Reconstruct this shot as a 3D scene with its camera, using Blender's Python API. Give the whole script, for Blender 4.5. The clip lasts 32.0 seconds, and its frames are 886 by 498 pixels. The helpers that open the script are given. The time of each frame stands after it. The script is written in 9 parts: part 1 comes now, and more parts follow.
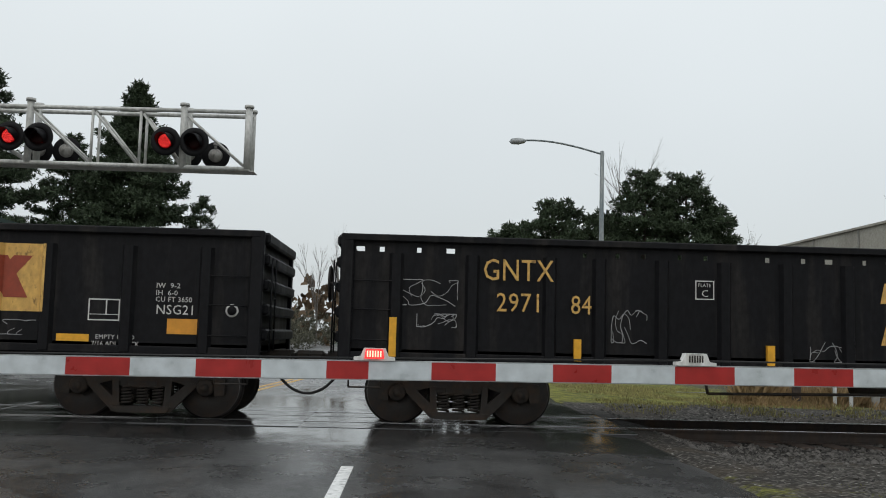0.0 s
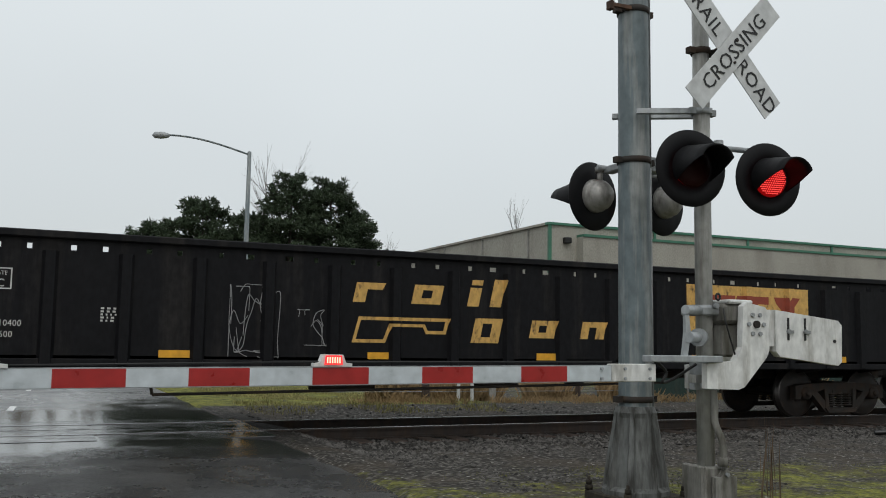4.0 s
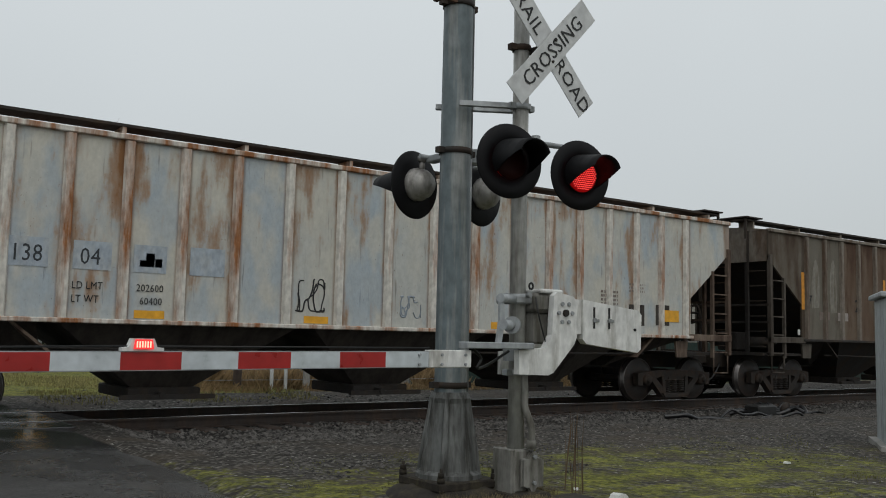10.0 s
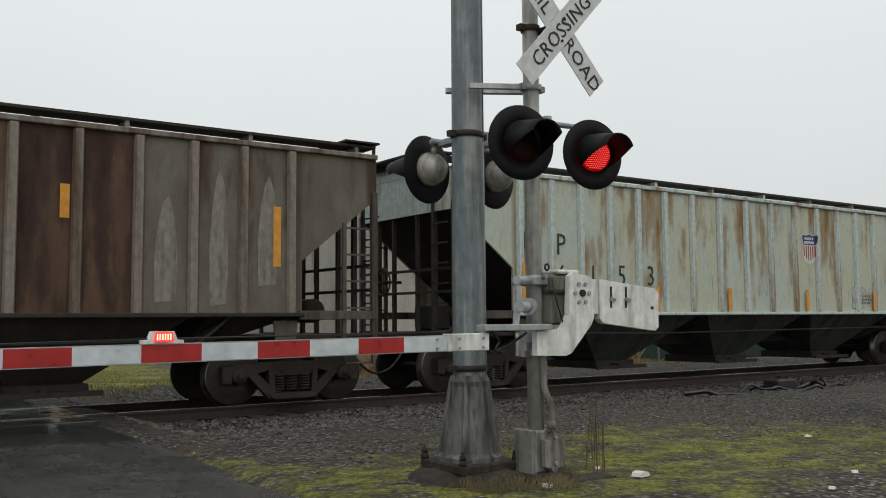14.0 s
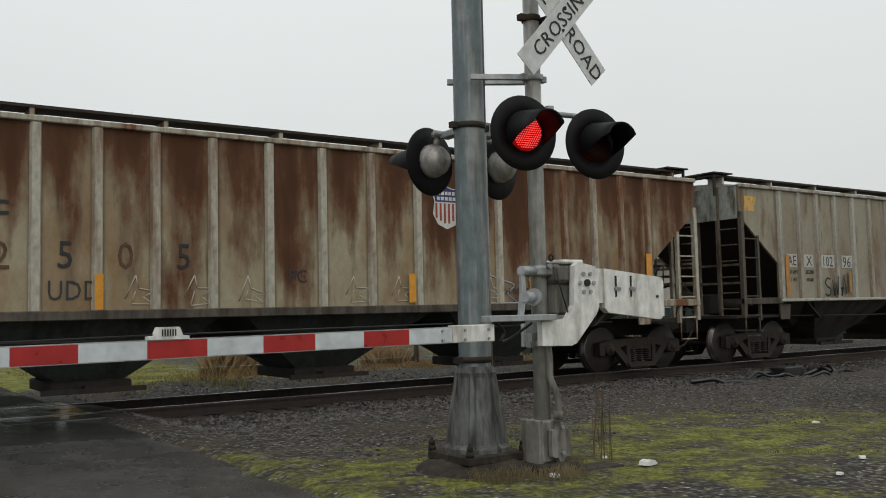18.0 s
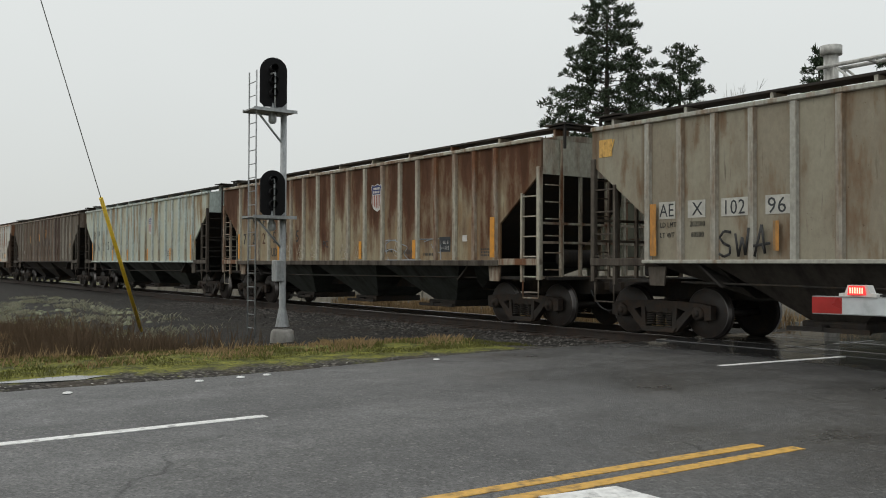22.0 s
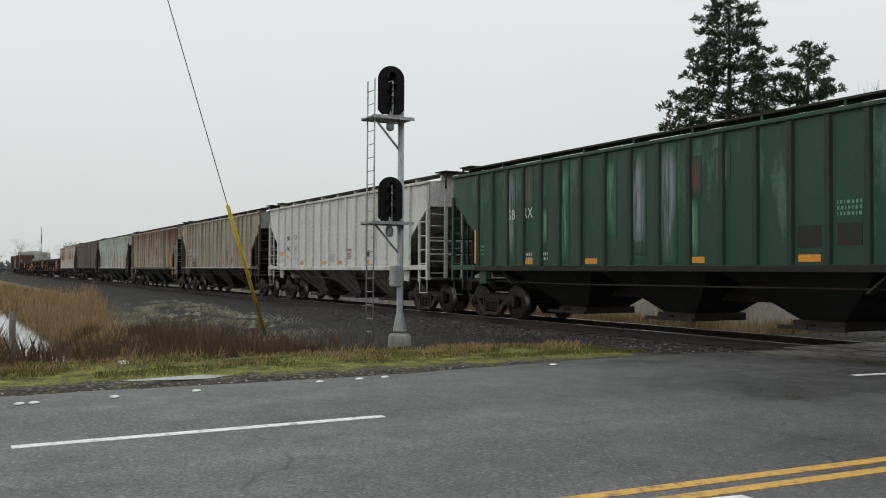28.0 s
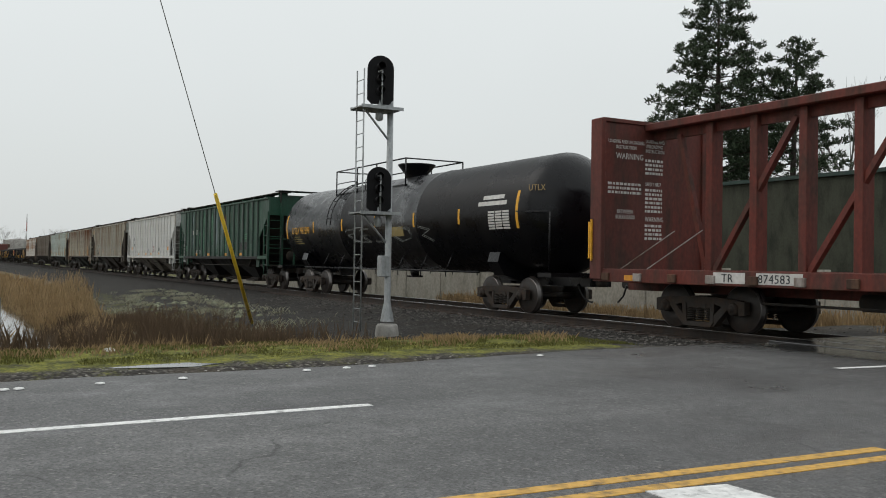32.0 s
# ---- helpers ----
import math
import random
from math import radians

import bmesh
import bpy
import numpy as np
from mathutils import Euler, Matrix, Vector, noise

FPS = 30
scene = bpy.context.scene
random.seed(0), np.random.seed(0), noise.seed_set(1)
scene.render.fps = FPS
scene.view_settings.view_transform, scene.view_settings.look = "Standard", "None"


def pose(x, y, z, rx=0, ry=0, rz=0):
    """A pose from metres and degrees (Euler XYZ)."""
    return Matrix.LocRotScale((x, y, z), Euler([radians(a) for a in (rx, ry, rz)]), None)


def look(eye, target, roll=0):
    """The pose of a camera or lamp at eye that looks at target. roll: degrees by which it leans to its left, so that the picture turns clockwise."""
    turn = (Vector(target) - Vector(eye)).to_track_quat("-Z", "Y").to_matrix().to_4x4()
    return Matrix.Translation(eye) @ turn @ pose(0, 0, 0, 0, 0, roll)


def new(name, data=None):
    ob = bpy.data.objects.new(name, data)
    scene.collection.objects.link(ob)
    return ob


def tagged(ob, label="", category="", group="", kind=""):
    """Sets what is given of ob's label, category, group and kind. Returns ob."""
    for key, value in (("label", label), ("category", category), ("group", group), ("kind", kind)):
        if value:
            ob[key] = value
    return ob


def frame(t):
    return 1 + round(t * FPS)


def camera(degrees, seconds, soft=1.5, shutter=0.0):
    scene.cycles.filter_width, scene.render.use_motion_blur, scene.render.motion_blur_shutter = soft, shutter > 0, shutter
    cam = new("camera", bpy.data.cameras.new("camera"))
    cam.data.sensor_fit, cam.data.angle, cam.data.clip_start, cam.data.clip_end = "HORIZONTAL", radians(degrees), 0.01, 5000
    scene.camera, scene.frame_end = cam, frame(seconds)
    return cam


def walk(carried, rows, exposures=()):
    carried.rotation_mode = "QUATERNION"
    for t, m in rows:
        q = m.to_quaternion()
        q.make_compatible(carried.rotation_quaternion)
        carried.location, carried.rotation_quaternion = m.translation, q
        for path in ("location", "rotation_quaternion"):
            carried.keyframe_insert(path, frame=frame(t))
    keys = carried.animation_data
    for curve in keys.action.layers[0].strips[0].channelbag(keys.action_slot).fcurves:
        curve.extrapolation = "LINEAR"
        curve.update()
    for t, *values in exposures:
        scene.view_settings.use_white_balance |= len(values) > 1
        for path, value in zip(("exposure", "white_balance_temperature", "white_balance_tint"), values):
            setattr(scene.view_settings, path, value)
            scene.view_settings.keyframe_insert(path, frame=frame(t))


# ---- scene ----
cam = camera(52.03, 32.0, soft=1.0)
PATH = [
    (0, pose(0.004, -14.206, 1.317, 95.30, -1.48, -2.15)),
    (0.5, pose(0.028, -14.195, 1.332, 95.71, -0.02, -5.54)),
    (1, pose(0.024, -14.191, 1.329, 96.03, 0.62, -8.10)),
    (1.5, pose(0.026, -14.197, 1.329, 96.14, 0.81, -10.53)),
    (2, pose(0.032, -14.181, 1.325, 96.12, 0.77, -12.63)),
    (2.5, pose(0.034, -14.165, 1.324, 95.99, 0.48, -14.92)),
    (3, pose(0.032, -14.178, 1.317, 95.74, -0.09, -17.95)),
    (3.5, pose(0.035, -14.181, 1.320, 95.79, -0.50, -21.56)),
    (4, pose(0.032, -14.180, 1.319, 95.88, -0.91, -24.31)),
    (4.5, pose(0.025, -14.190, 1.307, 95.83, -0.46, -26.60)),
    (6.5, pose(0.039, -14.181, 1.313, 96.26, -1.97, -31.52)),
    (7, pose(0.018, -14.168, 1.309, 95.83, -1.33, -32.87)),
    (7.5, pose(0.017, -14.160, 1.306, 95.88, -0.98, -34.46)),
    (8, pose(0.016, -14.149, 1.299, 95.60, -1.03, -35.46)),
    (8.5, pose(0.012, -14.148, 1.299, 95.42, -1.24, -35.94)),
    (9, pose(0.024, -14.160, 1.299, 95.53, -1.43, -35.88)),
    (9.5, pose(0.021, -14.156, 1.297, 95.55, -1.41, -35.83)),
    (10, pose(0.011, -14.142, 1.293, 95.44, -1.33, -35.95)),
    (10.5, pose(0.014, -14.147, 1.285, 95.29, -1.21, -35.89)),
    (11, pose(-0.000, -14.139, 1.284, 95.20, -0.96, -35.78)),
    (11.5, pose(0.008, -14.146, 1.294, 95.19, -0.42, -35.44)),
    (12, pose(0.011, -14.160, 1.287, 95.16, -0.01, -35.14)),
    (12.5, pose(0.001, -14.131, 1.293, 94.84, -0.00, -35.17)),
    (13, pose(0.012, -14.146, 1.289, 94.67, 0.10, -34.92)),
    (13.5, pose(0.013, -14.141, 1.294, 94.51, 0.20, -34.93)),
    (14, pose(0.003, -14.139, 1.291, 94.44, 0.41, -34.93)),
    (14.5, pose(0.013, -14.155, 1.290, 94.42, 0.60, -34.51)),
    (16.5, pose(0.020, -14.152, 1.286, 93.80, 0.83, -34.39)),
    (17, pose(0.016, -14.143, 1.291, 93.69, 0.95, -34.50)),
    (17.5, pose(0.014, -14.144, 1.298, 93.76, 1.12, -34.52)),
    (18, pose(0.011, -14.144, 1.287, 93.96, 1.28, -34.54)),
    (18.5, pose(0.013, -14.139, 1.289, 93.95, 1.17, -34.47)),
    (19, pose(0.016, -14.146, 1.280, 93.63, 1.07, -33.62)),
    (19.5, pose(0.014, -14.141, 1.283, 92.62, 2.14, -26.08)),
    (19.7, pose(0.006, -14.134, 1.295, 92.44, 3.58, -17.14)),
    (20, pose(-0.030, -14.162, 1.294, 94.89, 6.28, -2.23)),
    (20.4, pose(-0.044, -14.226, 1.316, 96.41, 6.87, 14.11)),
    (20.8, pose(-0.022, -14.226, 1.325, 95.90, 4.79, 28.60)),
    (21, pose(-0.020, -14.229, 1.336, 95.33, 3.37, 34.74)),
    (21.2, pose(-0.016, -14.203, 1.343, 93.88, 1.54, 42.08)),
    (21.6, pose(-0.017, -14.201, 1.338, 91.22, 0.19, 50.67)),
    (22, pose(-0.019, -14.211, 1.313, 90.97, -0.24, 53.82)),
    (22.5, pose(-0.035, -14.213, 1.271, 90.71, -1.08, 57.22)),
    (23, pose(-0.035, -14.203, 1.267, 90.40, -1.14, 59.25)),
    (23.5, pose(-0.039, -14.195, 1.268, 90.34, -1.25, 60.18)),
    (24, pose(-0.044, -14.188, 1.273, 90.21, -1.51, 60.54)),
    (24.5, pose(-0.041, -14.193, 1.267, 90.31, -1.60, 60.82)),
    (25, pose(-0.041, -14.199, 1.278, 90.54, -1.78, 60.86)),
    (25.5, pose(-0.039, -14.193, 1.272, 90.95, -1.62, 60.99)),
    (27.5, pose(-0.036, -14.210, 1.264, 91.60, -0.55, 61.07)),
    (28, pose(-0.036, -14.206, 1.271, 91.39, -0.32, 61.12)),
    (28.5, pose(-0.035, -14.204, 1.265, 91.44, -0.24, 61.05)),
    (29, pose(-0.031, -14.203, 1.263, 91.51, -0.42, 61.17)),
    (29.5, pose(-0.037, -14.199, 1.263, 91.42, -0.64, 61.54)),
    (30, pose(-0.040, -14.204, 1.266, 91.20, -0.80, 61.81)),
    (30.5, pose(-0.043, -14.197, 1.278, 90.81, -1.04, 62.14)),
    (31, pose(-0.038, -14.199, 1.276, 90.74, -0.96, 62.20)),
    (31.5, pose(-0.037, -14.203, 1.274, 90.75, -0.71, 62.01)),
    (32, pose(-0.042, -14.209, 1.248, 90.88, -0.86, 60.34)),
]
walk(cam, PATH, exposures=[(0.0, 0.22, 6430, 10), (2.0, 0.20, 6430, 10), (4.0, 0.14, 6430, 10), (7.0, 0.22, 6430, 10), (9.4, 0.25, 6430, 10), (10.0, -0.08, 6430, 10), (10.6, -0.06, 6450, 10), (11.1, 0.06, 6480, 10), (11.7, 0.22, 6520, 10), (13.0, 0.24, 6600, 10), (17.0, 0.17, 6690, 10), (20.2, 0.26, 6740, 10), (21.0, 0.0, 6500, 10), (21.8, 0.18, 6700, 10), (23.0, 0.25, 6740, 10), (26.0, 0.25, 6620, 10), (32.0, 0.25, 6600, 10)])

# ---------------------------------------------------------------- world, sun
world = bpy.data.worlds.new("overcast_sky")
scene.world = world
world.use_nodes = True
wn, wl = world.node_tree.nodes, world.node_tree.links
wn.clear()
w_out = wn.new("ShaderNodeOutputWorld")
w_bg = wn.new("ShaderNodeBackground")
w_sky = wn.new("ShaderNodeTexSky")
w_sky.sky_type = "NISHITA"
w_sky.sun_disc = False
w_sky.sun_elevation, w_sky.sun_rotation = radians(38), radians(200)
w_sky.air_density, w_sky.dust_density = 1.0, 4.0
w_co = wn.new("ShaderNodeTexCoord")
w_sep = wn.new("ShaderNodeSeparateXYZ")
w_ramp = wn.new("ShaderNodeValToRGB")
w_ramp.color_ramp.elements[0].position, w_ramp.color_ramp.elements[0].color = 0.0, (0.565, 0.60, 0.605, 1)
w_ramp.color_ramp.elements[1].position, w_ramp.color_ramp.elements[1].color = 0.55, (0.83, 0.875, 0.88, 1)
w_noise = wn.new("ShaderNodeTexNoise")
w_noise.inputs["Scale"].default_value, w_noise.inputs["Detail"].default_value = 2.2, 3
w_nr = wn.new("ShaderNodeMapRange")
w_nr.inputs["To Min"].default_value, w_nr.inputs["To Max"].default_value = 0.93, 1.06
w_mul = wn.new("ShaderNodeMix")
w_mul.data_type, w_mul.blend_type = "RGBA", "MULTIPLY"
w_mul.inputs["Factor"].default_value = 1.0
w_scale = wn.new("ShaderNodeMix")
w_scale.data_type, w_scale.blend_type = "RGBA", "MULTIPLY"
w_scale.inputs["Factor"].default_value = 1.0
w_scale.inputs["B"].default_value = (0.09, 0.09, 0.09, 1)
w_mix = wn.new("ShaderNodeMix")
w_mix.data_type = "RGBA"
w_mix.inputs["Factor"].default_value = 0.9
wl.new(w_co.outputs["Generated"], w_sep.inputs[0])
wl.new(w_co.outputs["Generated"], w_noise.inputs["Vector"])
wl.new(w_sep.outputs["Z"], w_ramp.inputs[0])
wl.new(w_noise.outputs["Fac"], w_nr.inputs["Value"])
wl.new(w_ramp.outputs[0], w_mul.inputs["A"])
wl.new(w_nr.outputs[0], w_mul.inputs["B"])
wl.new(w_sky.outputs[0], w_scale.inputs["A"])
wl.new(w_scale.outputs["Result"], w_mix.inputs["A"])
wl.new(w_mul.outputs["Result"], w_mix.inputs["B"])
wl.new(w_mix.outputs["Result"], w_bg.inputs["Color"])
w_bg.inputs["Strength"].default_value = 1.0
wl.new(w_bg.outputs[0], w_out.inputs[0])

sun_data = bpy.data.lights.new("sun", "SUN")
sun_data.energy, sun_data.angle, sun_data.color = 0.5, radians(40), (1.0, 0.98, 0.95)
sun = new("sun", sun_data)
sun.matrix_world = look((0, 0, 60), (14, 38, 0))


# ---------------------------------------------------------------- mesh helper
class Mesh:
    """Collects vertices and faces of one part."""

    def __init__(self):
        self.v, self.f, self.s = [], [], []

    def add(self, verts, faces, smooth=False):
        n = len(self.v)
        self.v += [tuple(p) for p in verts]
        self.f += [tuple(i + n for i in f) for f in faces]
        self.s += [smooth] * len(faces)
        return self

    def box(self, x0, x1, y0, y1, z0, z1, bev=0.0):
        if bev <= 0:
            return self.add([(x, y, z) for x in (x0, x1) for y in (y0, y1) for z in (z0, z1)],
                            [(0, 1, 3, 2), (4, 6, 7, 5), (0, 4, 5, 1), (2, 3, 7, 6), (0, 2, 6, 4), (1, 5, 7, 3)])
        b = min(bev, (x1 - x0) / 2.1, (y1 - y0) / 2.1, (z1 - z0) / 2.1)
        vs, ix = [], {}
        for i, x in enumerate((x0, x1)):
            for j, y in enumerate((y0, y1)):
                for k, z in enumerate((z0, z1)):
                    sx, sy, sz = (b if i == 0 else -b), (b if j == 0 else -b), (b if k == 0 else -b)
                    for ax, p in enumerate(((x, y + sy, z + sz), (x + sx, y, z + sz), (x + sx, y + sy, z))):
                        ix[i, j, k, ax] = len(vs)
                        vs.append(p)
        fs = []
        for i in (0, 1):
            fs.append([ix[i, 0, 0, 0], ix[i, 1, 0, 0], ix[i, 1, 1, 0], ix[i, 0, 1, 0]])
            fs.append([ix[0, i, 0, 1], ix[1, i, 0, 1], ix[1, i, 1, 1], ix[0, i, 1, 1]])
            fs.append([ix[0, 0, i, 2], ix[1, 0, i, 2], ix[1, 1, i, 2], ix[0, 1, i, 2]])
            for j in (0, 1):
                fs.append([ix[i, j, 0, 0], ix[i, j, 1, 0], ix[i, j, 1, 1], ix[i, j, 0, 1]])
                fs.append([ix[i, 0, j, 0], ix[i, 1, j, 0], ix[i, 1, j, 2], ix[i, 0, j, 2]])
                fs.append([ix[0, i, j, 1], ix[1, i, j, 1], ix[1, i, j, 2], ix[0, i, j, 2]])
                for k in (0, 1):
                    fs.append([ix[i, j, k, 0], ix[i, j, k, 1], ix[i, j, k, 2]])
        c = Vector(((x0 + x1) / 2, (y0 + y1) / 2, (z0 + z1) / 2))
        out = []
        for f in fs:
            p = [Vector(vs[q]) for q in f]
            nrm = (p[1] - p[0]).cross(p[2] - p[0])
            out.append(f if nrm.dot(p[0] - c) > 0 else f[::-1])
        return self.add(vs, out)

    def hose(self, pts, r, seg=8, steps=4):
        """One smooth bent tube through the points."""
        p = [Vector(q) for q in pts]
        fine = [p[0]]
        for a, b, c, d in zip([p[0]] + p, p, p[1:], p[2:] + [p[-1]]):
            for k in range(1, steps + 1):
                u = k / steps
                fine.append(0.5 * (2 * b + (c - a) * u + (2 * a - 5 * b + 4 * c - d) * u * u + (3 * b - a - 3 * c + d) * u ** 3))
        n0, side = len(self.v), None
        for i, q in enumerate(fine):
            d = (fine[min(i + 1, len(fine) - 1)] - fine[max(i - 1, 0)]).normalized()
            side = d.orthogonal().normalized() if side is None else (side - d * side.dot(d)).normalized()
            w = d.cross(side)
            for k in range(seg):
                g = 2 * math.pi * k / seg
                self.v.append(tuple(q + side * math.cos(g) * r + w * math.sin(g) * r))
        for i in range(len(fine) - 1):
            for k in range(seg):
                a, b = n0 + i * seg + k, n0 + i * seg + (k + 1) % seg
                self.f.append((a, b, b + seg, a + seg))
                self.s.append(True)
        return self

    def tube(self, a, b, r, r2=None, seg=10, caps=True, smooth=True):
        a, b = Vector(a), Vector(b)
        d = (b - a).normalized()
        u = d.orthogonal().normalized()
        w = d.cross(u)
        r2 = r if r2 is None else r2
        vs = []
        for p, rr in ((a, r), (b, r2)):
            for k in range(seg):
                g = 2 * math.pi * k / seg
                vs.append(p + u * math.cos(g) * rr + w * math.sin(g) * rr)
        self.add(vs, [(k, (k + 1) % seg, seg + (k + 1) % seg, seg + k) for k in range(seg)], smooth)
        if caps:
            n = len(self.v) - 2 * seg
            self.f += [tuple(n + k for k in range(seg))[::-1], tuple(n + seg + k for k in range(seg))]
            self.s += [False, False]
        return self

    def path(self, pts, r, seg=8):
        for a, b in zip(pts, pts[1:]):
            self.tube(a, b, r, seg=seg)
        return self

    def lathe(self, a, axis, prof, seg=24):
        """prof: (distance along the axis, radius)."""
        a, d = Vector(a), Vector(axis).normalized()
        u = d.orthogonal().normalized()
        w = d.cross(u)
        vs = []
        for h, r in prof:
            for k in range(seg):
                g = 2 * math.pi * k / seg
                vs.append(a + d * h + (u * math.cos(g) + w * math.sin(g)) * max(r, 1e-4))
        fs = []
        for i in range(len(prof) - 1):
            for k in range(seg):
                fs.append((i * seg + k, i * seg + (k + 1) % seg, (i + 1) * seg + (k + 1) % seg, (i + 1) * seg + k))
        return self.add(vs, fs, True)

    def prism(self, poly, y0, y1, plane="xz"):
        """A flat outline pushed through from y0 to y1."""
        n = len(poly)
        put = {"xz": lambda p, y: (p[0], y, p[1]), "xy": lambda p, y: (p[0], p[1], y), "yz": lambda p, y: (y, p[0], p[1])}[plane]
        vs = [put(p, y0) for p in poly] + [put(p, y1) for p in poly]
        fs = [tuple(range(n)), tuple(range(2 * n - 1, n - 1, -1))] + [(k, k + n, (k + 1) % n + n, (k + 1) % n) for k in range(n)]
        return self.add(vs, fs)

    def data(self, name, mat, fix=True):
        me = bpy.data.meshes.new(name)
        me.from_pydata(self.v, [], self.f)
        me.polygons.foreach_set("use_smooth", self.s)
        me.materials.append(mat)
        me.update()
        if fix and len(self.f) < 4000:
            bm = bmesh.new()
            bm.from_mesh(me)
            bmesh.ops.recalc_face_normals(bm, faces=bm.faces)
            bm.to_mesh(me)
            bm.free()
        return me


def part(name, mesh, material, parent=None, label="", at=None, kind=""):
    """Links a Mesh (or ready mesh data) as one object under a thing or a part."""
    me = mesh.data(name, material) if isinstance(mesh, Mesh) else mesh
    ob = new(name, me)
    if parent is not None:
        ob.parent = parent
    if at is not None:
        ob.matrix_basis = at
    if label:
        ob["label"] = label
    if kind:
        ob["kind"] = kind
    return ob


def thing(name, label, category, at=None, group="", kind="", mesh=None, material=None):
    ob = new(name, mesh.data(name, material) if mesh is not None else None)
    if mesh is None:
        ob.empty_display_size = 0.2
    if at is not None:
        ob.matrix_basis = at
    return tagged(ob, label, category, group, kind)


def lettering(text, size, material, parent, at, name="lettering", label="", wide=1.0, align="LEFT"):
    cu = bpy.data.curves.new(name, "FONT")
    cu.body, cu.size, cu.align_x, cu.extrude, cu.space_character = text, size / 0.7, align, 0.002, 1.05
    cu.resolution_u = 2
    tmp = bpy.data.objects.new(name, cu)
    me = bpy.data.meshes.new_from_object(tmp)
    me.transform(Matrix.Diagonal((wide, 1, 1, 1)))
    me.materials.clear()
    me.materials.append(material)
    bpy.data.objects.remove(tmp)
    ob = part(name, me, material, parent, label)
    ob.matrix_basis = at
    return ob


# ---------------------------------------------------------------- materials
def material(name, base, rough=0.6, metal=0.0, spec=0.5):
    m = bpy.data.materials.new(name)
    m.use_nodes = True
    b = m.node_tree.nodes["Principled BSDF"]
    b.inputs["Base Color"].default_value = (*base, 1)
    b.inputs["Roughness"].default_value, b.inputs["Metallic"].default_value = rough, metal
    b.inputs["Specular IOR Level"].default_value = spec
    return m


class Nodes:
    def __init__(self, m):
        self.m, self.t = m, m.node_tree
        self.b = self.t.nodes["Principled BSDF"]
        self.co = self.t.nodes.new("ShaderNodeTexCoord")

    def noise(self, scale, detail=4, stretch=(1, 1, 1), space="Object", rough=0.55, shift=(0, 0, 0)):
        mp = self.t.nodes.new("ShaderNodeMapping")
        mp.inputs["Scale"].default_value = stretch
        mp.inputs["Location"].default_value = shift
        n = self.t.nodes.new("ShaderNodeTexNoise")
        n.inputs["Scale"].default_value, n.inputs["Detail"].default_value, n.inputs["Roughness"].default_value = scale, detail, rough
        self.t.links.new(self.co.outputs[space], mp.inputs[0])
        self.t.links.new(mp.outputs[0], n.inputs["Vector"])
        return n.outputs["Fac"]

    def ramp(self, fac, a, b, lo=0.0, hi=1.0):
        r = self.t.nodes.new("ShaderNodeMapRange")
        for k, v in (("From Min", a), ("From Max", b), ("To Min", lo), ("To Max", hi)):
            r.inputs[k].default_value = v
        self.t.links.new(fac, r.inputs["Value"])
        return r.outputs[0]

    def mix(self, fac, a, b, blend="MIX"):
        n = self.t.nodes.new("ShaderNodeMix")
        n.data_type, n.blend_type = "RGBA", blend
        for key, v in (("Factor", fac), ("A", a), ("B", b)):
            if isinstance(v, (int, float)):
                n.inputs[key].default_value = v
            elif isinstance(v, tuple):
                n.inputs[key].default_value = (*v, 1)
            else:
                self.t.links.new(v, n.inputs[key])
        return n.outputs["Result"]

    def mult(self, a, b):
        n = self.t.nodes.new("ShaderNodeMath")
        n.operation = "MULTIPLY"
        for k, v in ((0, a), (1, b)):
            if isinstance(v, (int, float)):
                n.inputs[k].default_value = v
            else:
                self.t.links.new(v, n.inputs[k])
        return n.outputs[0]

    def plus(self, a, b):
        n = self.t.nodes.new("ShaderNodeMath")
        n.operation = "ADD"
        for k, v in ((0, a), (1, b)):
            if isinstance(v, (int, float)):
                n.inputs[k].default_value = v
            else:
                self.t.links.new(v, n.inputs[k])
        return n.outputs[0]

    def cells(self, scale, feature="F1", space="Object"):
        n = self.t.nodes.new("ShaderNodeTexVoronoi")
        n.feature = feature
        n.inputs["Scale"].default_value = scale
        self.t.links.new(self.co.outputs[space], n.inputs["Vector"])
        return n

    def attribute(self, name):
        n = self.t.nodes.new("ShaderNodeAttribute")
        n.attribute_name = name
        return n.outputs["Fac"]

    def color(self, c):
        self.t.links.new(c, self.b.inputs["Base Color"])

    def rough(self, r):
        self.t.links.new(r, self.b.inputs["Roughness"])

    def bump(self, h, strength=0.3, dist=0.02):
        n = self.t.nodes.new("ShaderNodeBump")
        n.inputs["Strength"].default_value, n.inputs["Distance"].default_value = strength, dist
        self.t.links.new(h, n.inputs["Height"])
        self.t.links.new(n.outputs[0], self.b.inputs["Normal"])

    def random(self, lo, hi):
        n = self.t.nodes.new("ShaderNodeObjectInfo")
        return self.ramp(n.outputs["Random"], 0, 1, lo, hi)

    def island(self, lo, hi):
        n = self.t.nodes.new("ShaderNodeNewGeometry")
        return self.ramp(n.outputs["Random Per Island"], 0, 1, lo, hi)


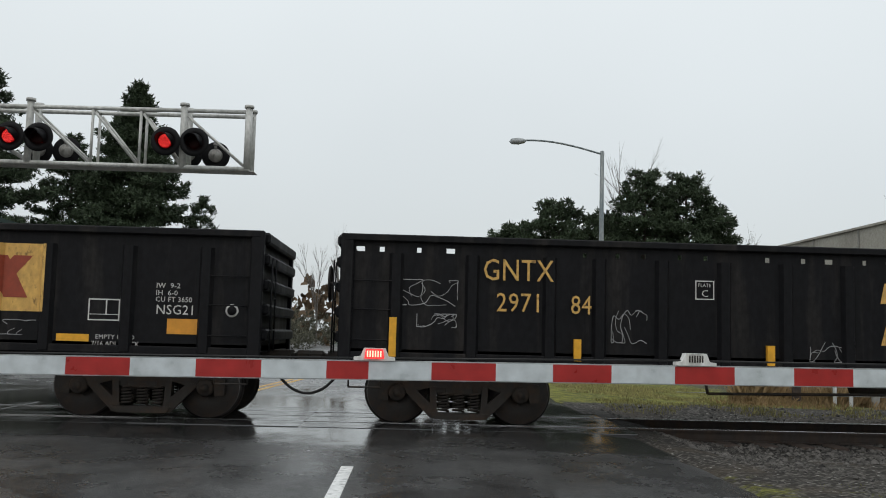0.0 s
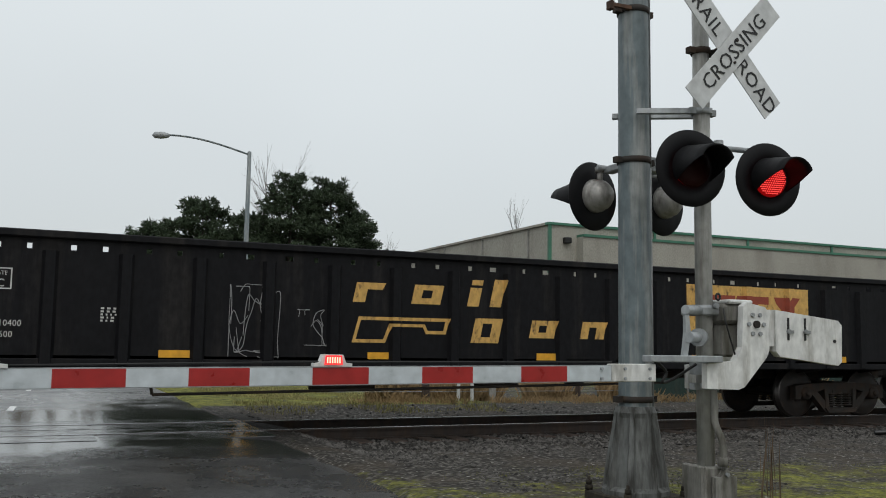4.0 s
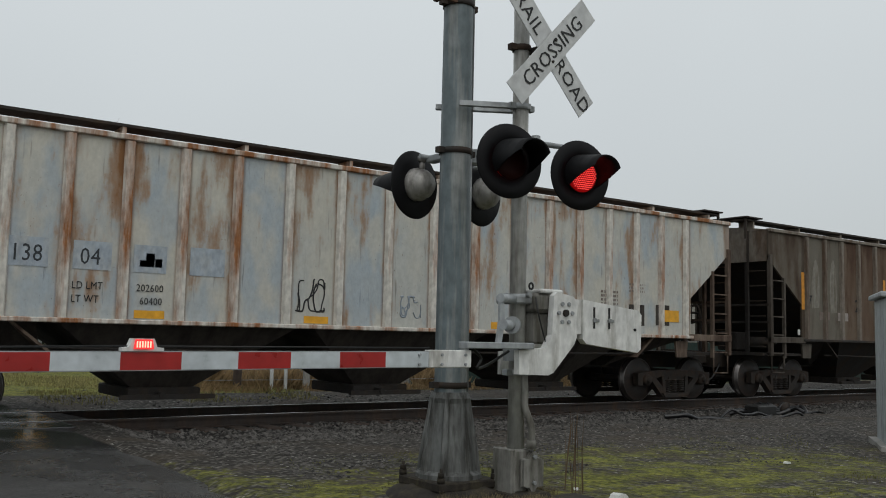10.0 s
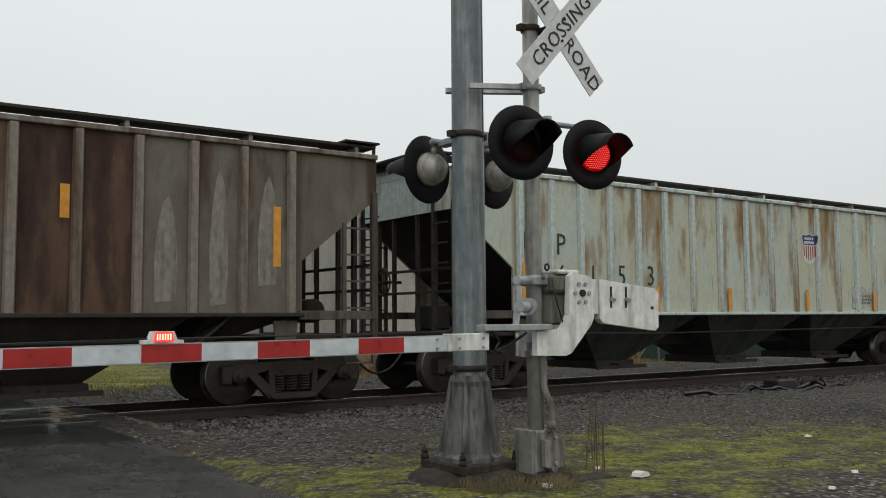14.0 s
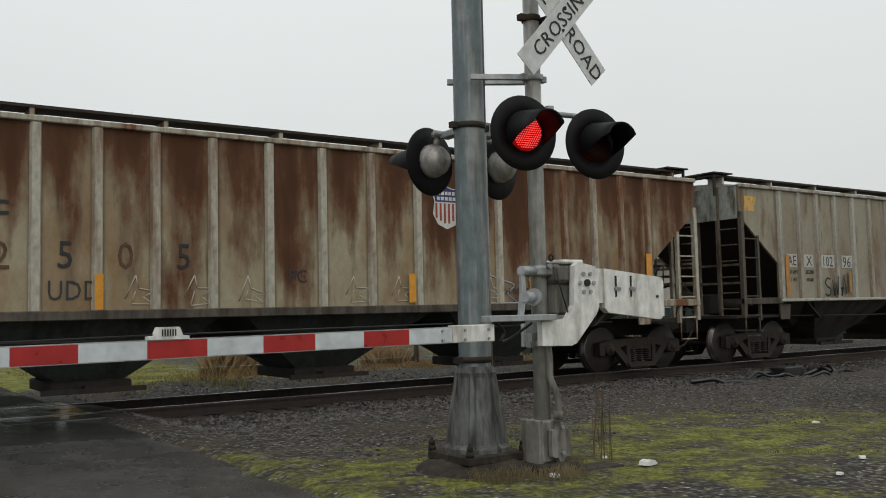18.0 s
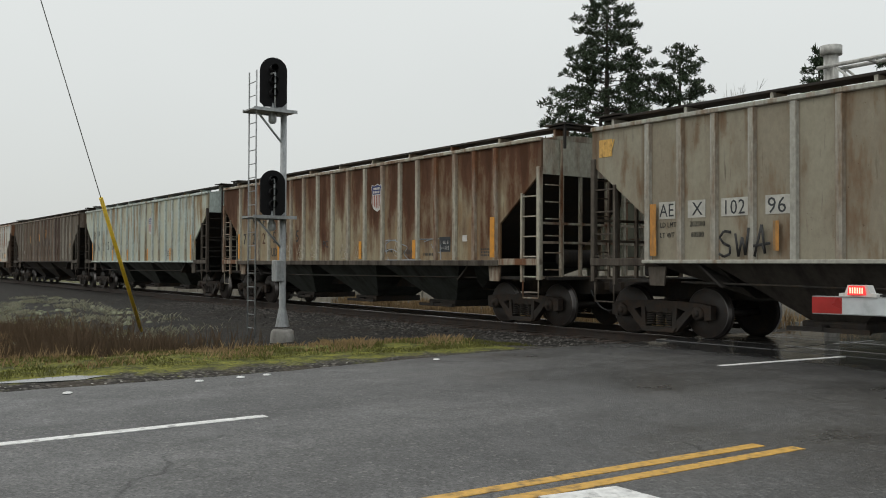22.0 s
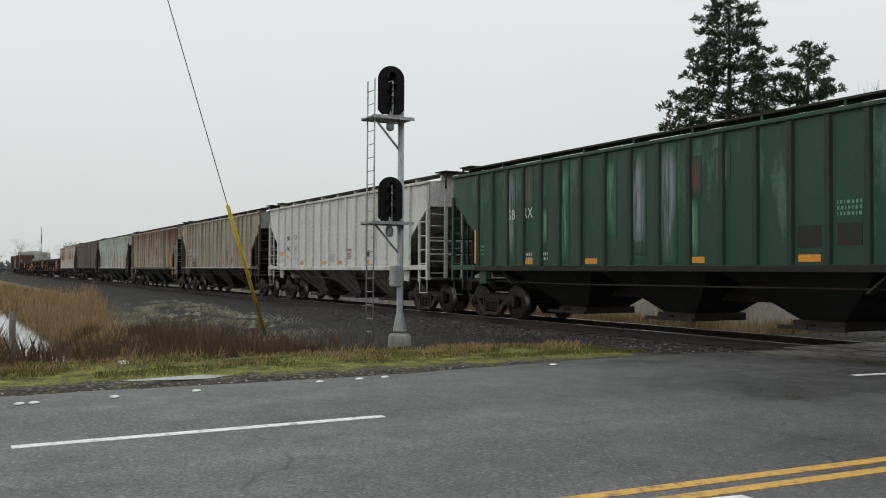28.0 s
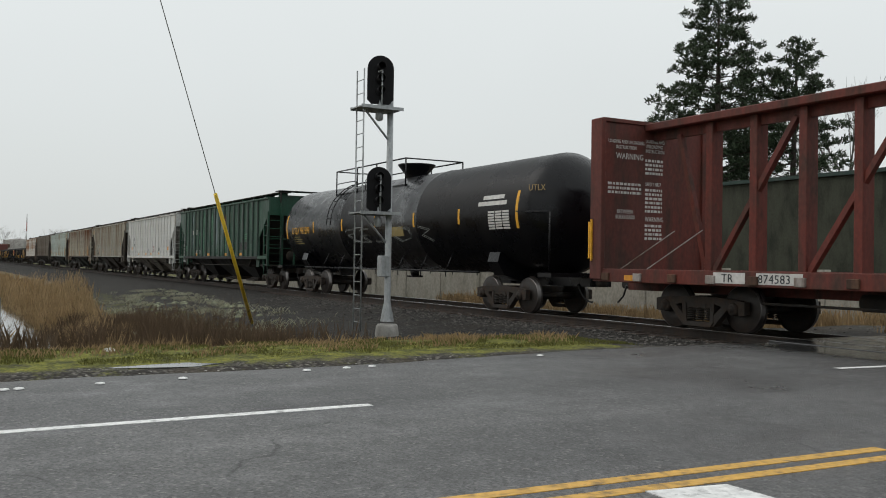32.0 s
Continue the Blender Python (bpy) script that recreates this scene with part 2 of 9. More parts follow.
def worn(name, base, stain=(0.12, 0.07, 0.04), amount=0.5, rough=0.6, metal=0.0, streak=(2.2, 1, 0.22), scale=1.4, fine=(0.75, 1.15), spec=0.4, seed=0, soot=0.0, vary=0.0):
    """Paint with run-down stains, fine grime and slight relief, in metres."""
    m = material(name, base, rough, metal, spec)
    n = Nodes(m)
    a = n.noise(scale, 6, streak, rough=0.62, shift=(seed * 7.3, seed, seed * 3.1))
    g = n.noise(14, 5, (1, 1, 0.6), shift=(seed, seed, 0))
    if vary:
        a = n.plus(a, n.random(-vary, vary))
    c = n.mix(n.ramp(a, 0.60 - 0.28 * amount, 0.72 - 0.12 * amount), base, stain)
    if soot > 0:
        d = n.noise(0.55, 5, (1.6, 1, 0.45), shift=(seed * 2.7, 3, seed))
        c = n.mix(n.ramp(d, 0.42, 0.68, 0, soot), c, (0.035, 0.03, 0.027))
    c = n.mix(1.0, c, n.ramp(g, 0.3, 0.7, fine[0], fine[1]), "MULTIPLY")
    n.color(c)
    n.rough(n.ramp(a, 0.35, 0.7, rough - 0.08, min(1, rough + 0.18)))
    n.bump(g, 0.15, 0.01)
    return m


def sheet_paint(name, base, alt, rust, amount, rough=0.65, seed=0, beside=0.05, low=-0.09, high=0.02, split=1.0, edge=0.24, alt_from=0.42):
    """Side sheets, one panel between two posts: each panel has its own tint and its own share of run-down rust.
    beside: how much thicker the rust is next to the posts; low and high: how it changes from the sill to the eaves."""
    m = material(name, base, rough, 0, 0.35)
    n = Nodes(m)
    sep = n.t.nodes.new("ShaderNodeSeparateXYZ")
    n.t.links.new(n.co.outputs["Object"], sep.inputs[0])
    frac = n.attribute("across")
    white = n.t.nodes.new("ShaderNodeTexWhiteNoise")
    white.noise_dimensions = "1D"
    n.t.links.new(n.random(seed * 7.0, seed * 7.0 + 90.0), white.inputs["W"])
    two = n.t.nodes.new("ShaderNodeSeparateColor")
    n.t.links.new(white.outputs["Color"], two.inputs[0])
    run = n.noise(2.0, 5, (1.9, 1, 0.34), rough=0.52, shift=(seed * 5.1, 0, seed))
    broad = n.noise(1.25, 6, (1.2, 1, 0.62), rough=0.6, shift=(seed * 3.3, 2, seed))
    fine = n.noise(11, 6, (1.3, 1, 0.8), rough=0.7, shift=(seed, seed, 0))
    side = n.plus(n.ramp(frac, 0.05, edge, 1, 0), n.ramp(frac, 1 - edge, 0.95, 0, 1))
    r = n.plus(n.plus(n.mult(run, 0.55), n.mult(broad, 0.45)), n.plus(n.ramp(two.outputs[0], 0, 1, -0.065, 0.05), n.mult(side, beside)))
    r = n.plus(r, n.plus(n.ramp(fine, 0.3, 0.7, -0.03, 0.03), n.ramp(sep.outputs[2], 1.45, 3.7, low, high)))
    wash = n.noise(1.5, 5, (1.5, 1, 0.7), rough=0.55, shift=(seed * 7.7, 5, seed))
    wash = n.plus(wash, n.ramp(two.outputs[1], 0, 1, -0.12 * split, 0.12 * split))
    tint = n.mix(n.plus(n.ramp(wash, alt_from, alt_from + 0.14, 0, 0.65), n.ramp(broad, 0.4, 0.6, 0, 0.35)), base, alt)
    pale = tuple(0.5 * (a + b) for a, b in zip(base, rust))
    c = n.mix(n.ramp(r, 0.57 - 0.17 * amount, 0.66 - 0.17 * amount), tint, pale)
    c = n.mix(n.ramp(r, 0.61 - 0.17 * amount, 0.74 - 0.16 * amount), c, rust)
    c = n.mix(n.ramp(n.noise(5, 6, (3, 1, 0.25), shift=(seed, 9, 2)), 0.62, 0.75, 0, 0.55), c, (0.04, 0.03, 0.025))
    c = n.mix(n.ramp(r, 0.71 - 0.16 * amount, 0.84 - 0.16 * amount, 0, 0.75), c, tuple(0.5 * v for v in rust))
    spot = n.noise(30, 3, (1, 1, 0.8), shift=(seed * 2, 1, 4))
    c = n.mix(n.mult(n.ramp(spot, 0.68, 0.74, 0, 0.8), n.ramp(broad, 0.4, 0.6)), c, tuple(0.6 * v for v in rust))
    # darker line along both edges of each panel, next to the posts
    c = n.mix(n.plus(n.ramp(frac, 0.09, 0.14, 0.6, 0), n.ramp(frac, 0.86, 0.91, 0, 0.6)), c, tuple(0.7 * v for v in rust))
    c = n.mix(1.0, c, n.ramp(fine, 0.3, 0.7, 0.88, 1.10), "MULTIPLY")
    n.color(c)
    n.rough(n.ramp(r, 0.4, 0.65, rough - 0.1, min(1, rough + 0.2)))
    n.bump(n.plus(fine, broad), 0.18, 0.015)
    return m


def plain(name, base, rough=0.6, metal=0.0, spec=0.4, scale=9.0, lo=0.8, hi=1.12):
    m = material(name, base, rough, metal, spec)
    n = Nodes(m)
    g = n.noise(scale, 5)
    n.color(n.mix(1.0, base, n.ramp(g, 0.3, 0.7, lo, hi), "MULTIPLY"))
    n.rough(n.ramp(g, 0.3, 0.7, max(0.05, rough - 0.1), min(1, rough + 0.1)))
    return m


def glowing(name, base, colour, strength):
    m = material(name, base, 0.5)
    b = m.node_tree.nodes["Principled BSDF"]
    b.inputs["Specular IOR Level"].default_value = 0.08
    b.inputs["Emission Color"].default_value = (*colour, 1)
    b.inputs["Emission Strength"].default_value = strength
    return m


BLACK_PAINT = worn("gondola_black", (0.0068, 0.0068, 0.0080), (0.022, 0.020, 0.019), 0.34, 0.55, fine=(0.7, 1.35), spec=0.14)
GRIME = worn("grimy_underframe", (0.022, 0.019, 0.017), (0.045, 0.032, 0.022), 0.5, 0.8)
TRUCK = worn("truck_steel", (0.021, 0.017, 0.014), (0.048, 0.030, 0.020), 0.5, 0.75, streak=(3, 3, 3))
WHEEL = worn("wheel_steel", (0.022, 0.018, 0.016), (0.045, 0.029, 0.021), 0.5, 0.55, streak=(4, 4, 4))
TREAD = material("wheel_tread", (0.16, 0.15, 0.145), 0.38, 1.0)
RUST = worn("rusty_steel", (0.11, 0.055, 0.032), (0.05, 0.03, 0.022), 0.6, 0.8)
GALV = worn("galvanised_steel", (0.36, 0.38, 0.39), (0.25, 0.26, 0.26), 0.6, 0.5, 0.3)
GANTRY_GREY = worn("gantry_galvanised", (0.50, 0.50, 0.48), (0.34, 0.34, 0.32), 0.5, 0.5, 0.15)
POLE_GREY = worn("pole_grey", (0.135, 0.165, 0.175), (0.30, 0.31, 0.30), 0.45, 0.5, 0.15, streak=(5, 5, 0.35), scale=2.0)
MAST_GREY = worn("mast_aluminium", (0.34, 0.34, 0.32), (0.20, 0.19, 0.17), 0.5, 0.5, 0.25, streak=(5, 5, 0.4), scale=2.5)
CAST = worn("cast_base_grey", (0.225, 0.22, 0.20), (0.085, 0.08, 0.065), 0.62, 0.7, streak=(4, 4, 0.7), scale=2.0)
BASE_GREY = worn("base_casting_grey", (0.145, 0.15, 0.145), (0.036, 0.035, 0.031), 0.66, 0.6, 0.1, streak=(9, 9, 0.8), scale=1.6)
WHITE_PAINT = worn("white_paint", (0.66, 0.66, 0.64), (0.40, 0.39, 0.36), 0.25, 0.45, streak=(4, 4, 0.6), scale=2)
SIGN_WHITE = plain("sign_white", (0.55, 0.56, 0.56), 0.45)
SIGN_BLACK = plain("sign_black", (0.012, 0.012, 0.012), 0.5)
LAMP_BLACK = plain("lamp_black", (0.006, 0.006, 0.007), 0.55, spec=0.16)
LAMP_BACK = worn("lamp_housing_grey", (0.34, 0.33, 0.31), (0.16, 0.15, 0.14), 0.5, 0.45, 0.45, streak=(6, 6, 3))
ARM_RED = plain("reflective_red", (0.33, 0.018, 0.016), 0.35)
ARM_WHITE = plain("reflective_white", (0.50, 0.54, 0.56), 0.35)
YELLOW = plain("decal_yellow", (0.72, 0.36, 0.025), 0.5)
ORANGE = plain("reflector_orange", (0.62, 0.27, 0.03), 0.45)
DULL_GOLD = worn("dull_gold_lettering", (0.36, 0.25, 0.105), (0.10, 0.07, 0.03), 0.2, 0.6, streak=(4, 4, 2), scale=3)
GOLD = worn("gold_lettering", (0.60, 0.36, 0.10), (0.10, 0.06, 0.03), 0.12, 0.55, streak=(4, 4, 2), scale=3)
LOGO_RED = plain("logo_red", (0.27, 0.05, 0.025), 0.5)
LETTER_WHITE = plain("letter_white", (0.55, 0.54, 0.52), 0.55)
LETTER_DARK = plain("letter_dark", (0.03, 0.035, 0.04), 0.6)
CHALK = plain("paint_marker", (0.30, 0.30, 0.30), 0.7)
LENS_DARK = material("dark_red_lens", (0.020, 0.003, 0.003), 0.5, 0, 0.12)
LENS_LIT = glowing("lit_red_lens", (0.22, 0.006, 0.007), (1.0, 0.005, 0.008), 0.16)
BULB = glowing("led_points", (0.8, 0.06, 0.05), (1.0, 0.09, 0.08), 0.9)
GATE_BULB = glowing("gate_lamp_strips", (0.8, 0.4, 0.3), (1.0, 0.45, 0.3), 1.5)
GATE_LIT = glowing("gate_lamp_red", (0.5, 0.03, 0.03), (1.0, 0.05, 0.05), 0.9)
RAIL_TOP = material("rail_head", (0.42, 0.42, 0.43), 0.25, 1.0)
RAIL_SIDE = worn("rail_web", (0.026, 0.020, 0.017), (0.05, 0.032, 0.022), 0.5, 0.8)
CONCRETE = worn("concrete", (0.30, 0.29, 0.27), (0.18, 0.175, 0.16), 0.5, 0.85, streak=(1, 1, 0.6))
RUBBER = plain("crossing_panel", (0.034, 0.034, 0.035), 0.15, spec=0.6, scale=2.2)
BARE_WOOD = worn("grey_wood", (0.15, 0.13, 0.11), (0.08, 0.07, 0.06), 0.5, 0.9, streak=(9, 9, 0.4), scale=2)
WOOD_POLE = worn("creosote_wood", (0.045, 0.032, 0.026), (0.09, 0.065, 0.05), 0.5, 0.9, streak=(9, 9, 0.4), scale=2)


# ---------------------------------------------------------------- ground
def smooth(a, b, x):
    u = min(1.0, max(0.0, (x - a) / (b - a)))
    return u * u * (3 - 2 * u)


def track_y(x):
    """The line bends slightly away from the road as it runs west."""
    u = max(0.0, -x - 22.0)
    return 0.011 * (u - 15.0 * (1 - math.exp(-u / 15.0)))


def track_turn(x):
    u = max(0.0, -x - 22.0)
    return math.degrees(math.atan(-0.011 * (1 - math.exp(-u / 15.0))))


def ground_height(x, y):
    """Verges, ballast bank, ditch on the west side, fields beyond; the road and the crossing lie at zero."""
    h = -0.04
    road_l, road_r = -10.65, 3.2
    out = max(road_l - x, x - road_r, 0)
    bank = 1 - smooth(2.2, 4.6, abs(y - track_y(x)))
    if x < road_l:
        west = smooth(0.3, 9, out)
        h += -0.015 * smooth(0.1, 0.6, out) - 0.27 * smooth(2.8, 5.5, out) - 0.04 * math.exp(-((x + 11.42) / 0.25) ** 2 - ((y + 11.6) / 0.7) ** 2)
        h += -0.85 * math.exp(-(((y + 11.9) / 1.25) ** 2)) * smooth(8.0, 11.0, out)
        h += -0.42 * smooth(4.2, 9.5, -y) * smooth(3, 9, out)
        if y > 0:
            h += -0.5 * smooth(4, 9, y) * west
    elif x > road_r:
        h += 0.03 - 0.05 * smooth(2, 12, out)
        if y > 4:
            h += -0.25 * smooth(4, 10, y) * smooth(0.5, 5, out)
    else:
        h -= 0.08
    track = smooth(0.15, 1.2, out)
    h = h * (1 - bank * track) + bank * track * (-0.19)
    if abs(y) < 60 and -90 < x < 60:
        h += 0.035 * noise.noise((x * 0.9, y * 0.9, 3)) * smooth(0.8, 2.5, out) + 0.02 * noise.noise((x * 3.1, y * 3.1, 7)) * smooth(0.1, 1.0, out)
    return h


def axis_steps(lo, hi, fine_lo, fine_hi, step):
    out, v = [], fine_lo
    while v <= fine_hi:
        out.append(v)
        v += step
    g, v = step, fine_lo
    while v > lo:
        g *= 1.22
        v -= g
        out.insert(0, v)
    g, v = step, out[-1]
    while v < hi:
        g *= 1.22
        v += g
        out.append(v)
    return out


GROUND = material("verge_ground", (0.12, 0.11, 0.09), 0.9, 0, 0.25)
gn = Nodes(GROUND)
g_mid = gn.noise(1.7, 6)
g_fine = gn.noise(26, 4)
g_gravel = gn.t.nodes.new("ShaderNodeTexVoronoi")
g_gravel.inputs["Scale"].default_value = 17
gn.t.links.new(gn.co.outputs["Object"], g_gravel.inputs["Vector"])
g_col = gn.t.nodes.new("ShaderNodeSeparateColor")
gn.t.links.new(g_gravel.outputs["Color"], g_col.inputs[0])
g_stone = gn.mix(gn.ramp(g_col.outputs[0], 0.0, 1.0), (0.030, 0.027, 0.024), (0.17, 0.158, 0.14))
g_stone = gn.mix(gn.ramp(g_gravel.outputs["Distance"], 0.25, 0.62), g_stone, (0.024, 0.021, 0.018))
g_moss = gn.mix(gn.ramp(gn.plus(gn.mult(g_fine, 0.45), gn.mult(gn.noise(3.2, 6, rough=0.65), 0.55)), 0.42, 0.62), (0.046, 0.050, 0.012), (0.235, 0.235, 0.038))
g_attr = gn.t.nodes.new("ShaderNodeAttribute")
g_attr.attribute_name = "green"
g_sum = gn.t.nodes.new("ShaderNodeMath")
g_sum.operation = "ADD"
gn.t.links.new(g_attr.outputs["Fac"], g_sum.inputs[0])
gn.t.links.new(gn.plus(gn.ramp(g_mid, 0.2, 0.8, -0.42, 0.42), gn.ramp(gn.noise(9, 5, rough=0.7), 0.25, 0.75, -0.3, 0.3)), g_sum.inputs[1])
g_dirt = gn.mix(gn.ramp(gn.noise(0.9, 5, shift=(4, 4, 0)), 0.5, 0.62, 0, 0.7), g_stone, gn.mix(g_fine, (0.035, 0.028, 0.020), (0.075, 0.060, 0.045)))
g_chip = gn.cells(21)
g_sep = gn.t.nodes.new("ShaderNodeSeparateColor")
gn.t.links.new(g_chip.outputs["Color"], g_sep.inputs[0])
g_dirt = gn.mix(gn.mult(gn.ramp(g_sep.outputs[1], 0.90, 0.93), gn.ramp(g_chip.outputs["Distance"], 0.25, 0.4, 1, 0)), g_dirt, (0.33, 0.32, 0.29))
# gravel is multiplied darker along the rails and on the west bank
g_darker = gn.mix(1.0, g_dirt, gn.ramp(gn.plus(gn.attribute("gravel_dark"), gn.ramp(g_mid, 0.3, 0.7, -0.15, 0.15)), 0.0, 1.0, 1.0, 0.30), "MULTIPLY")
g_dead = gn.mix(gn.noise(3.1, 5, rough=0.65), (0.060, 0.043, 0.028), (0.22, 0.155, 0.085))
g_cover = gn.mix(gn.ramp(gn.plus(gn.attribute("thatch"), gn.ramp(g_mid, 0.3, 0.7, -0.2, 0.2)), 0.3, 0.6), g_darker, g_dead)
gn.color(gn.mix(gn.ramp(g_sum.outputs[0], 0.36, 0.70), g_cover, g_moss))
gn.bump(g_gravel.outputs["Distance"], 0.9, 0.03)


def green_at(x, y):
    """How grassy the ground is: verges and fields are green, ballast and the gravel yard are bare."""
    if abs(y) < 4.3:
        return 0.0
    if x < -10.6:
        if y < 4 and x > -14.8:
            return 0.22 + 0.58 * smooth(-10.9, -11.7, x) * (1 - 0.5 * smooth(-13.9, -14.8, x))
        return (0.25 if x > -60 else 0.5) if y > 4 else (0.12 if y > -6.5 else 0.36)
    if x > 3.2 and y < 0:
        d = math.hypot((x - 6.6) / 5.5, (y + 8.1) / 2.5)
        strip = math.exp(-d ** 3) * 0.58
        return max(strip, 0.55 * math.exp(-((x - 3.2) / 0.7) ** 2) * smooth(-4.5, -6.5, y), 0.5 * smooth(-9.3, -11, y))
    if y > 0:
        return 0.35 + 0.45 * (1 - smooth(8.5, 11, x))
    return 0.35


def thatch_at(x, y):
    """Dead grass lies under the ditch brush and, further west, under the reeds."""
    top = -8.0 - 2.0 * smooth(-23, -26, x) + 0.10 * max(0.0, min(40.0, -26.0 - x))
    return smooth(-14.9, -16.0, x) * smooth(top, top - 1.0, y)


def build_ground():
    xs = axis_steps(-1800, 1800, -40, 34, 0.33)
    ys = axis_steps(-900, 1800, -15, 13, 0.33)
    verts = [(x, y, ground_height(x, y)) for y in ys for x in xs]
    nx = len(xs)
    faces = [(j * nx + i, j * nx + i + 1, (j + 1) * nx + i + 1, (j + 1) * nx + i) for j in range(len(ys) - 1) for i in range(nx - 1)]
    me = bpy.data.meshes.new("ground")
    me.from_pydata(verts, [], faces)
    att = me.attributes.new("green", "FLOAT", "POINT")
    att.data.foreach_set("value", [green_at(v[0], v[1]) for v in verts])
    # how much darker the gravel is: beside the rails, and west of the road
    dark_att = me.attributes.new("gravel_dark", "FLOAT", "POINT")
    dark_att.data.foreach_set("value", [max(0.9 * math.exp(-(v[1] / 2.5) ** 4), 0.86 * smooth(-11.4, -12.5, v[0]) * smooth(-9.0, -6.5, v[1]) * (1 - smooth(3, 4, v[1]))) for v in verts])
    dead = me.attributes.new("thatch", "FLOAT", "POINT")
    dead.data.foreach_set("value", [thatch_at(v[0], v[1]) for v in verts])
    me.polygons.foreach_set("use_smooth", [True] * len(faces))
    me.materials.append(GROUND)
    tagged(new("ground", me), "gravel yard, mossy grass verges and a ditch beside the track", "ground", kind="structure")


build_ground()

# ---------------------------------------------------------------- road
ASPHALT = material("wet_asphalt", (0.045, 0.046, 0.048), 0.4, 0, 0.5)
an = Nodes(ASPHALT)
a_big = an.noise(0.22, 5, (1, 0.6, 1))
a_mid = an.noise(2.2, 7, rough=0.65)
a_fine = an.noise(60, 4)
a_dark = an.attribute("damp")
a_chip = an.cells(48)
a_sep = an.t.nodes.new("ShaderNodeSeparateColor")
an.t.links.new(a_chip.outputs["Color"], a_sep.inputs[0])
a_col = an.mix(an.ramp(a_big, 0.35, 0.65), (0.052, 0.052, 0.053), (0.094, 0.093, 0.092))
a_col = an.mix(1.0, a_col, an.ramp(a_mid, 0.3, 0.7, 0.72, 1.28), "MULTIPLY")
a_col = an.mix(1.0, a_col, an.ramp(a_fine, 0.3, 0.7, 0.65, 1.35), "MULTIPLY")
a_col = an.mix(1.0, a_col, an.ramp(a_sep.outputs[0], 0, 1, 0.55, 1.5), "MULTIPLY")
a_col = an.mix(1.0, a_col, an.ramp(an.noise(1.0, 4, (0.75, 0.06, 1), shift=(2, 6, 0)), 0.35, 0.65, 0.80, 1.22), "MULTIPLY")
a_col = an.mix(an.mult(an.ramp(a_sep.outputs[1], 0.95, 0.97), 0.6), a_col, (0.22, 0.215, 0.20))
a_crack = an.t.nodes.new("ShaderNodeTexVoronoi")
a_crack.feature = "DISTANCE_TO_EDGE"
a_crack.inputs["Scale"].default_value = 0.30
a_bend = an.t.nodes.new("ShaderNodeTexNoise")
a_bend.inputs["Scale"].default_value, a_bend.inputs["Detail"].default_value = 1.6, 6
an.t.links.new(an.co.outputs["Object"], a_bend.inputs["Vector"])
a_warp = an.mix(0.4, an.co.outputs["Object"], a_bend.outputs["Color"], "ADD")
an.t.links.new(a_warp, a_crack.inputs["Vector"])
a_line = an.mult(an.ramp(a_crack.outputs["Distance"], 0.0, 0.005, 0.85, 0), an.ramp(an.noise(0.55, 4, shift=(5, 2, 0)), 0.52, 0.60))
a_col = an.mix(1.0, a_col, an.ramp(a_dark, 0, 1, 1.0, 0.42), "MULTIPLY")
a_col = an.mix(a_line, a_col, (0.007, 0.007, 0.007))
an.color(a_col)
a_wet = an.plus(a_dark, an.ramp(an.noise(0.6, 6, (1, 0.8, 1), rough=0.65, shift=(3, 8, 0)), 0.3, 0.7, -0.45, 0.45))
a_wet = an.plus(a_wet, an.mult(an.attribute("film"), 0.9))
an.rough(an.ramp(a_wet, 0.0, 1.1, 0.58, 0.07))
a_bump = an.t.nodes.new("ShaderNodeBump")
a_bump.inputs["Distance"].default_value = 0.008
an.t.links.new(an.ramp(a_wet, 0.2, 1.2, 0.75, 0.06), a_bump.inputs["Strength"])
an.t.links.new(an.plus(an.mult(a_fine, 0.6), an.mult(a_chip.outputs["Distance"], 0.6)), a_bump.inputs["Height"])
an.t.links.new(a_bump.outputs[0], an.b.inputs["Normal"])


def strip(name, corners, z, mat, label, category, kind="structure", thick=0.0, parent=None):
    m = Mesh()
    if thick:
        m.prism(corners, z - thick, z, "xy")
    else:
        m.add([(x, y, z) for x, y in corners], [tuple(range(len(corners)))])
    ob = part(name, m, mat, parent)
    return tagged(ob, label, category, kind=kind) if parent is None else ob


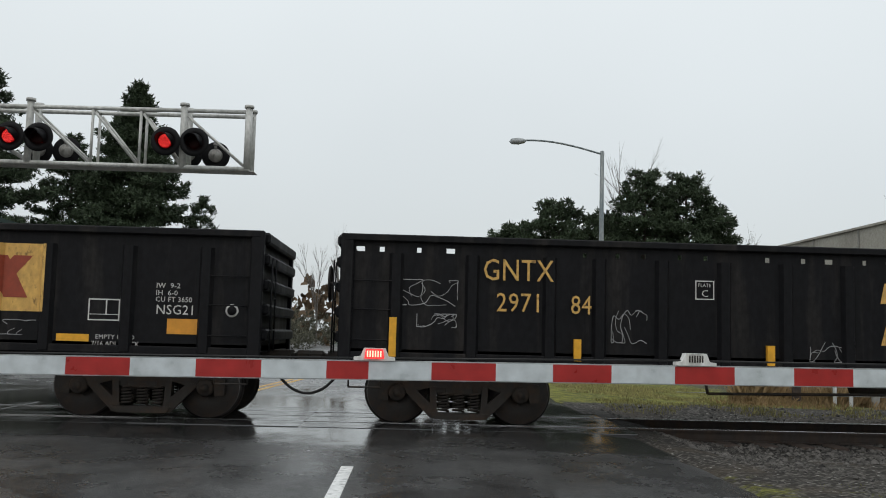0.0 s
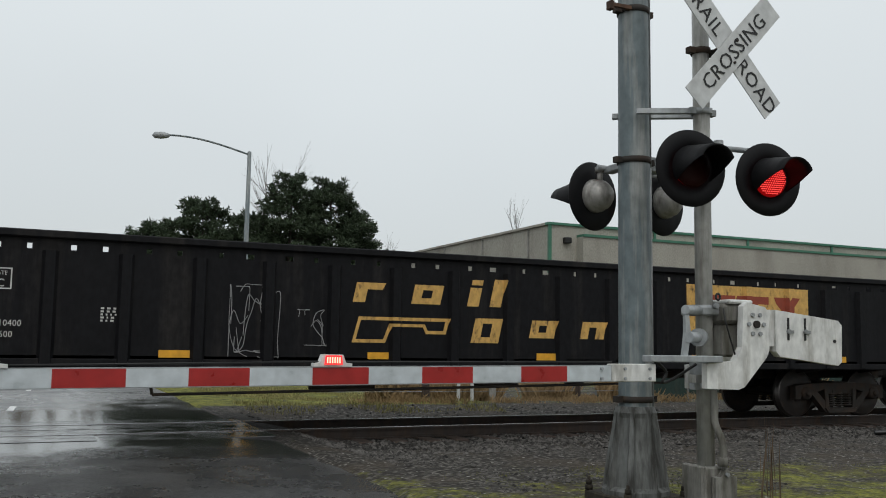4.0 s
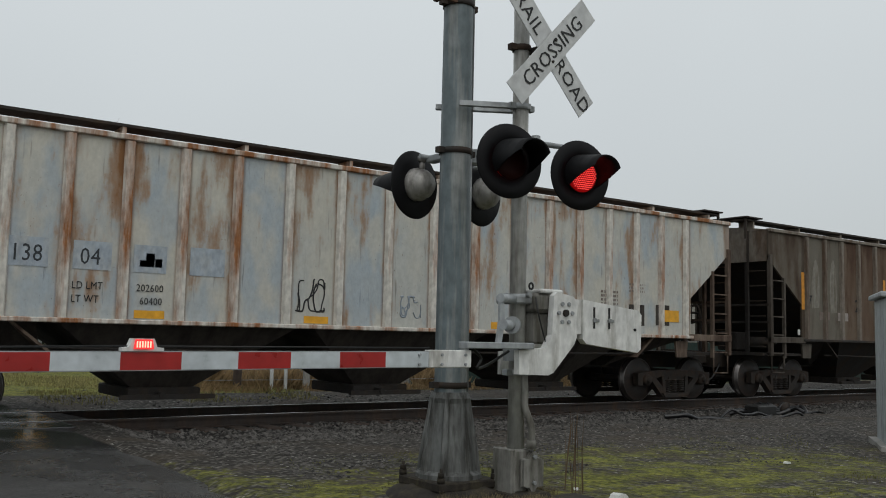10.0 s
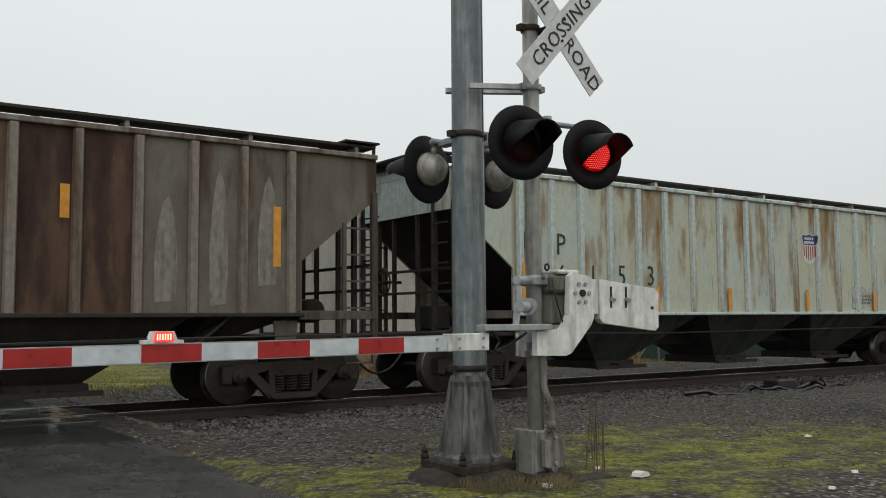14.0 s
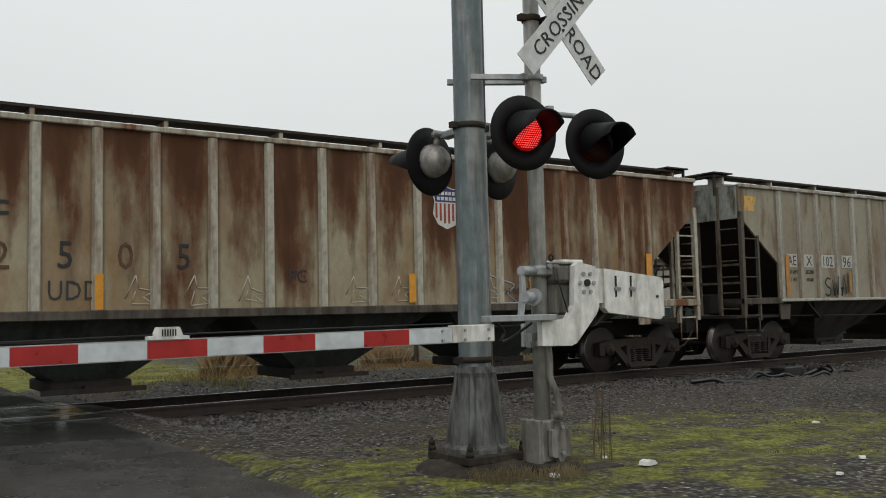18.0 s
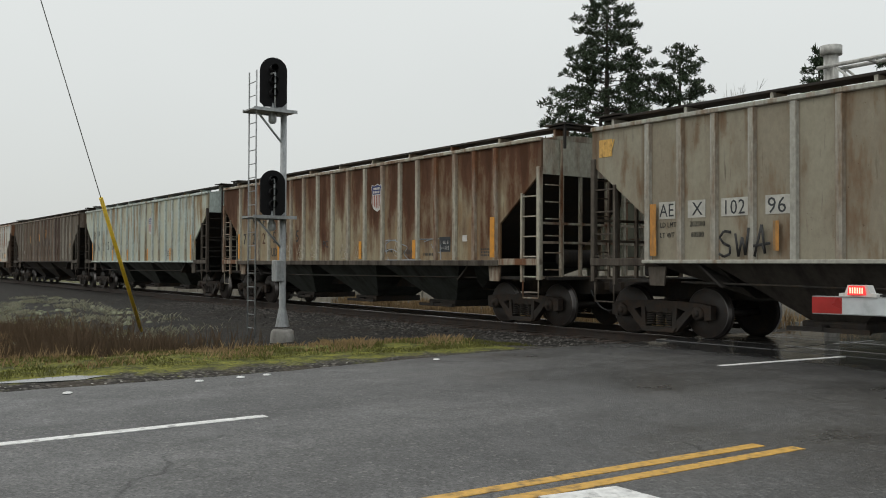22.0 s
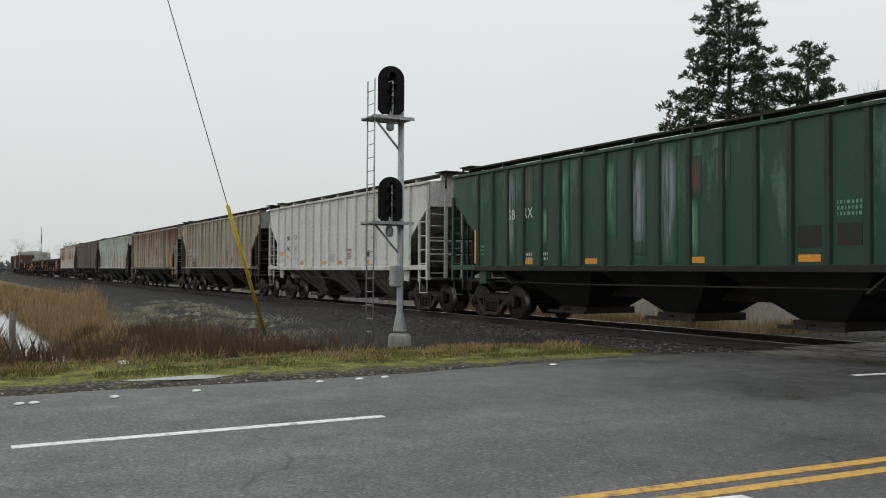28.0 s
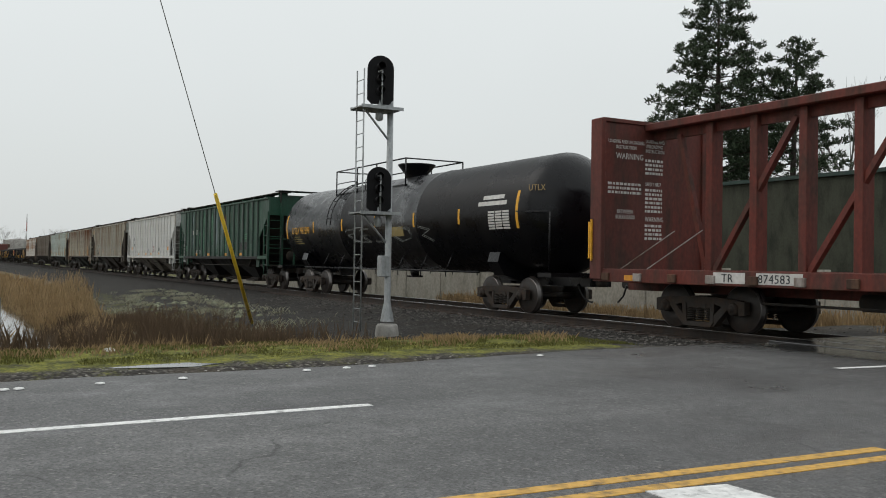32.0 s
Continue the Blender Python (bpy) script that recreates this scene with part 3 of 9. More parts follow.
def build_road():
    m = Mesh()
    ys = [-70, -30] + [-16 + 0.25 * k for k in range(105)] + [14, 20, 30, 60, 120, 300]
    rows = []
    for y in ys:
        l = -10.45 - 0.55 * smooth(-10, -5, y) + 0.10 * noise.noise((y * 1.3, 1, 0))
        r = 3.05 + 0.15 * smooth(-8, -4, y) + 0.03 * max(0, y - 4) + 0.16 * noise.noise((y * 1.1, 7, 0)) + 0.06 * noise.noise((y * 4.1, 9, 0))
        rows.append((l, r))
    n = 24
    for (l, r), y in zip(rows, ys):
        for k in range(n + 1):
            u = k / n
            edge = min(u, 1 - u)
            m.v.append((l + (r - l) * u, y, -0.012 - 0.035 * (1 - smooth(0, 0.025, edge))))
    for j in range(len(ys) - 1):
        for k in range(n):
            a = j * (n + 1) + k
            m.f.append((a, a + 1, a + n + 2, a + n + 1))
            m.s.append(True)
    road = part("road", m, ASPHALT)
    damp, film = road.data.attributes.new("damp", "FLOAT", "POINT"), road.data.attributes.new("film", "FLOAT", "POINT")
    spots = [(v.co.x, v.co.y) for v in road.data.vertices]
    # the newer, darker asphalt before the rails, and the film of rain that stands round them
    damp.data.foreach_set("value", [max(0.95 * smooth(-3.5, -2.9, y + 0.09 * (x + 4)) * (1 - smooth(1.6, 2.4, y)), 0.64 * smooth(-6.5, -3.5, x) * smooth(-11.5, -7.5, y) * (1 - smooth(2, 5, y)), 0.35 * smooth(-9.5, -5.5, y) * (1 - smooth(2, 5, y))) for x, y in spots])
    film.data.foreach_set("value", [smooth(-3.0, -1.4, y) * (1 - 0.55 * smooth(3, 14, y)) for x, y in spots])
    tagged(road, "wet grey asphalt road with cracks across the tracks", "road", kind="structure")


build_road()
MARK_WHITE = worn("road_paint_white", (0.72, 0.72, 0.71), (0.30, 0.30, 0.30), 0.22, 0.5, streak=(3, 3, 3), scale=3)
MARK_YELLOW = worn("road_paint_yellow", (0.58, 0.33, 0.06), (0.20, 0.14, 0.07), 0.30, 0.5, streak=(3, 3, 3), scale=3)


def mark(y0, y1, x0, x1, w, mat, label, name="lane_line"):
    """A painted line on the road, from (x0, y0) to (x1, y1)."""
    h = w / 2
    strip(name, [(x0 - h, y0), (x0 + h, y0), (x1 + h, y1), (x1 - h, y1)], -0.008, mat, label, "road marking", thick=0.012)


mark(-6.95, -5.1, -0.57, -0.56, 0.12, MARK_WHITE, "short white painted lane dash")
mark(3.9, 5.0, -0.24, -0.2, 0.11, MARK_WHITE, "short white painted lane dash")
for k in range(4):
    mark(10.3 + k * 9, 13.0 + k * 9, 0.04 + 0.3 * k, 0.13 + 0.3 * k, 0.11, MARK_WHITE, "short white painted lane dash")
mark(-4.15, -1.65, -7.56, -7.30, 0.11, MARK_WHITE, "short white painted lane dash")
mark(-13.75, -10.78, -7.26, -7.32, 0.12, MARK_WHITE, "long white painted lane line")
mark(-30, -8.35, -5.05, -4.07, 0.11, MARK_YELLOW, "one of two yellow centre lines", "centre_line")
mark(-30, -8.20, -4.75, -3.84, 0.11, MARK_YELLOW, "one of two yellow centre lines", "centre_line")
mark(2.6, 60, -3.72, 1.0, 0.11, MARK_YELLOW, "one of two yellow centre lines", "centre_line")
mark(2.6, 60, -3.48, 1.24, 0.11, MARK_YELLOW, "one of two yellow centre lines", "centre_line")
strip("stop_bar", [(-3.89, -10.70), (-3.80, -10.16), (-0.4, -10.14), (-0.4, -10.70)], -0.005, MARK_WHITE, "worn white stop bar painted across the lane", "road marking", thick=0.012)
for y in (-13.55, -13.42, -12.68, -11.84, -10.40, -9.88, -9.53, -6.85):
    x = -9.5 - 0.11 * (y + 13.5)
    m = Mesh().lathe((x, y, -0.005), (0, 0, 1), [(0, 0.05), (0.010, 0.045), (0.014, 0.03), (0.015, 0.0)], 10)
    tagged(part("road_button", m, MARK_WHITE), "round white raised marker on the asphalt edge", "road marker", "raised markers along the road edge")

# ---------------------------------------------------------------- track
BALLAST = material("ballast", (0.07, 0.065, 0.06), 0.9, 0, 0.3)
bn = Nodes(BALLAST)
bn.color(bn.mix(1.0, bn.mix(bn.noise(3, 3), (0.045, 0.042, 0.039), (0.092, 0.086, 0.079)), bn.island(0.2, 1.75), "MULTIPLY"))


def build_track():
    runs = [700, 60, 20, 0, -22] + [-22 - 8 * k for k in range(1, 12)] + [-140, -200, -300, -700]

    def laid(y0, y1, z0, z1):
        m = Mesh()
        for x in runs:
            m.v += [(x, track_y(x) + y, z) for y, z in ((y0, z0), (y1, z0), (y1, z1), (y0, z1))]
        for k in range(len(runs) - 1):
            for q in range(4):
                a, b = 4 * k + q, 4 * k + (q + 1) % 4
                m.f.append((a, b, b + 4, a + 4))
                m.s.append(False)
        return m

    for y in (-0.755, 0.755):
        root = thing("rail", "worn steel running rail with a bright head", "rail", kind="structure")
        part("foot", laid(y - 0.075, y + 0.075, -0.17, -0.15), RAIL_SIDE, root)
        part("web", laid(y - 0.012, y + 0.012, -0.15, -0.04), RAIL_SIDE, root)
        part("head_side", laid(y - 0.037, y + 0.037, -0.04, -0.006), RAIL_SIDE, root)
        part("head", laid(y - 0.033, y + 0.033, -0.006, 0.0), RAIL_TOP, root)
    tie = Mesh().box(-0.115, 0.115, -1.3, 1.3, -0.33, -0.165, 0.012).data("tie", WOOD_POLE)
    k = 0
    for i in range(-75, 70):
        x = i * 0.52
        if -11.3 < x < 3.7:
            continue
        ob = part("tie", tie, WOOD_POLE, None, at=pose(x, track_y(x) + 0.02 * math.sin(i * 3.7), 0, 0, 0, 1.5 * math.sin(i * 1.9)))
        tagged(ob, "dark creosoted wooden railway tie in the ballast", "railway tie", "ties under the rails")
    # loose stones of the bank
    m = Mesh()
    rnd = random.Random(5)
    for _ in range(15000):
        x = rnd.choice((rnd.uniform(-34, -11.2), rnd.uniform(3.6, 30), rnd.uniform(3.6, 14)))
        y = rnd.choice((-1, -1, -1, 1)) * abs(rnd.gauss(0, 1)) * 1.3
        y = y - 0.9 if y < 0 else y + 0.9
        if abs(y) > 5.5:
            continue
        if abs(abs(y) - 0.755) < 0.1:
            continue
        s = rnd.uniform(0.02, 0.045)
        y += track_y(x)
        z = ground_height(x, y)
        a = rnd.uniform(0, 3)
        c, d = math.cos(a) * s, math.sin(a) * s
        q = rnd.uniform(0.5, 0.9) * s
        m.add([(x + c, y + d, z), (x - d, y + c, z + 0.2 * q), (x - c, y - d, z), (x + d, y - c, z + 0.3 * q), (x + 0.2 * c, y + 0.2 * d, z + q), (x, y, z - q)],
              [(0, 1, 4), (1, 2, 4), (2, 3, 4), (3, 0, 4), (1, 0, 5), (2, 1, 5), (3, 2, 5), (0, 3, 5)])
    for _ in range(16000):
        x, y = 3.7 + 17 * rnd.random() ** 1.4, rnd.uniform(-8.2, -1.6)
        if noise.noise((x * 0.7, y * 0.7, 21)) < -0.05 - 0.1 * (y + 5):
            continue
        s = rnd.uniform(0.009, 0.026)
        z = ground_height(x, y)
        a = rnd.uniform(0, 3)
        c, d = math.cos(a) * s, math.sin(a) * s
        q = rnd.uniform(0.5, 0.9) * s
        m.add([(x + c, y + d, z), (x - d, y + c, z + 0.2 * q), (x - c, y - d, z), (x + d, y - c, z + 0.3 * q), (x + 0.2 * c, y + 0.2 * d, z + q)],
              [(0, 1, 4), (1, 2, 4), (2, 3, 4), (3, 0, 4)])
    tagged(part("ballast", m, BALLAST), "loose dark grey ballast stones beside the rails", "ballast", kind="stuff")
    # crossing surface: long rubber panels beside and between the rails
    for y0, y1 in ((-1.55, -0.80), (-0.70, -0.02), (0.02, 0.70), (0.80, 1.55)):
        for k in range(6):
            x0 = -10.9 + k * 2.36
            ob = part("crossing_panel", Mesh().box(x0 + 0.012, x0 + 2.348, y0, y1, -0.12, -0.002 - 0.004 * ((k * 7) % 3), 0.01), RUBBER)
            tagged(ob, "wet dark crossing panel laid between the rails", "crossing panel", "panels of the level crossing", "structure")


build_track()


# ---------------------------------------------------------------- crossing equipment
def flasher(name_label, at, lit_group):
    """A flashing lamp head: round backboard, housing, visor, lens with small lights; the lens is an invented two-faced
    plate, turned to imitate flashing.
    The local -y axis is the way it shines."""
    root = thing("crossing_lamp", name_label, "signal lamp", at=at, group="red flashing lamps")
    part("backboard", Mesh().lathe((0, 0.02, 0), (0, -1, 0), [(0, 0.146), (0, 0.295), (0.012, 0.305), (0.02, 0.30), (0.02, 0.146), (0, 0.146)], 40), LAMP_BLACK, root, "black round backboard")
    part("housing", Mesh().lathe((0, 0.02, 0), (0, 1, 0), [(0, 0.148), (0.05, 0.148), (0.055, 0.138), (0.11, 0.128), (0.16, 0.088), (0.18, 0.0)], 24).tube((0, 0.09, 0.10), (0, 0.09, 0.215), 0.028, seg=10).lathe((0, 0.09, 0.20), (0, 0, 1), [(0, 0.0), (0, 0.042), (0.05, 0.042), (0.05, 0.0)], 12), LAMP_BACK, root, "grey rounded lamp housing")
    m = Mesh()
    seg, n = 18, 4
    for side in (0, 1):
        for i in range(n + 1):
            u = i / n
            cut = 1.42 - 0.62 * u
            for k in range(seg + 1):
                g = math.pi / 2 + (k / seg - 0.5) * 2 * math.pi * 0.5 * cut
                r = (0.178 - 0.012 * side) * (1 - 0.20 * u)
                m.v.append((r * math.cos(g), -0.02 - 0.36 * u, r * math.sin(g) - 0.025 * u))
        o = side * (n + 1) * (seg + 1)
        for i in range(n):
            for k in range(seg):
                a = o + i * (seg + 1) + k
                m.f.append((a, a + 1, a + seg + 2, a + seg + 1))
                m.s.append(True)
    e = (n + 1) * (seg + 1)
    for k in range(seg):
        a = n * (seg + 1) + k
        m.f.append((a, a + 1, a + 1 + e, a + e))
        m.s.append(False)
    part("visor", m, LAMP_BLACK, root, "black tunnel visor")
    lens = part("lens", Mesh().lathe((0, -0.002, 0), (0, 1, 0), [(0, 0.0), (0, 0.152), (0.012, 0.152), (0.022, 0.10), (0.026, 0.0)], 28), LENS_DARK, root, "round lens on an invented turning plate, lit on one side, dark red on the other")
    part("lit_face", Mesh().lathe((0, -0.003, 0), (0, -1, 0), [(0, 0.150), (0.012, 0.148), (0.02, 0.10), (0.024, 0.0)], 28), LENS_LIT, lens, "red lit face")
    m = Mesh()
    for i in range(-7, 8):
        for j in range(-7, 8):
            x, z = (i + 0.5 * (j % 2)) * 0.02, j * 0.0175
            if x * x + z * z < 0.137 ** 2:
                m.box(x - 0.0038, x + 0.0038, -0.034, -0.024, z - 0.0038, z + 0.0038)
    part("light_points", m, BULB, lens, "small bright red points of light")
    lit_group.append(lens)
    return root


GATE_A, GATE_B = [], []        # glasses of the barrier lamps, by phase
FLASH_A, FLASH_B = [], []      # lamps of the one and of the other phase
MX, MY = 4.95, -8.38           # foot of the gate mast
PX, PY = 4.56, -7.99           # foot of the tall pole


DARK_SOIL = worn("dark_soil", (0.022, 0.018, 0.014), (0.05, 0.042, 0.026), 0.5, 0.95, streak=(6, 6, 6), fine=(0.5, 1.5))


def build_pole():
    root = thing("signal_pole", "tall grey steel pole with a flared cast base and streaks", "pole", at=pose(PX, PY, 0))
    part("shaft", Mesh().lathe((0, 0, 0.0), (0, 0, 1), [(0.2, 0.138), (0.74, 0.137), (2.5, 0.133), (4.5, 0.128), (9.5, 0.114), (9.52, 0.0)], 16), POLE_GREY, root)
    m = Mesh()
    # eight flat faces with raised arrises, standing on a square plate
    rings = ((0.13, 0.272, 1.0), (0.17, 0.272, 1.0), (0.20, 0.262, 0.90), (0.34, 0.246, 0.90), (0.62, 0.196, 0.91), (0.74, 0.176, 0.93), (0.78, 0.172, 1.0), (0.83, 0.150, 1.0))
    turns = [math.radians(45 * k + d) for k in range(8) for d in (-5.0, 5.0, 9.0, 36.0)]
    n = len(turns)
    for z, r, cut in rings:
        for k, g in enumerate(turns):
            q = r * (cut if k % 4 > 1 else 1.0)
            m.v.append((q * math.cos(g), q * math.sin(g), z))
    for j in range(len(rings) - 1):
        for k in range(n):
            a, b = j * n + k, j * n + (k + 1) % n
            m.f.append((a, b, b + n, a + n))
            m.s.append(False)
    part("base_casting", m, BASE_GREY, root, "flared fluted base casting, dirty at the foot")
    part("base_plate", Mesh().box(-0.30, 0.30, -0.30, 0.30, 0.06, 0.135, 0.012), DARK_SOIL, root, "dark dirt-covered base plate")
    m = Mesh()
    for j, (z, r) in enumerate(((-0.25, 0.60), (-0.06, 0.56), (0.01, 0.49), (0.055, 0.42), (0.075, 0.30))):
        for k in range(28):
            g = 2 * math.pi * k / 28
            q = r * (1 + 0.10 * noise.noise((math.cos(g) * 2, math.sin(g) * 2, j * 0.6)))
            m.v.append((q * math.cos(g), q * math.sin(g), z + 0.03 * noise.noise((math.cos(g) * 3, math.sin(g) * 3, 5 + j)) * (j > 0)))
    for j in range(4):
        for k in range(28):
            m.f.append((j * 28 + k, j * 28 + (k + 1) % 28, (j + 1) * 28 + (k + 1) % 28, (j + 1) * 28 + k))
            m.s.append(True)
    m.f.append(tuple(4 * 28 + k for k in range(28)))
    m.s.append(False)
    part("footing", m, DARK_SOIL, root, "low mound of dark earth round the base")
    for sx in (-1, 1):
        for sy in (-1, 1):
            part("anchor_bolt", Mesh().tube((sx * 0.27, sy * 0.27, 0.15), (sx * 0.27, sy * 0.27, 0.245), 0.014, seg=6).tube((sx * 0.27, sy * 0.27, 0.135), (sx * 0.27, sy * 0.27, 0.175), 0.034, seg=6).tube((sx * 0.27, sy * 0.27, 0.18), (sx * 0.27, sy * 0.27, 0.215), 0.028, seg=6), DARK_SOIL, root)
    for z, r in ((0.86, 0.147), (2.83, 0.142), (4.12, 0.139)):
        part("band", Mesh().lathe((0, 0, z), (0, 0, 1), [(0, 0.12), (0, r), (0.05, r), (0.05, 0.12)], 16).box(r - 0.02, r + 0.05, -0.03, 0.03, z, z + 0.05).box(-r - 0.05, -r + 0.02, -0.03, 0.03, z, z + 0.05), TRUCK, root, "dark clamp band")
    part("cable_clip", Mesh().box(-0.30, -0.10, -0.12, -0.09, 4.12, 4.15).box(-0.32, -0.28, -0.13, -0.07, 4.09, 4.16), RUST, root)
    part("conduit", Mesh().path([(0.12, -0.075, 0.72), (0.115, -0.07, 2.8), (0.11, -0.065, 9.0)], 0.011, 6), GALV, root, "thin cable run down the pole")
    # lamp pair that faces the far side
    part("cross_arm", Mesh().tube((-0.12, 0.36, 2.86), (0.75, 0.36, 2.83), 0.022).box(0.10, 0.32, 0.02, 0.18, 2.79, 2.92, 0.01).box(-0.05, 0.05, 0.10, 0.38, 2.81, 2.87, 0.008).box(0.14, 0.22, 0.16, 0.38, 2.81, 2.87, 0.008), GALV, root, "short arm with clamp")
    flasher("black round lamp facing away, grey rounded back", pose(4.47, -7.50, 2.62, 0, 0, 194), FLASH_A)
    flasher("black round lamp facing away, grey rounded back", pose(5.22, -7.50, 2.62, 0, 0, 194), FLASH_B)


def build_mast():
    root = thing("gate_mast", "weathered light grey mast with junction box foot", "signal mast", at=pose(MX, MY, 0))
    part("shaft", Mesh().tube((0, 0, 0.1), (0, 0, 4.55), 0.068, seg=18), MAST_GREY, root)
    part("cap", Mesh().lathe((0, 0, 4.55), (0, 0, 1), [(0, 0.08), (0.05, 0.08), (0.09, 0.04), (0.1, 0)], 14), MAST_GREY, root)
    small = Matrix.Translation((0.02, 0, -0.01)) @ Matrix.Scale(0.86, 4)
    jb = part("junction_box", Mesh().box(-0.155, 0.10, -0.10, 0.13, 0.06, 0.46, 0.02).box(0.0, 0.19, -0.12, 0.12, 0.10, 0.40, 0.03), CAST, root, "cast grey junction box with a bolted lid", at=small)
    part("flange", Mesh().box(-0.185, -0.155, -0.13, 0.15, 0.03, 0.47, 0.01), CAST, jb)
    part("flange", Mesh().box(-0.150, -0.125, -0.13, 0.15, 0.03, 0.47, 0.01), CAST, jb)
    lid = [(-0.055, 0.13), (-0.02, 0.115), (0.015, 0.115), (0.04, 0.075), (0.08, 0.07), (0.11, 0.115), (0.19, 0.115), (0.19, 0.365), (0.12, 0.375), (0.105, 0.425), (0.085, 0.44), (0.055, 0.44), (0.03, 0.40), (0.01, 0.375), (-0.055, 0.37)]
    part("lid", Mesh().prism(lid, -0.165, -0.135), CAST, jb, "flat lid with a rounded lug at the top and the bottom")
    part("lid_rim", Mesh().prism([(0.068 + (x - 0.068) * 1.06, 0.25 + (z - 0.25) * 1.06) for x, z in lid], -0.135, -0.118), CAST, jb)
    for x, z in ((0.07, 0.395), (0.068, 0.155)):
        part("bolt", Mesh().tube((x, -0.19, z), (x, -0.165, z), 0.02, seg=6), GALV, jb)
    part("footing", Mesh().box(-0.23, 0.22, -0.23, 0.23, -0.25, 0.05, 0.03).box(0.1, 0.58, -0.36, -0.10, -0.25, 0.0, 0.02), DARK_SOIL, root, "dark flat footing")
    part("conduit", Mesh().hose([(0.02, -0.075, 0.98), (0.02, -0.085, 0.84), (0.015, -0.09, 0.74), (0.03, -0.105, 0.67), (0.055, -0.12, 0.60), (0.065, -0.125, 0.52), (0.065, -0.12, 0.42)], 0.028, 12, 5), CAST, root, "bent flexible conduit")
    part("coupling", Mesh().tube((0.065, -0.12, 0.39), (0.065, -0.12, 0.46), 0.038), CAST, root)
    for z in (0.98, 1.6, 3.21, 3.72):
        part("band", Mesh().lathe((0, 0, z), (0, 0, 1), [(0, 0.05), (0, 0.082), (0.05, 0.082), (0.05, 0.05)], 14).box(0.07, 0.13, -0.03, 0.03, z, z + 0.05).box(-0.13, -0.07, -0.03, 0.03, z, z + 0.05), TRUCK if z > 3.5 else GALV, root, "clamp band")
    # braces to the tall pole
    dx, dy = PX - MX, PY - MY
    m = Mesh()
    for o in (-0.09, 0.09):
        m.tube((0.05, 0.02 + o, 3.235), (dx * 1.25, dy * 1.0 + o * 1.9, 3.235 + (0.03 if o > 0 else 0)), 0.030, seg=4, smooth=False)
    part("brace", m, GALV, root, "pair of flat galvanised braces")
    # crossbuck
    cb = thing("crossbuck", "white railroad crossbuck sign with black letters", "sign", at=pose(MX + 0.17, MY - 0.20, 3.72, 0, 0, 0))
    for a, nm in ((47, "one"), (-47, "two")):
        blade = part("blade", Mesh().box(-0.61, 0.61, -0.008 if a > 0 else 0.010, 0.0 if a > 0 else 0.018, -0.114, 0.114), SIGN_WHITE, cb, "white reflective blade with a thin dark edge")
        blade.matrix_basis = pose(0, 0, 0, 0, -a, 0)
        turn = pose(0, 0, 0, 90)
        if a > 0:
            lettering("CROSSING", 0.125, SIGN_BLACK, blade, pose(0, -0.011, -0.062, 90), align="CENTER", wide=1.02)
        else:
            lettering("RAIL", 0.125, SIGN_BLACK, blade, pose(-0.37, 0.007, -0.062, 90), align="CENTER", wide=1.0)
            lettering("ROAD", 0.125, SIGN_BLACK, blade, pose(0.36, 0.007, -0.062, 90), align="CENTER", wide=1.0)
    part("bracket", Mesh().box(-0.06, 0.06, 0.02, 0.2, -0.06, 0.06, 0.005).tube((0.03, -0.02, 0.09), (0.03, 0.03, 0.09), 0.012, seg=6).tube((0.0, -0.02, -0.1), (0.0, 0.03, -0.1), 0.012, seg=6), TRUCK, cb)
    # lamp pair that faces the near side
    part("lamp_arm", Mesh().tube((-0.30, -0.05, 2.93), (0.50, -0.05, 2.95), 0.024).tube((0.13, -0.05, 2.90), (0.13, -0.05, 3.0), 0.04, seg=8).tube((0.50, -0.05, 2.95), (0.50, -0.15, 2.85), 0.02), GALV, root, "grey tube arm for the lamps")
    flasher("black round crossing lamp with a tunnel visor, on the mast", pose(4.64, -8.62, 2.70, 0, 0, -9), FLASH_A)
    flasher("black round crossing lamp with a tunnel visor, on the mast", pose(5.485, -8.56, 2.695, 0, 0, -9), FLASH_B)


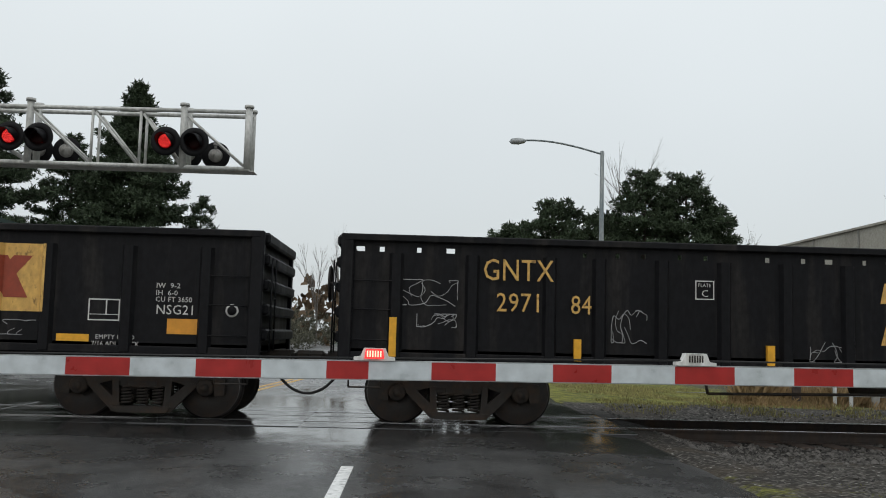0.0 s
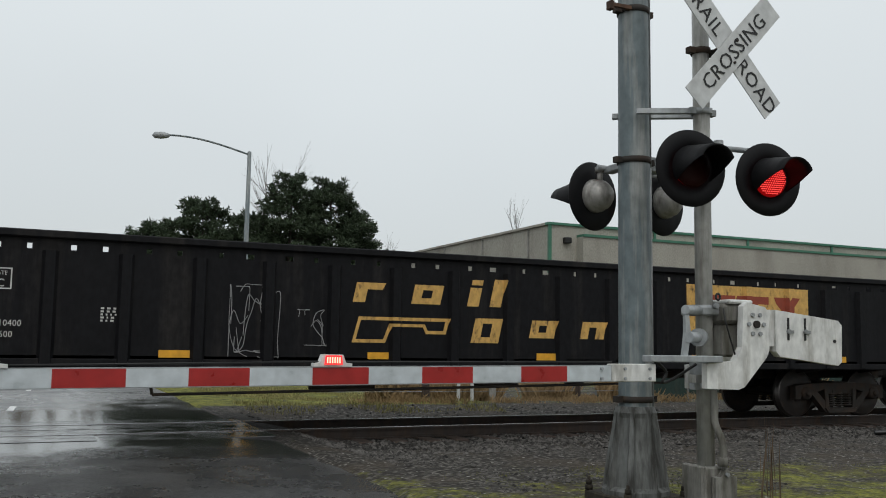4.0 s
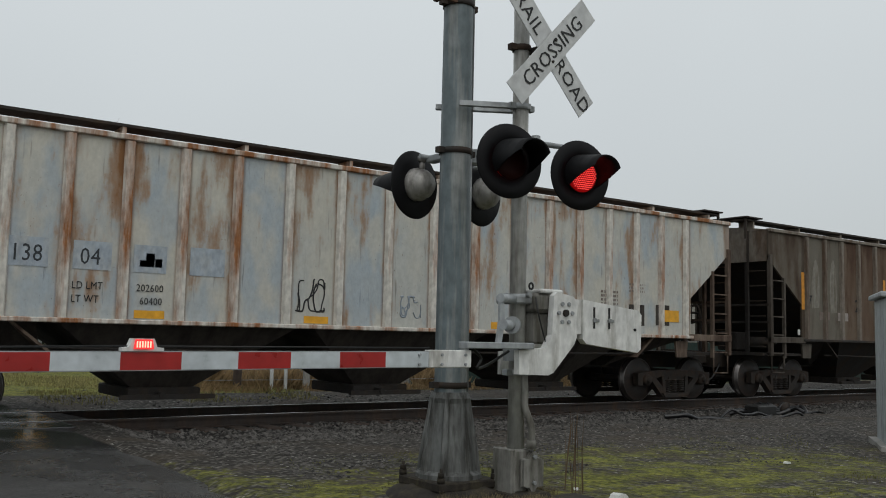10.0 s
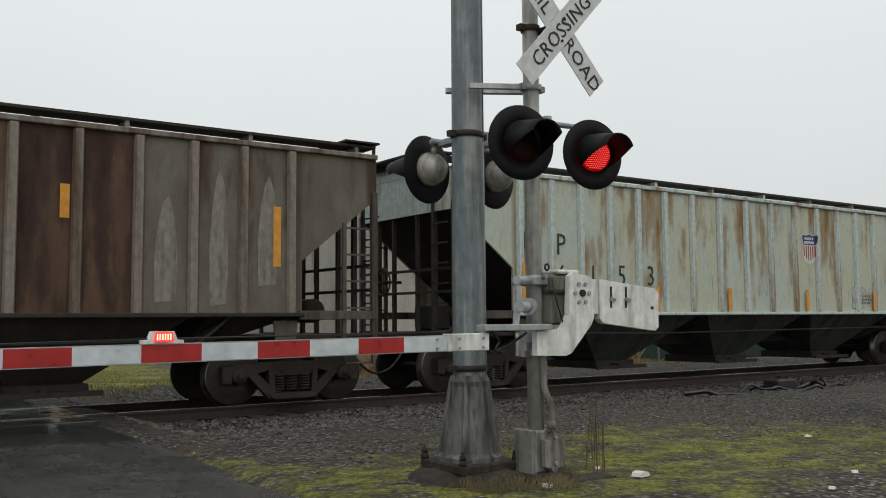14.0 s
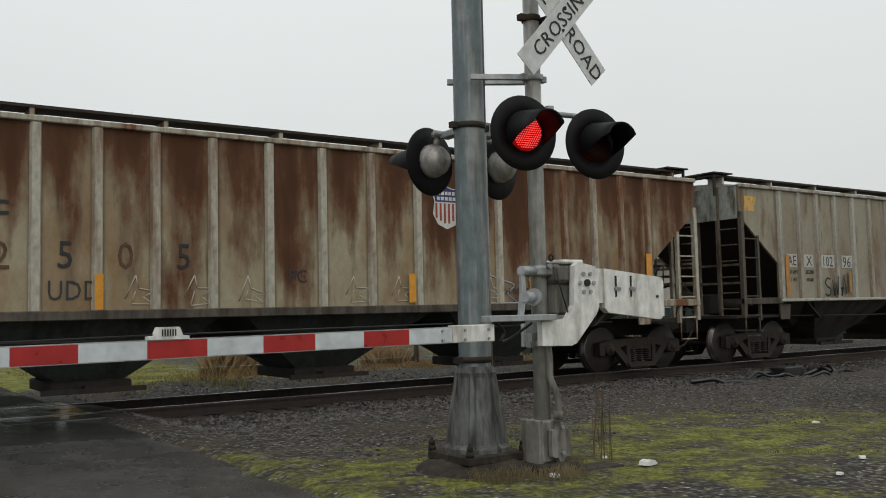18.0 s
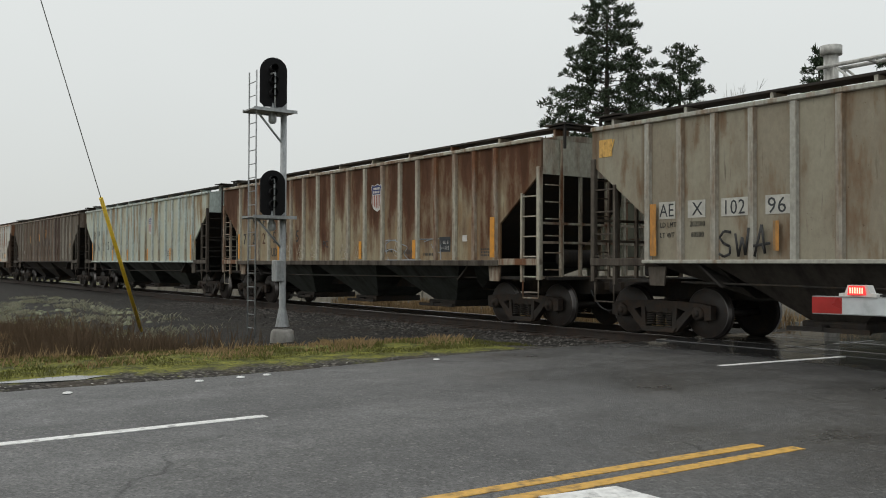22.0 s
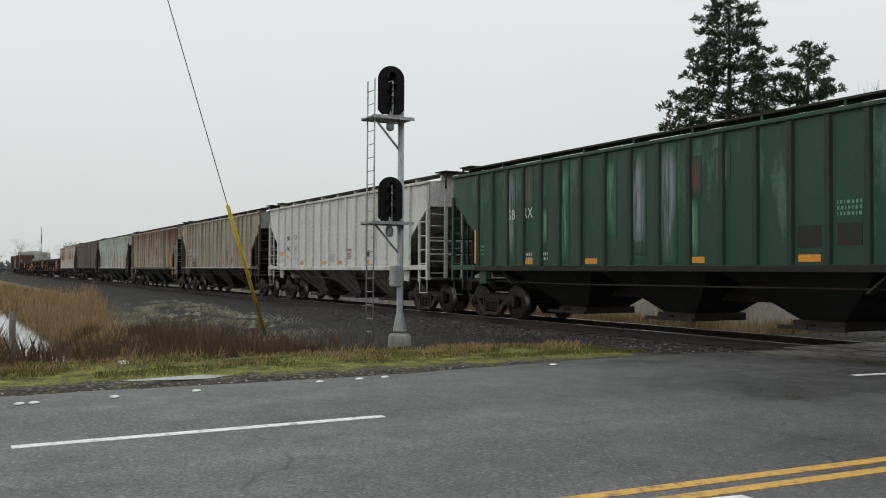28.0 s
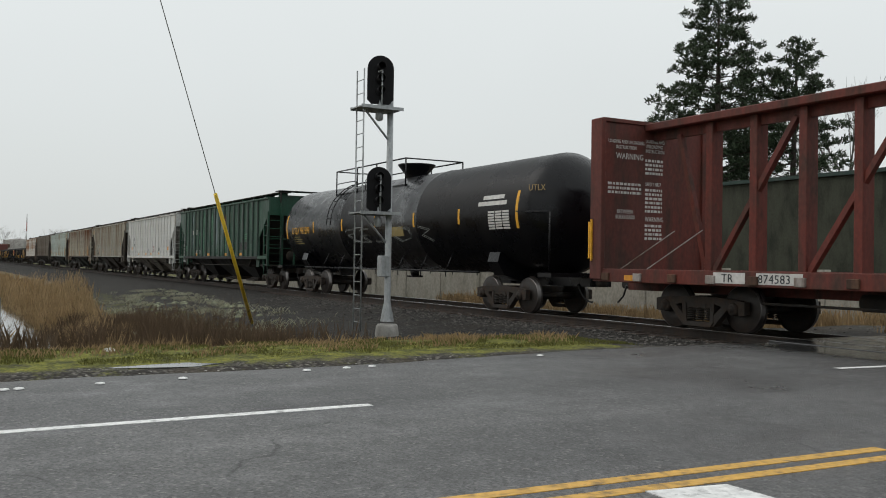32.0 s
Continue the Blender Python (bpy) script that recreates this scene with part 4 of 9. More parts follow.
def build_gate():
    gm = thing("gate_mechanism", "white painted gate mechanism with counterweight, on the mast", "gate mechanism", at=pose(0, 0, 0))
    part("gearbox", Mesh().box(5.00, 5.25, -8.56, -8.26, 1.50, 1.665, 0.03).box(5.02, 5.22, -8.52, -8.3, 1.24, 1.50, 0.02), CAST, gm, "grey gear housing")
    part("gearbox_lid", Mesh().box(5.03, 5.28, -8.58, -8.24, 1.66, 1.695, 0.012), WHITE_PAINT, gm)
    for z in (1.44, 1.50, 1.56):
        part("fin", Mesh().box(5.15, 5.24, -8.57, -8.5, z, z + 0.03, 0.005), CAST, gm)
    part("lifting_eye", Mesh().path([(4.99 + 0.022 * math.cos(a), -8.5, 1.715 + 0.026 * math.sin(a)) for a in (0, 0.8, 1.6, 2.4, 3.2, 4.0, 4.8, 5.6, 6.28)], 0.009, 6), SIGN_BLACK, gm)
    part("clamp", Mesh().box(4.78, 5.12, -8.50, -8.44, 1.565, 1.635, 0.012).box(4.80, 5.10, -8.33, -8.27, 1.565, 1.635, 0.012).tube((4.95, -8.54, 1.64), (4.95, -8.5, 1.64), 0.022, seg=6), GALV, gm, "grey clamp round the mast")
    part("shaft_end", Mesh().tube((4.60, -8.58, 1.60), (4.80, -8.50, 1.60), 0.036, seg=16), GALV, gm)
    part("shaft_end", Mesh().tube((4.61, -8.60, 1.39), (4.80, -8.50, 1.39), 0.042, seg=16).tube((4.76, -8.53, 1.39), (4.80, -8.50, 1.39), 0.07, seg=18), GALV, gm, "short shaft with a round collar")
    part("rocker_arm", Mesh().prism([(4.60, 1.58), (4.635, 1.58), (4.65, 1.42), (4.62, 1.25), (4.575, 1.25), (4.60, 1.42)], -8.58, -8.55), GALV, gm, "thin upright lever")
    poly = [(4.75, 1.19), (4.75, 1.00), (5.06, 0.99), (5.12, 1.01), (5.35, 1.24), (5.38, 1.30), (5.38, 1.60), (5.34, 1.64), (5.16, 1.67), (5.12, 1.64), (5.10, 1.32), (5.03, 1.21)]
    arm = part("counter_arm", Mesh().prism(poly, -8.64, -8.58), WHITE_PAINT, gm, "white cranked steel arm")
    for k in range(6):
        g = 2 * math.pi * k / 6
        part("bolt", Mesh().tube((5.245 + 0.075 * math.cos(g), -8.655, 1.50 + 0.085 * math.sin(g)), (5.245 + 0.075 * math.cos(g), -8.64, 1.50 + 0.085 * math.sin(g)), 0.018, seg=6), GALV, arm)
    part("hub", Mesh().tube((5.245, -8.66, 1.50), (5.245, -8.64, 1.50), 0.03, seg=10), TRUCK, arm)
    part("counter_arm", Mesh().prism([(x + 0.16, z - 0.02) for x, z in poly], -8.22, -8.18), WHITE_PAINT, gm, "second arm behind the mast")
    cw = part("counterweight", Mesh().prism([(5.44, 1.62), (6.12, 1.55), (6.16, 1.51), (6.15, 1.21), (6.11, 1.18), (5.48, 1.25), (5.44, 1.29)], -8.65, -8.58), WHITE_PAINT, gm, "white counterweight plate with two slots")
    for x in (5.57, 5.75):
        part("slot", Mesh().box(x - 0.01, x + 0.01, -8.655, -8.65, 1.38, 1.56), SIGN_BLACK, cw)
        part("bolt", Mesh().tube((x, -8.67, 1.45), (x, -8.65, 1.45), 0.02, seg=6).box(x - 0.02, x + 0.05, -8.665, -8.655, 1.435, 1.46), GALV, cw)
    part("bolt", Mesh().tube((6.07, -8.66, 1.38), (6.07, -8.65, 1.38), 0.014, seg=6), SIGN_BLACK, cw)
    part("link", Mesh().box(5.33, 5.47, -8.63, -8.59, 1.33, 1.62), WHITE_PAINT, gm)
    part("support_bar", Mesh().box(4.19, 4.86, -8.70, -8.58, 1.20, 1.25, 0.006).box(4.78, 4.86, -8.62, -8.4, 1.10, 1.22), GALV, gm, "flat grey support bar")
    part("cable", Mesh().hose([(4.30, -8.62, 1.20), (4.40, -8.60, 1.12), (4.36, -8.6, 1.05), (4.50, -8.55, 1.07), (4.76, -8.5, 1.18)], 0.012, 6), SIGN_BLACK, gm, "black cable")
    part("cable", Mesh().hose([(4.99, -8.56, 1.62), (4.98, -8.60, 1.5), (5.05, -8.60, 1.3), (5.08, -8.60, 1.22)], 0.007, 6), SIGN_BLACK, gm, "thin black cable")
    ga = thing("crossing_barrier", "lowered crossing barrier with red and white reflective stripes", "barrier", at=Matrix.Translation((0, 0, 0)))
    k = 1.059
    edge = [-3.26, -3.06, -2.68, -2.30, -1.93, -1.57, -1.20, -0.83, -0.46, -0.22, 0.14, 0.51, 0.84, 1.18, 1.55, 1.90, 2.25, 2.60, 2.95, 3.30, 3.65]
    red = [1, 0, 1, 0, 1, 0, 1, 0, 1, 0, 1, 0, 1, 0, 1, 0, 1, 0, 1, 0]

    def low(x):
        return 0.996 + 0.064 * (x + 3.45) / 7.7

    m = Mesh()
    x0, x1 = -3.26 * k, 4.01 * k
    m.add([(x, y, low(x) + dz) for x in (x0, x1) for y in (-8.65, -8.60) for dz in (0, 0.118)],
          [(0, 1, 3, 2), (4, 6, 7, 5), (0, 4, 5, 1), (2, 3, 7, 6), (0, 2, 6, 4), (1, 5, 7, 3)])
    part("beam", m, GALV, ga, "grey aluminium beam")
    for a, b, r in zip(edge, edge[1:], red):
        a, b = a * k, b * k
        m = Mesh().add([(a, -8.6525, low(a) + 0.006), (b, -8.6525, low(b) + 0.006), (b, -8.6525, low(b) + 0.112), (a, -8.6525, low(a) + 0.112),
                        (a, -8.650, low(a) + 0.006), (b, -8.650, low(b) + 0.006), (b, -8.650, low(b) + 0.112), (a, -8.650, low(a) + 0.112)],
                       [(0, 1, 2, 3), (0, 4, 5, 1), (1, 5, 6, 2), (2, 6, 7, 3), (3, 7, 4, 0)])
        part("stripe", m, ARM_RED if r else ARM_WHITE, ga, "red reflective stripe" if r else "white reflective stripe")
    part("end_sleeve", Mesh().box(3.87, 4.26, -8.66, -8.59, 1.055, 1.185, 0.006), WHITE_PAINT, ga, "silver bolted sleeve at the root")
    for x in (3.78, 3.98, 4.2):
        for z in (1.08, 1.15):
            part("bolt", Mesh().tube((x, -8.672, z), (x, -8.655, z), 0.012, seg=6), GALV, ga)
    part("wire", Mesh().path([(x0 + 0.2, -8.62, low(x0) + 0.13), (-0.2, -8.62, 1.155), (1.6, -8.62, 1.185), (3.9, -8.61, 1.20)], 0.006, 5), SIGN_BLACK, ga)
    for x, phase in ((-3.13, None), (-0.20, GATE_A), (1.77, GATE_B)):
        z = low(x) + 0.118
        g = part("lamp", Mesh().prism([(-0.125, 0.0), (0.125, 0.0), (0.125, 0.02), (0.085, 0.025), (0.065, 0.075), (-0.065, 0.075), (-0.085, 0.025), (-0.125, 0.02)], -8.665, -8.595), WHITE_PAINT, ga, "small lamp on top of the arm")
        g.matrix_basis = Matrix.Translation((x, 0, z))
        for q in range(6):
            part("bar", Mesh().box(-0.045 + q * 0.016, -0.037 + q * 0.016, -8.668, -8.663, 0.02, 0.062), TRUCK, g)
        # invented swing: the lit glass goes behind the lamp to imitate switching off
        glass = part("lit_glass", Mesh().prism([(-0.06, 0.012), (0.06, 0.012), (0.052, 0.07), (-0.052, 0.07)], -0.047, -0.040), GATE_LIT, g, "red lit lamp glass")
        row = Mesh()
        for q in range(6):
            row.box(-0.045 + q * 0.016, -0.037 + q * 0.016, -0.050, -0.047, 0.022, 0.060)
        points = part("light_row", row, GATE_BULB, g, "bright strips of light")
        for piece in (glass, points):
            piece.matrix_basis = Matrix.Translation((0, -8.63, 0))
            if phase is not None:
                phase.append(piece)


def build_gantry():
    """Cantilever of the far side, over the road, with two lamp pairs."""
    root = thing("signal_gantry", "galvanised cantilever truss with two pairs of crossing lamps", "signal gantry", at=pose(0, 5.0, 0))
    x0, x1, z0, z1 = -11.6, -3.45, 4.64, 5.80
    ya, yb = -0.22, 0.22
    for y in (ya, yb):
        part("chord", Mesh().tube((x0, y, z1), (x1, y, z1 + 0.06), 0.045), GANTRY_GREY, root)
        part("chord", Mesh().tube((x0, y, z0), (x1, y, z0), 0.05), GANTRY_GREY, root)
        xs = [-11.2, -9.9, -8.05, -6.75, -5.75, -4.85, -3.5]
        for k, x in enumerate(xs):
            big = x in (-8.05, -4.85, -3.5)
            part("upright", Mesh().tube((x, y, z0), (x, y, z1 + (0.16 if big else 0.03)), 0.075 if big else 0.03), GANTRY_GREY, root)
            if k < len(xs) - 1:
                part("diagonal", Mesh().tube((x + 0.05, y, z1 - 0.05), (xs[k + 1] - 0.05, y, z0 + 0.05), 0.028), GANTRY_GREY, root)
            if big:
                part("cap", Mesh().tube((x, y, z1 + 0.14), (x, y, z1 + 0.2), 0.1), GANTRY_GREY, root)
    m = Mesh()
    for x in (-10.5, -8.05, -6.75, -5.75, -4.85, -3.5):
        m.tube((x, ya, z1 + 0.02), (x, yb, z1 + 0.02), 0.03).tube((x, ya, z0), (x, yb, z0), 0.03)
    part("cross_tie", m, GANTRY_GREY, root)
    part("walkway", Mesh().box(x0, x1 + 0.1, -0.2, 0.2, z0 - 0.05, z0 - 0.035), GANTRY_GREY, root, "narrow grating walkway")
    part("mast", Mesh().tube((-11.4, 0, -0.1), (-11.4, 0, 6.15), 0.16, seg=16).tube((-11.4, 0, 6.1), (-11.4, 0, 6.3), 0.24, seg=16), GANTRY_GREY, root, "thick galvanised mast")
    part("footing", Mesh().box(-11.9, -10.9, -0.5, 0.5, -0.6, 0.05, 0.03), CONCRETE, root)
    for x in (-8.05, -4.85):
        for dx, grp in ((-0.32, FLASH_A), (0.27, FLASH_B)):
            flasher("black round gantry lamp with a tunnel visor facing the road", pose(x + dx, 4.60, 5.15, 0, 0, 0), grp)
            flasher("black round gantry lamp facing away, grey rounded back", pose(x + dx + 0.28, 5.45, 5.03, 0, 0, 180), grp)


build_pole()
build_mast()
build_gate()
build_gantry()


# ---------------------------------------------------------------- the train
def train_shift(t):
    """How far the train has gone since 16 s; it gathers speed slowly."""
    u = (t - 16) / 16
    return 114.94 * u + 3.803 * u ** 2 - 5.816 * u ** 3 + 2.912 * u ** 4 + 2.66 * u ** 5


def scaled(rows, k):
    """Marks along a car, with their first value (metres from the leading end) stretched to the car's length."""
    return [(r[0], r[1] * k, *r[2:]) if isinstance(r[0], str) else (r[0] * k, *r[1:]) for r in rows]


WHEELSETS, CARS = [], []
SHARED = {}


def shared(key, make, mat):
    if key not in SHARED:
        SHARED[key] = make().data(key, mat)
    return SHARED[key]


def side_frame_mesh():
    """Cast side frame: arched top, sloping arms to the axle boxes, window round the springs."""
    m = Mesh()
    top = [(-1.16, 0.60), (-0.95, 0.63), (-0.45, 0.66), (0.45, 0.66), (0.95, 0.63), (1.16, 0.60), (1.16, 0.36), (1.02, 0.34), (1.0, 0.50), (0.78, 0.50), (0.70, 0.46), (0.44, 0.53), (-0.44, 0.53), (-0.70, 0.46), (-0.78, 0.50), (-1.0, 0.50), (-1.02, 0.34), (-1.16, 0.36)]
    m.prism(top, -0.07, 0.07)
    for s in (-1, 1):
        m.prism([(s * 0.80, 0.50), (s * 0.64, 0.52), (s * 0.30, 0.22), (s * 0.30, 0.10), (s * 0.40, 0.10)], -0.075, 0.075)
        m.prism([(s * 0.42, 0.55), (s * 0.33, 0.55), (s * 0.31, 0.18), (s * 0.40, 0.18)], -0.08, 0.08)
        m.lathe((s * 0.889, -0.12, 0.46), (0, 1, 0), [(0, 0.0), (0, 0.10), (0.03, 0.125), (0.20, 0.125), (0.22, 0.0)], 14)
        m.lathe((s * 0.889, -0.15, 0.46), (0, 1, 0), [(0, 0.0), (0, 0.06), (0.05, 0.06)], 8)
    m.prism([(-0.42, 0.18), (0.42, 0.18), (0.34, 0.09), (-0.34, 0.09)], -0.10, 0.10)
    return m


def spring_mesh():
    turns = 6
    return Mesh().hose([(0.078 * math.cos(k * math.pi / 3), 0.078 * math.sin(k * math.pi / 3), 0.20 + 0.26 * k / (6 * turns)) for k in range(6 * turns + 1)], 0.017, 5, 1)


def wheelset_mesh():
    m = Mesh()
    for s in (-1, 1):
        prof = [(0.0, 0.0), (0.0, 0.11), (-0.02, 0.12), (-0.035, 0.20), (-0.03, 0.33), (0.0, 0.385), (0.01, 0.435), (0.02, 0.452), (0.11, 0.458), (0.125, 0.48), (0.145, 0.485), (0.15, 0.40), (0.10, 0.3), (0.12, 0.12), (0.14, 0.0)]
        m.lathe((0, s * 0.82, 0), (0, -s, 0), prof, 32)
        for k in range(3):
            g = 2.1 * k
            m.box(0.17 * math.cos(g) - 0.02, 0.17 * math.cos(g) + 0.02, min(s * 0.835, s * 0.86), max(s * 0.835, s * 0.86), 0.17 * math.sin(g) - 0.02, 0.17 * math.sin(g) + 0.02)
    m.tube((0, -1.05, 0), (0, 1.05, 0), 0.075, seg=12)
    return m


def wheelset_data():
    """The wheelset with its running surface and rim edge worn bright."""
    if "wheelset" not in SHARED:
        me = wheelset_mesh().data("wheelset", WHEEL)
        me.materials.append(TREAD)
        for start in (0, 14 * 32 + 18):
            for k in range(start + 6 * 32, start + 8 * 32):
                me.polygons[k].material_index = 1
        SHARED["wheelset"] = me
    return SHARED["wheelset"]


def add_truck(car, x):
    bol = part("truck", shared("bolster", lambda: Mesh().box(-0.22, 0.22, -1.05, 1.05, 0.42, 0.68, 0.03).tube((0, 0, 0.6), (0, 0, 0.80), 0.2, seg=14).box(-0.75, -0.70, -0.8, 0.8, 0.35, 0.42).box(0.70, 0.75, -0.8, 0.8, 0.35, 0.42), TRUCK), TRUCK, car, "dark rusty cast steel truck", at=pose(x, 0, 0))
    for s in (-1, 1):
        part("side_frame", shared("side_frame", side_frame_mesh, TRUCK), TRUCK, bol, at=pose(0, s * 0.99, 0))
        part("spring_seat", shared("spring_seat", lambda: Mesh().box(-0.34, 0.34, -0.06, 0.06, 0.46, 0.54), TRUCK), TRUCK, bol, at=pose(0, s * 0.98, 0))
        for dx in (-0.22, 0.0, 0.22):
            part("spring", shared("spring", spring_mesh, TRUCK), TRUCK, bol, at=pose(dx, s * 1.0, 0))
    for dx in (-0.889, 0.889):
        ws = part("wheelset", wheelset_data(), WHEEL, bol, at=pose(dx, 0, 0.457))
        WHEELSETS.append((ws, dx))


def coupler_mesh(half, end):
    m = Mesh()
    for s in (-1, 1):
        m.box(*sorted((s * half, s * (end - 0.18))), -0.09, 0.09, 0.78, 0.96, 0.02)
        m.box(*sorted((s * (end - 0.24), s * (end + 0.03))), -0.16, 0.13, 0.72, 1.0, 0.05)
    return m


def add_hoses(root, end):
    for s in (-1, 1):
        pts = [(s * (end - 0.55), -0.35, 0.78), (s * (end - 0.42), -0.36, 0.60), (s * (end - 0.25), -0.36, 0.44), (s * (end - 0.08), -0.34, 0.37), (s * end, -0.33, 0.37)]
        part("air_hose", Mesh().hose(pts, 0.022, 7, 3), SIGN_BLACK, root, "black rubber air hose")


def car_root(name, label, category, x16):
    root = thing(name, label, category, at=pose(x16, 0, 0), group="cars of the train")
    CARS.append((root, x16))
    return root


def bars(root, x, z, w, h, rows, y, mat, label="small illegible lettering", fill=0.62, seed=0, name="small_print"):
    """Print too small to read: a block of thin plain bars."""
    rnd = random.Random(seed + int(x * 100))
    m = Mesh()
    for r in range(rows):
        zz = z + h * (rows - 1 - r) / rows
        xx = x
        while xx < x + w:
            l = rnd.uniform(0.03, 0.10) * max(0.5, h * 2)
            m.box(xx, min(xx + l, x + w), y - 0.003, y, zz, zz + h / rows * fill)
            xx += l + 0.035
    return part(name, m, mat, root, label)


def gondola(x16, spec):
    """A long black mill gondola; local x runs from the leading to the trailing end."""
    L, W, zb, zt = spec["length"] / 2, 1.55, 0.98, 2.67
    k_len = L / 10.05
    for key in ("text", "yellow", "print", "frames", "orange", "disc", "boxes", "panel", "tags"):
        spec[key] = scaled(spec.get(key, ()), k_len)
    spec["railmark"] = [v * k_len for v in spec.get("railmark", ())]
    root = car_root("gondola_car", spec["label"], "gondola car", x16)
    posts = [0.74, 1.83, 2.95] + [round(3.67 + 0.911 * k, 3) for k in range(15)] + [17.15, 18.27, 19.36]
    posts = spec.get("posts", [p * k_len for p in posts])
    for s, nm in ((-1, "side_wall"), (1, "side_wall")):
        m = Mesh()
        y0, y1 = sorted((s * W, s * (W - 0.03)))
        hz0, hz1 = 2.43, 2.50
        m.box(-L, L, y0, y1, zb, hz0)
        m.box(-L, L, y0, y1, hz1, zt - 0.05)
        x = -L
        edges = [-L] + [p - L for p in posts] + [L]
        rnd = random.Random(int(abs(x16) * 10))
        cur = -L
        for a, b in zip(edges, edges[1:]):
            n = 2 if b - a < 1.2 else 3
            for q in range(n):
                if rnd.random() < spec.get("holes", 0.8):
                    hx = a + (b - a) * (q + 0.7) / (n + 0.4)
                    wd = rnd.choice((0.06, 0.07, 0.12))
                    m.box(cur, hx - wd / 2, y0, y1, hz0, hz1)
                    cur = hx + wd / 2
        m.box(cur, L, y0, y1, hz0, hz1)
        part(nm, m, BLACK_PAINT, root, "black side sheet with small openings under the top rail")
        for p in posts:
            x = p - L
            pm = shared("gon_post", lambda: Mesh().prism([(-0.10, 0), (-0.06, -0.075), (0.06, -0.075), (0.10, 0)], zb - 0.02, 2.41, "xy"), BLACK_PAINT)
            part("side_post", pm, BLACK_PAINT, root, at=pose(x, s * W, 0, 0, 0, 0 if s < 0 else 180))
        part("top_rail", Mesh().box(-L - 0.02, L + 0.02, s * W - 0.075, s * W + 0.075, zt - 0.10, zt, 0.015), BLACK_PAINT, root, "dented top rail")
        part("bottom_rail", Mesh().box(-L, L, s * W - 0.05, s * W + 0.07, zb - 0.05, zb + 0.06, 0.01), BLACK_PAINT, root)
        m = Mesh()
        for e in (-1, 1):
            for z in (1.2, 1.62, 2.02):
                m.path([(e * (L - 0.15), s * (W + 0.005), z), (e * (L - 0.15), s * (W + 0.06), z), (e * (L - 0.75), s * (W + 0.06), z), (e * (L - 0.75), s * (W + 0.005), z)], 0.011, 5)
        part("grab_iron", m, BLACK_PAINT, root)
    for e in (-1, 1):
        x0, x1 = sorted((e * L, e * (L - 0.05)))
        m = Mesh().box(x0, x1, -W, W, zb, zt - 0.06)
        part("end_wall", m, BLACK_PAINT, root)
        for k, z in enumerate((1.15, 1.5, 1.85, 2.2, 2.5)):
            part("end_rib", Mesh().box(*sorted((e * L, e * (L + 0.12))), -W + 0.1, W - 0.1, z, z + 0.16, 0.03), BLACK_PAINT, root)
        for y in (-W, W):
            part("corner_post", Mesh().box(*sorted((e * (L - 0.12), e * (L + 0.06))), y - 0.07, y + 0.07, zb - 0.1, zt, 0.015), BLACK_PAINT, root)
        part("end_ladder", Mesh().path([(e * (L + 0.16), -1.42, 1.0), (e * (L + 0.16), -1.42, 2.3)], 0.013, 5).path([(e * (L + 0.16), -1.05, 1.0), (e * (L + 0.16), -1.05, 2.3)], 0.013, 5).path([(e * (L + 0.16), -1.42, 1.3), (e * (L + 0.16), -1.05, 1.3)], 0.012, 5).path([(e * (L + 0.16), -1.42, 1.75), (e * (L + 0.16), -1.05, 1.75)], 0.012, 5), BLACK_PAINT, root)
    part("brake_wheel", Mesh().lathe((-L - 0.28, -0.75, 2.0), (1, 0, 0), [(0, 0.25), (0.02, 0.28), (0.04, 0.25), (0.02, 0.235), (0, 0.25)], 18).tube((-L - 0.28, -0.75, 2.0), (-L, -0.75, 2.0), 0.03).tube((-L - 0.26, -1.0, 2.0), (-L - 0.26, -0.5, 2.0), 0.014).tube((-L - 0.26, -0.75, 1.75), (-L - 0.26, -0.75, 2.25), 0.014), GRIME, root, "round brake wheel")
    part("floor", Mesh().box(-L, L, -W, W, 1.0, 1.08), GRIME, root)
    m = Mesh().box(-L - 0.3, L + 0.3, -0.28, 0.28, 0.72, 1.0)
    for k in range(12):
        x = -L + 1.0 + k * 1.65
        m.prism([(-1.5, 1.0), (1.5, 1.0), (1.45, 0.93), (0.3, 0.76), (-0.3, 0.76), (-1.45, 0.93)], x, x + 0.1, "yz")
    part("underframe", m, GRIME, root, "black centre sill with cross bearers")
    part("brake_rigging", Mesh().path([(-4.6, -1.2, 0.8), (-4.55, -1.2, 0.55), (4.0, -1.15, 0.68), (4.1, -1.15, 0.9)], 0.022, 6).tube((-2.2, -0.7, 0.72), (-1.2, -0.7, 0.72), 0.16, seg=14).box(0.6, 1.3, -0.9, -0.6, 0.6, 0.85, 0.03).box(2.2, 2.5, -1.0, -0.85, 0.62, 0.9), GRIME, root, "air tank, brake cylinder and rods")
    part("coupler", coupler_mesh(L + 0.1, L + 0.6), GRIME, root)
    add_hoses(root, L + 0.6)
    for e in (-1, 1):
        part("step", Mesh().path([(e * (L - 0.1), -W, zb), (e * (L - 0.1), -W, 0.55), (e * (L - 0.55), -W, 0.55), (e * (L - 0.55), -W, zb)], 0.014, 5), GRIME, root)
        add_truck(root, e * (L - 1.66))
    y = -W - 0.005
    for text, x, z, size, mat, wide in spec.get("text", ()):
        lettering(text, size, mat, root, pose(x - L, y - (0.079 if size > 0.2 else 0.003), z, 90), wide=wide)
    for x, z, w, h in spec.get("yellow", ()):
        part("reflector", Mesh().box(x - L, x - L + w, y - (0.080 if w < 0.2 else 0.004), y, z, z + h), YELLOW, root, "yellow reflective strip")
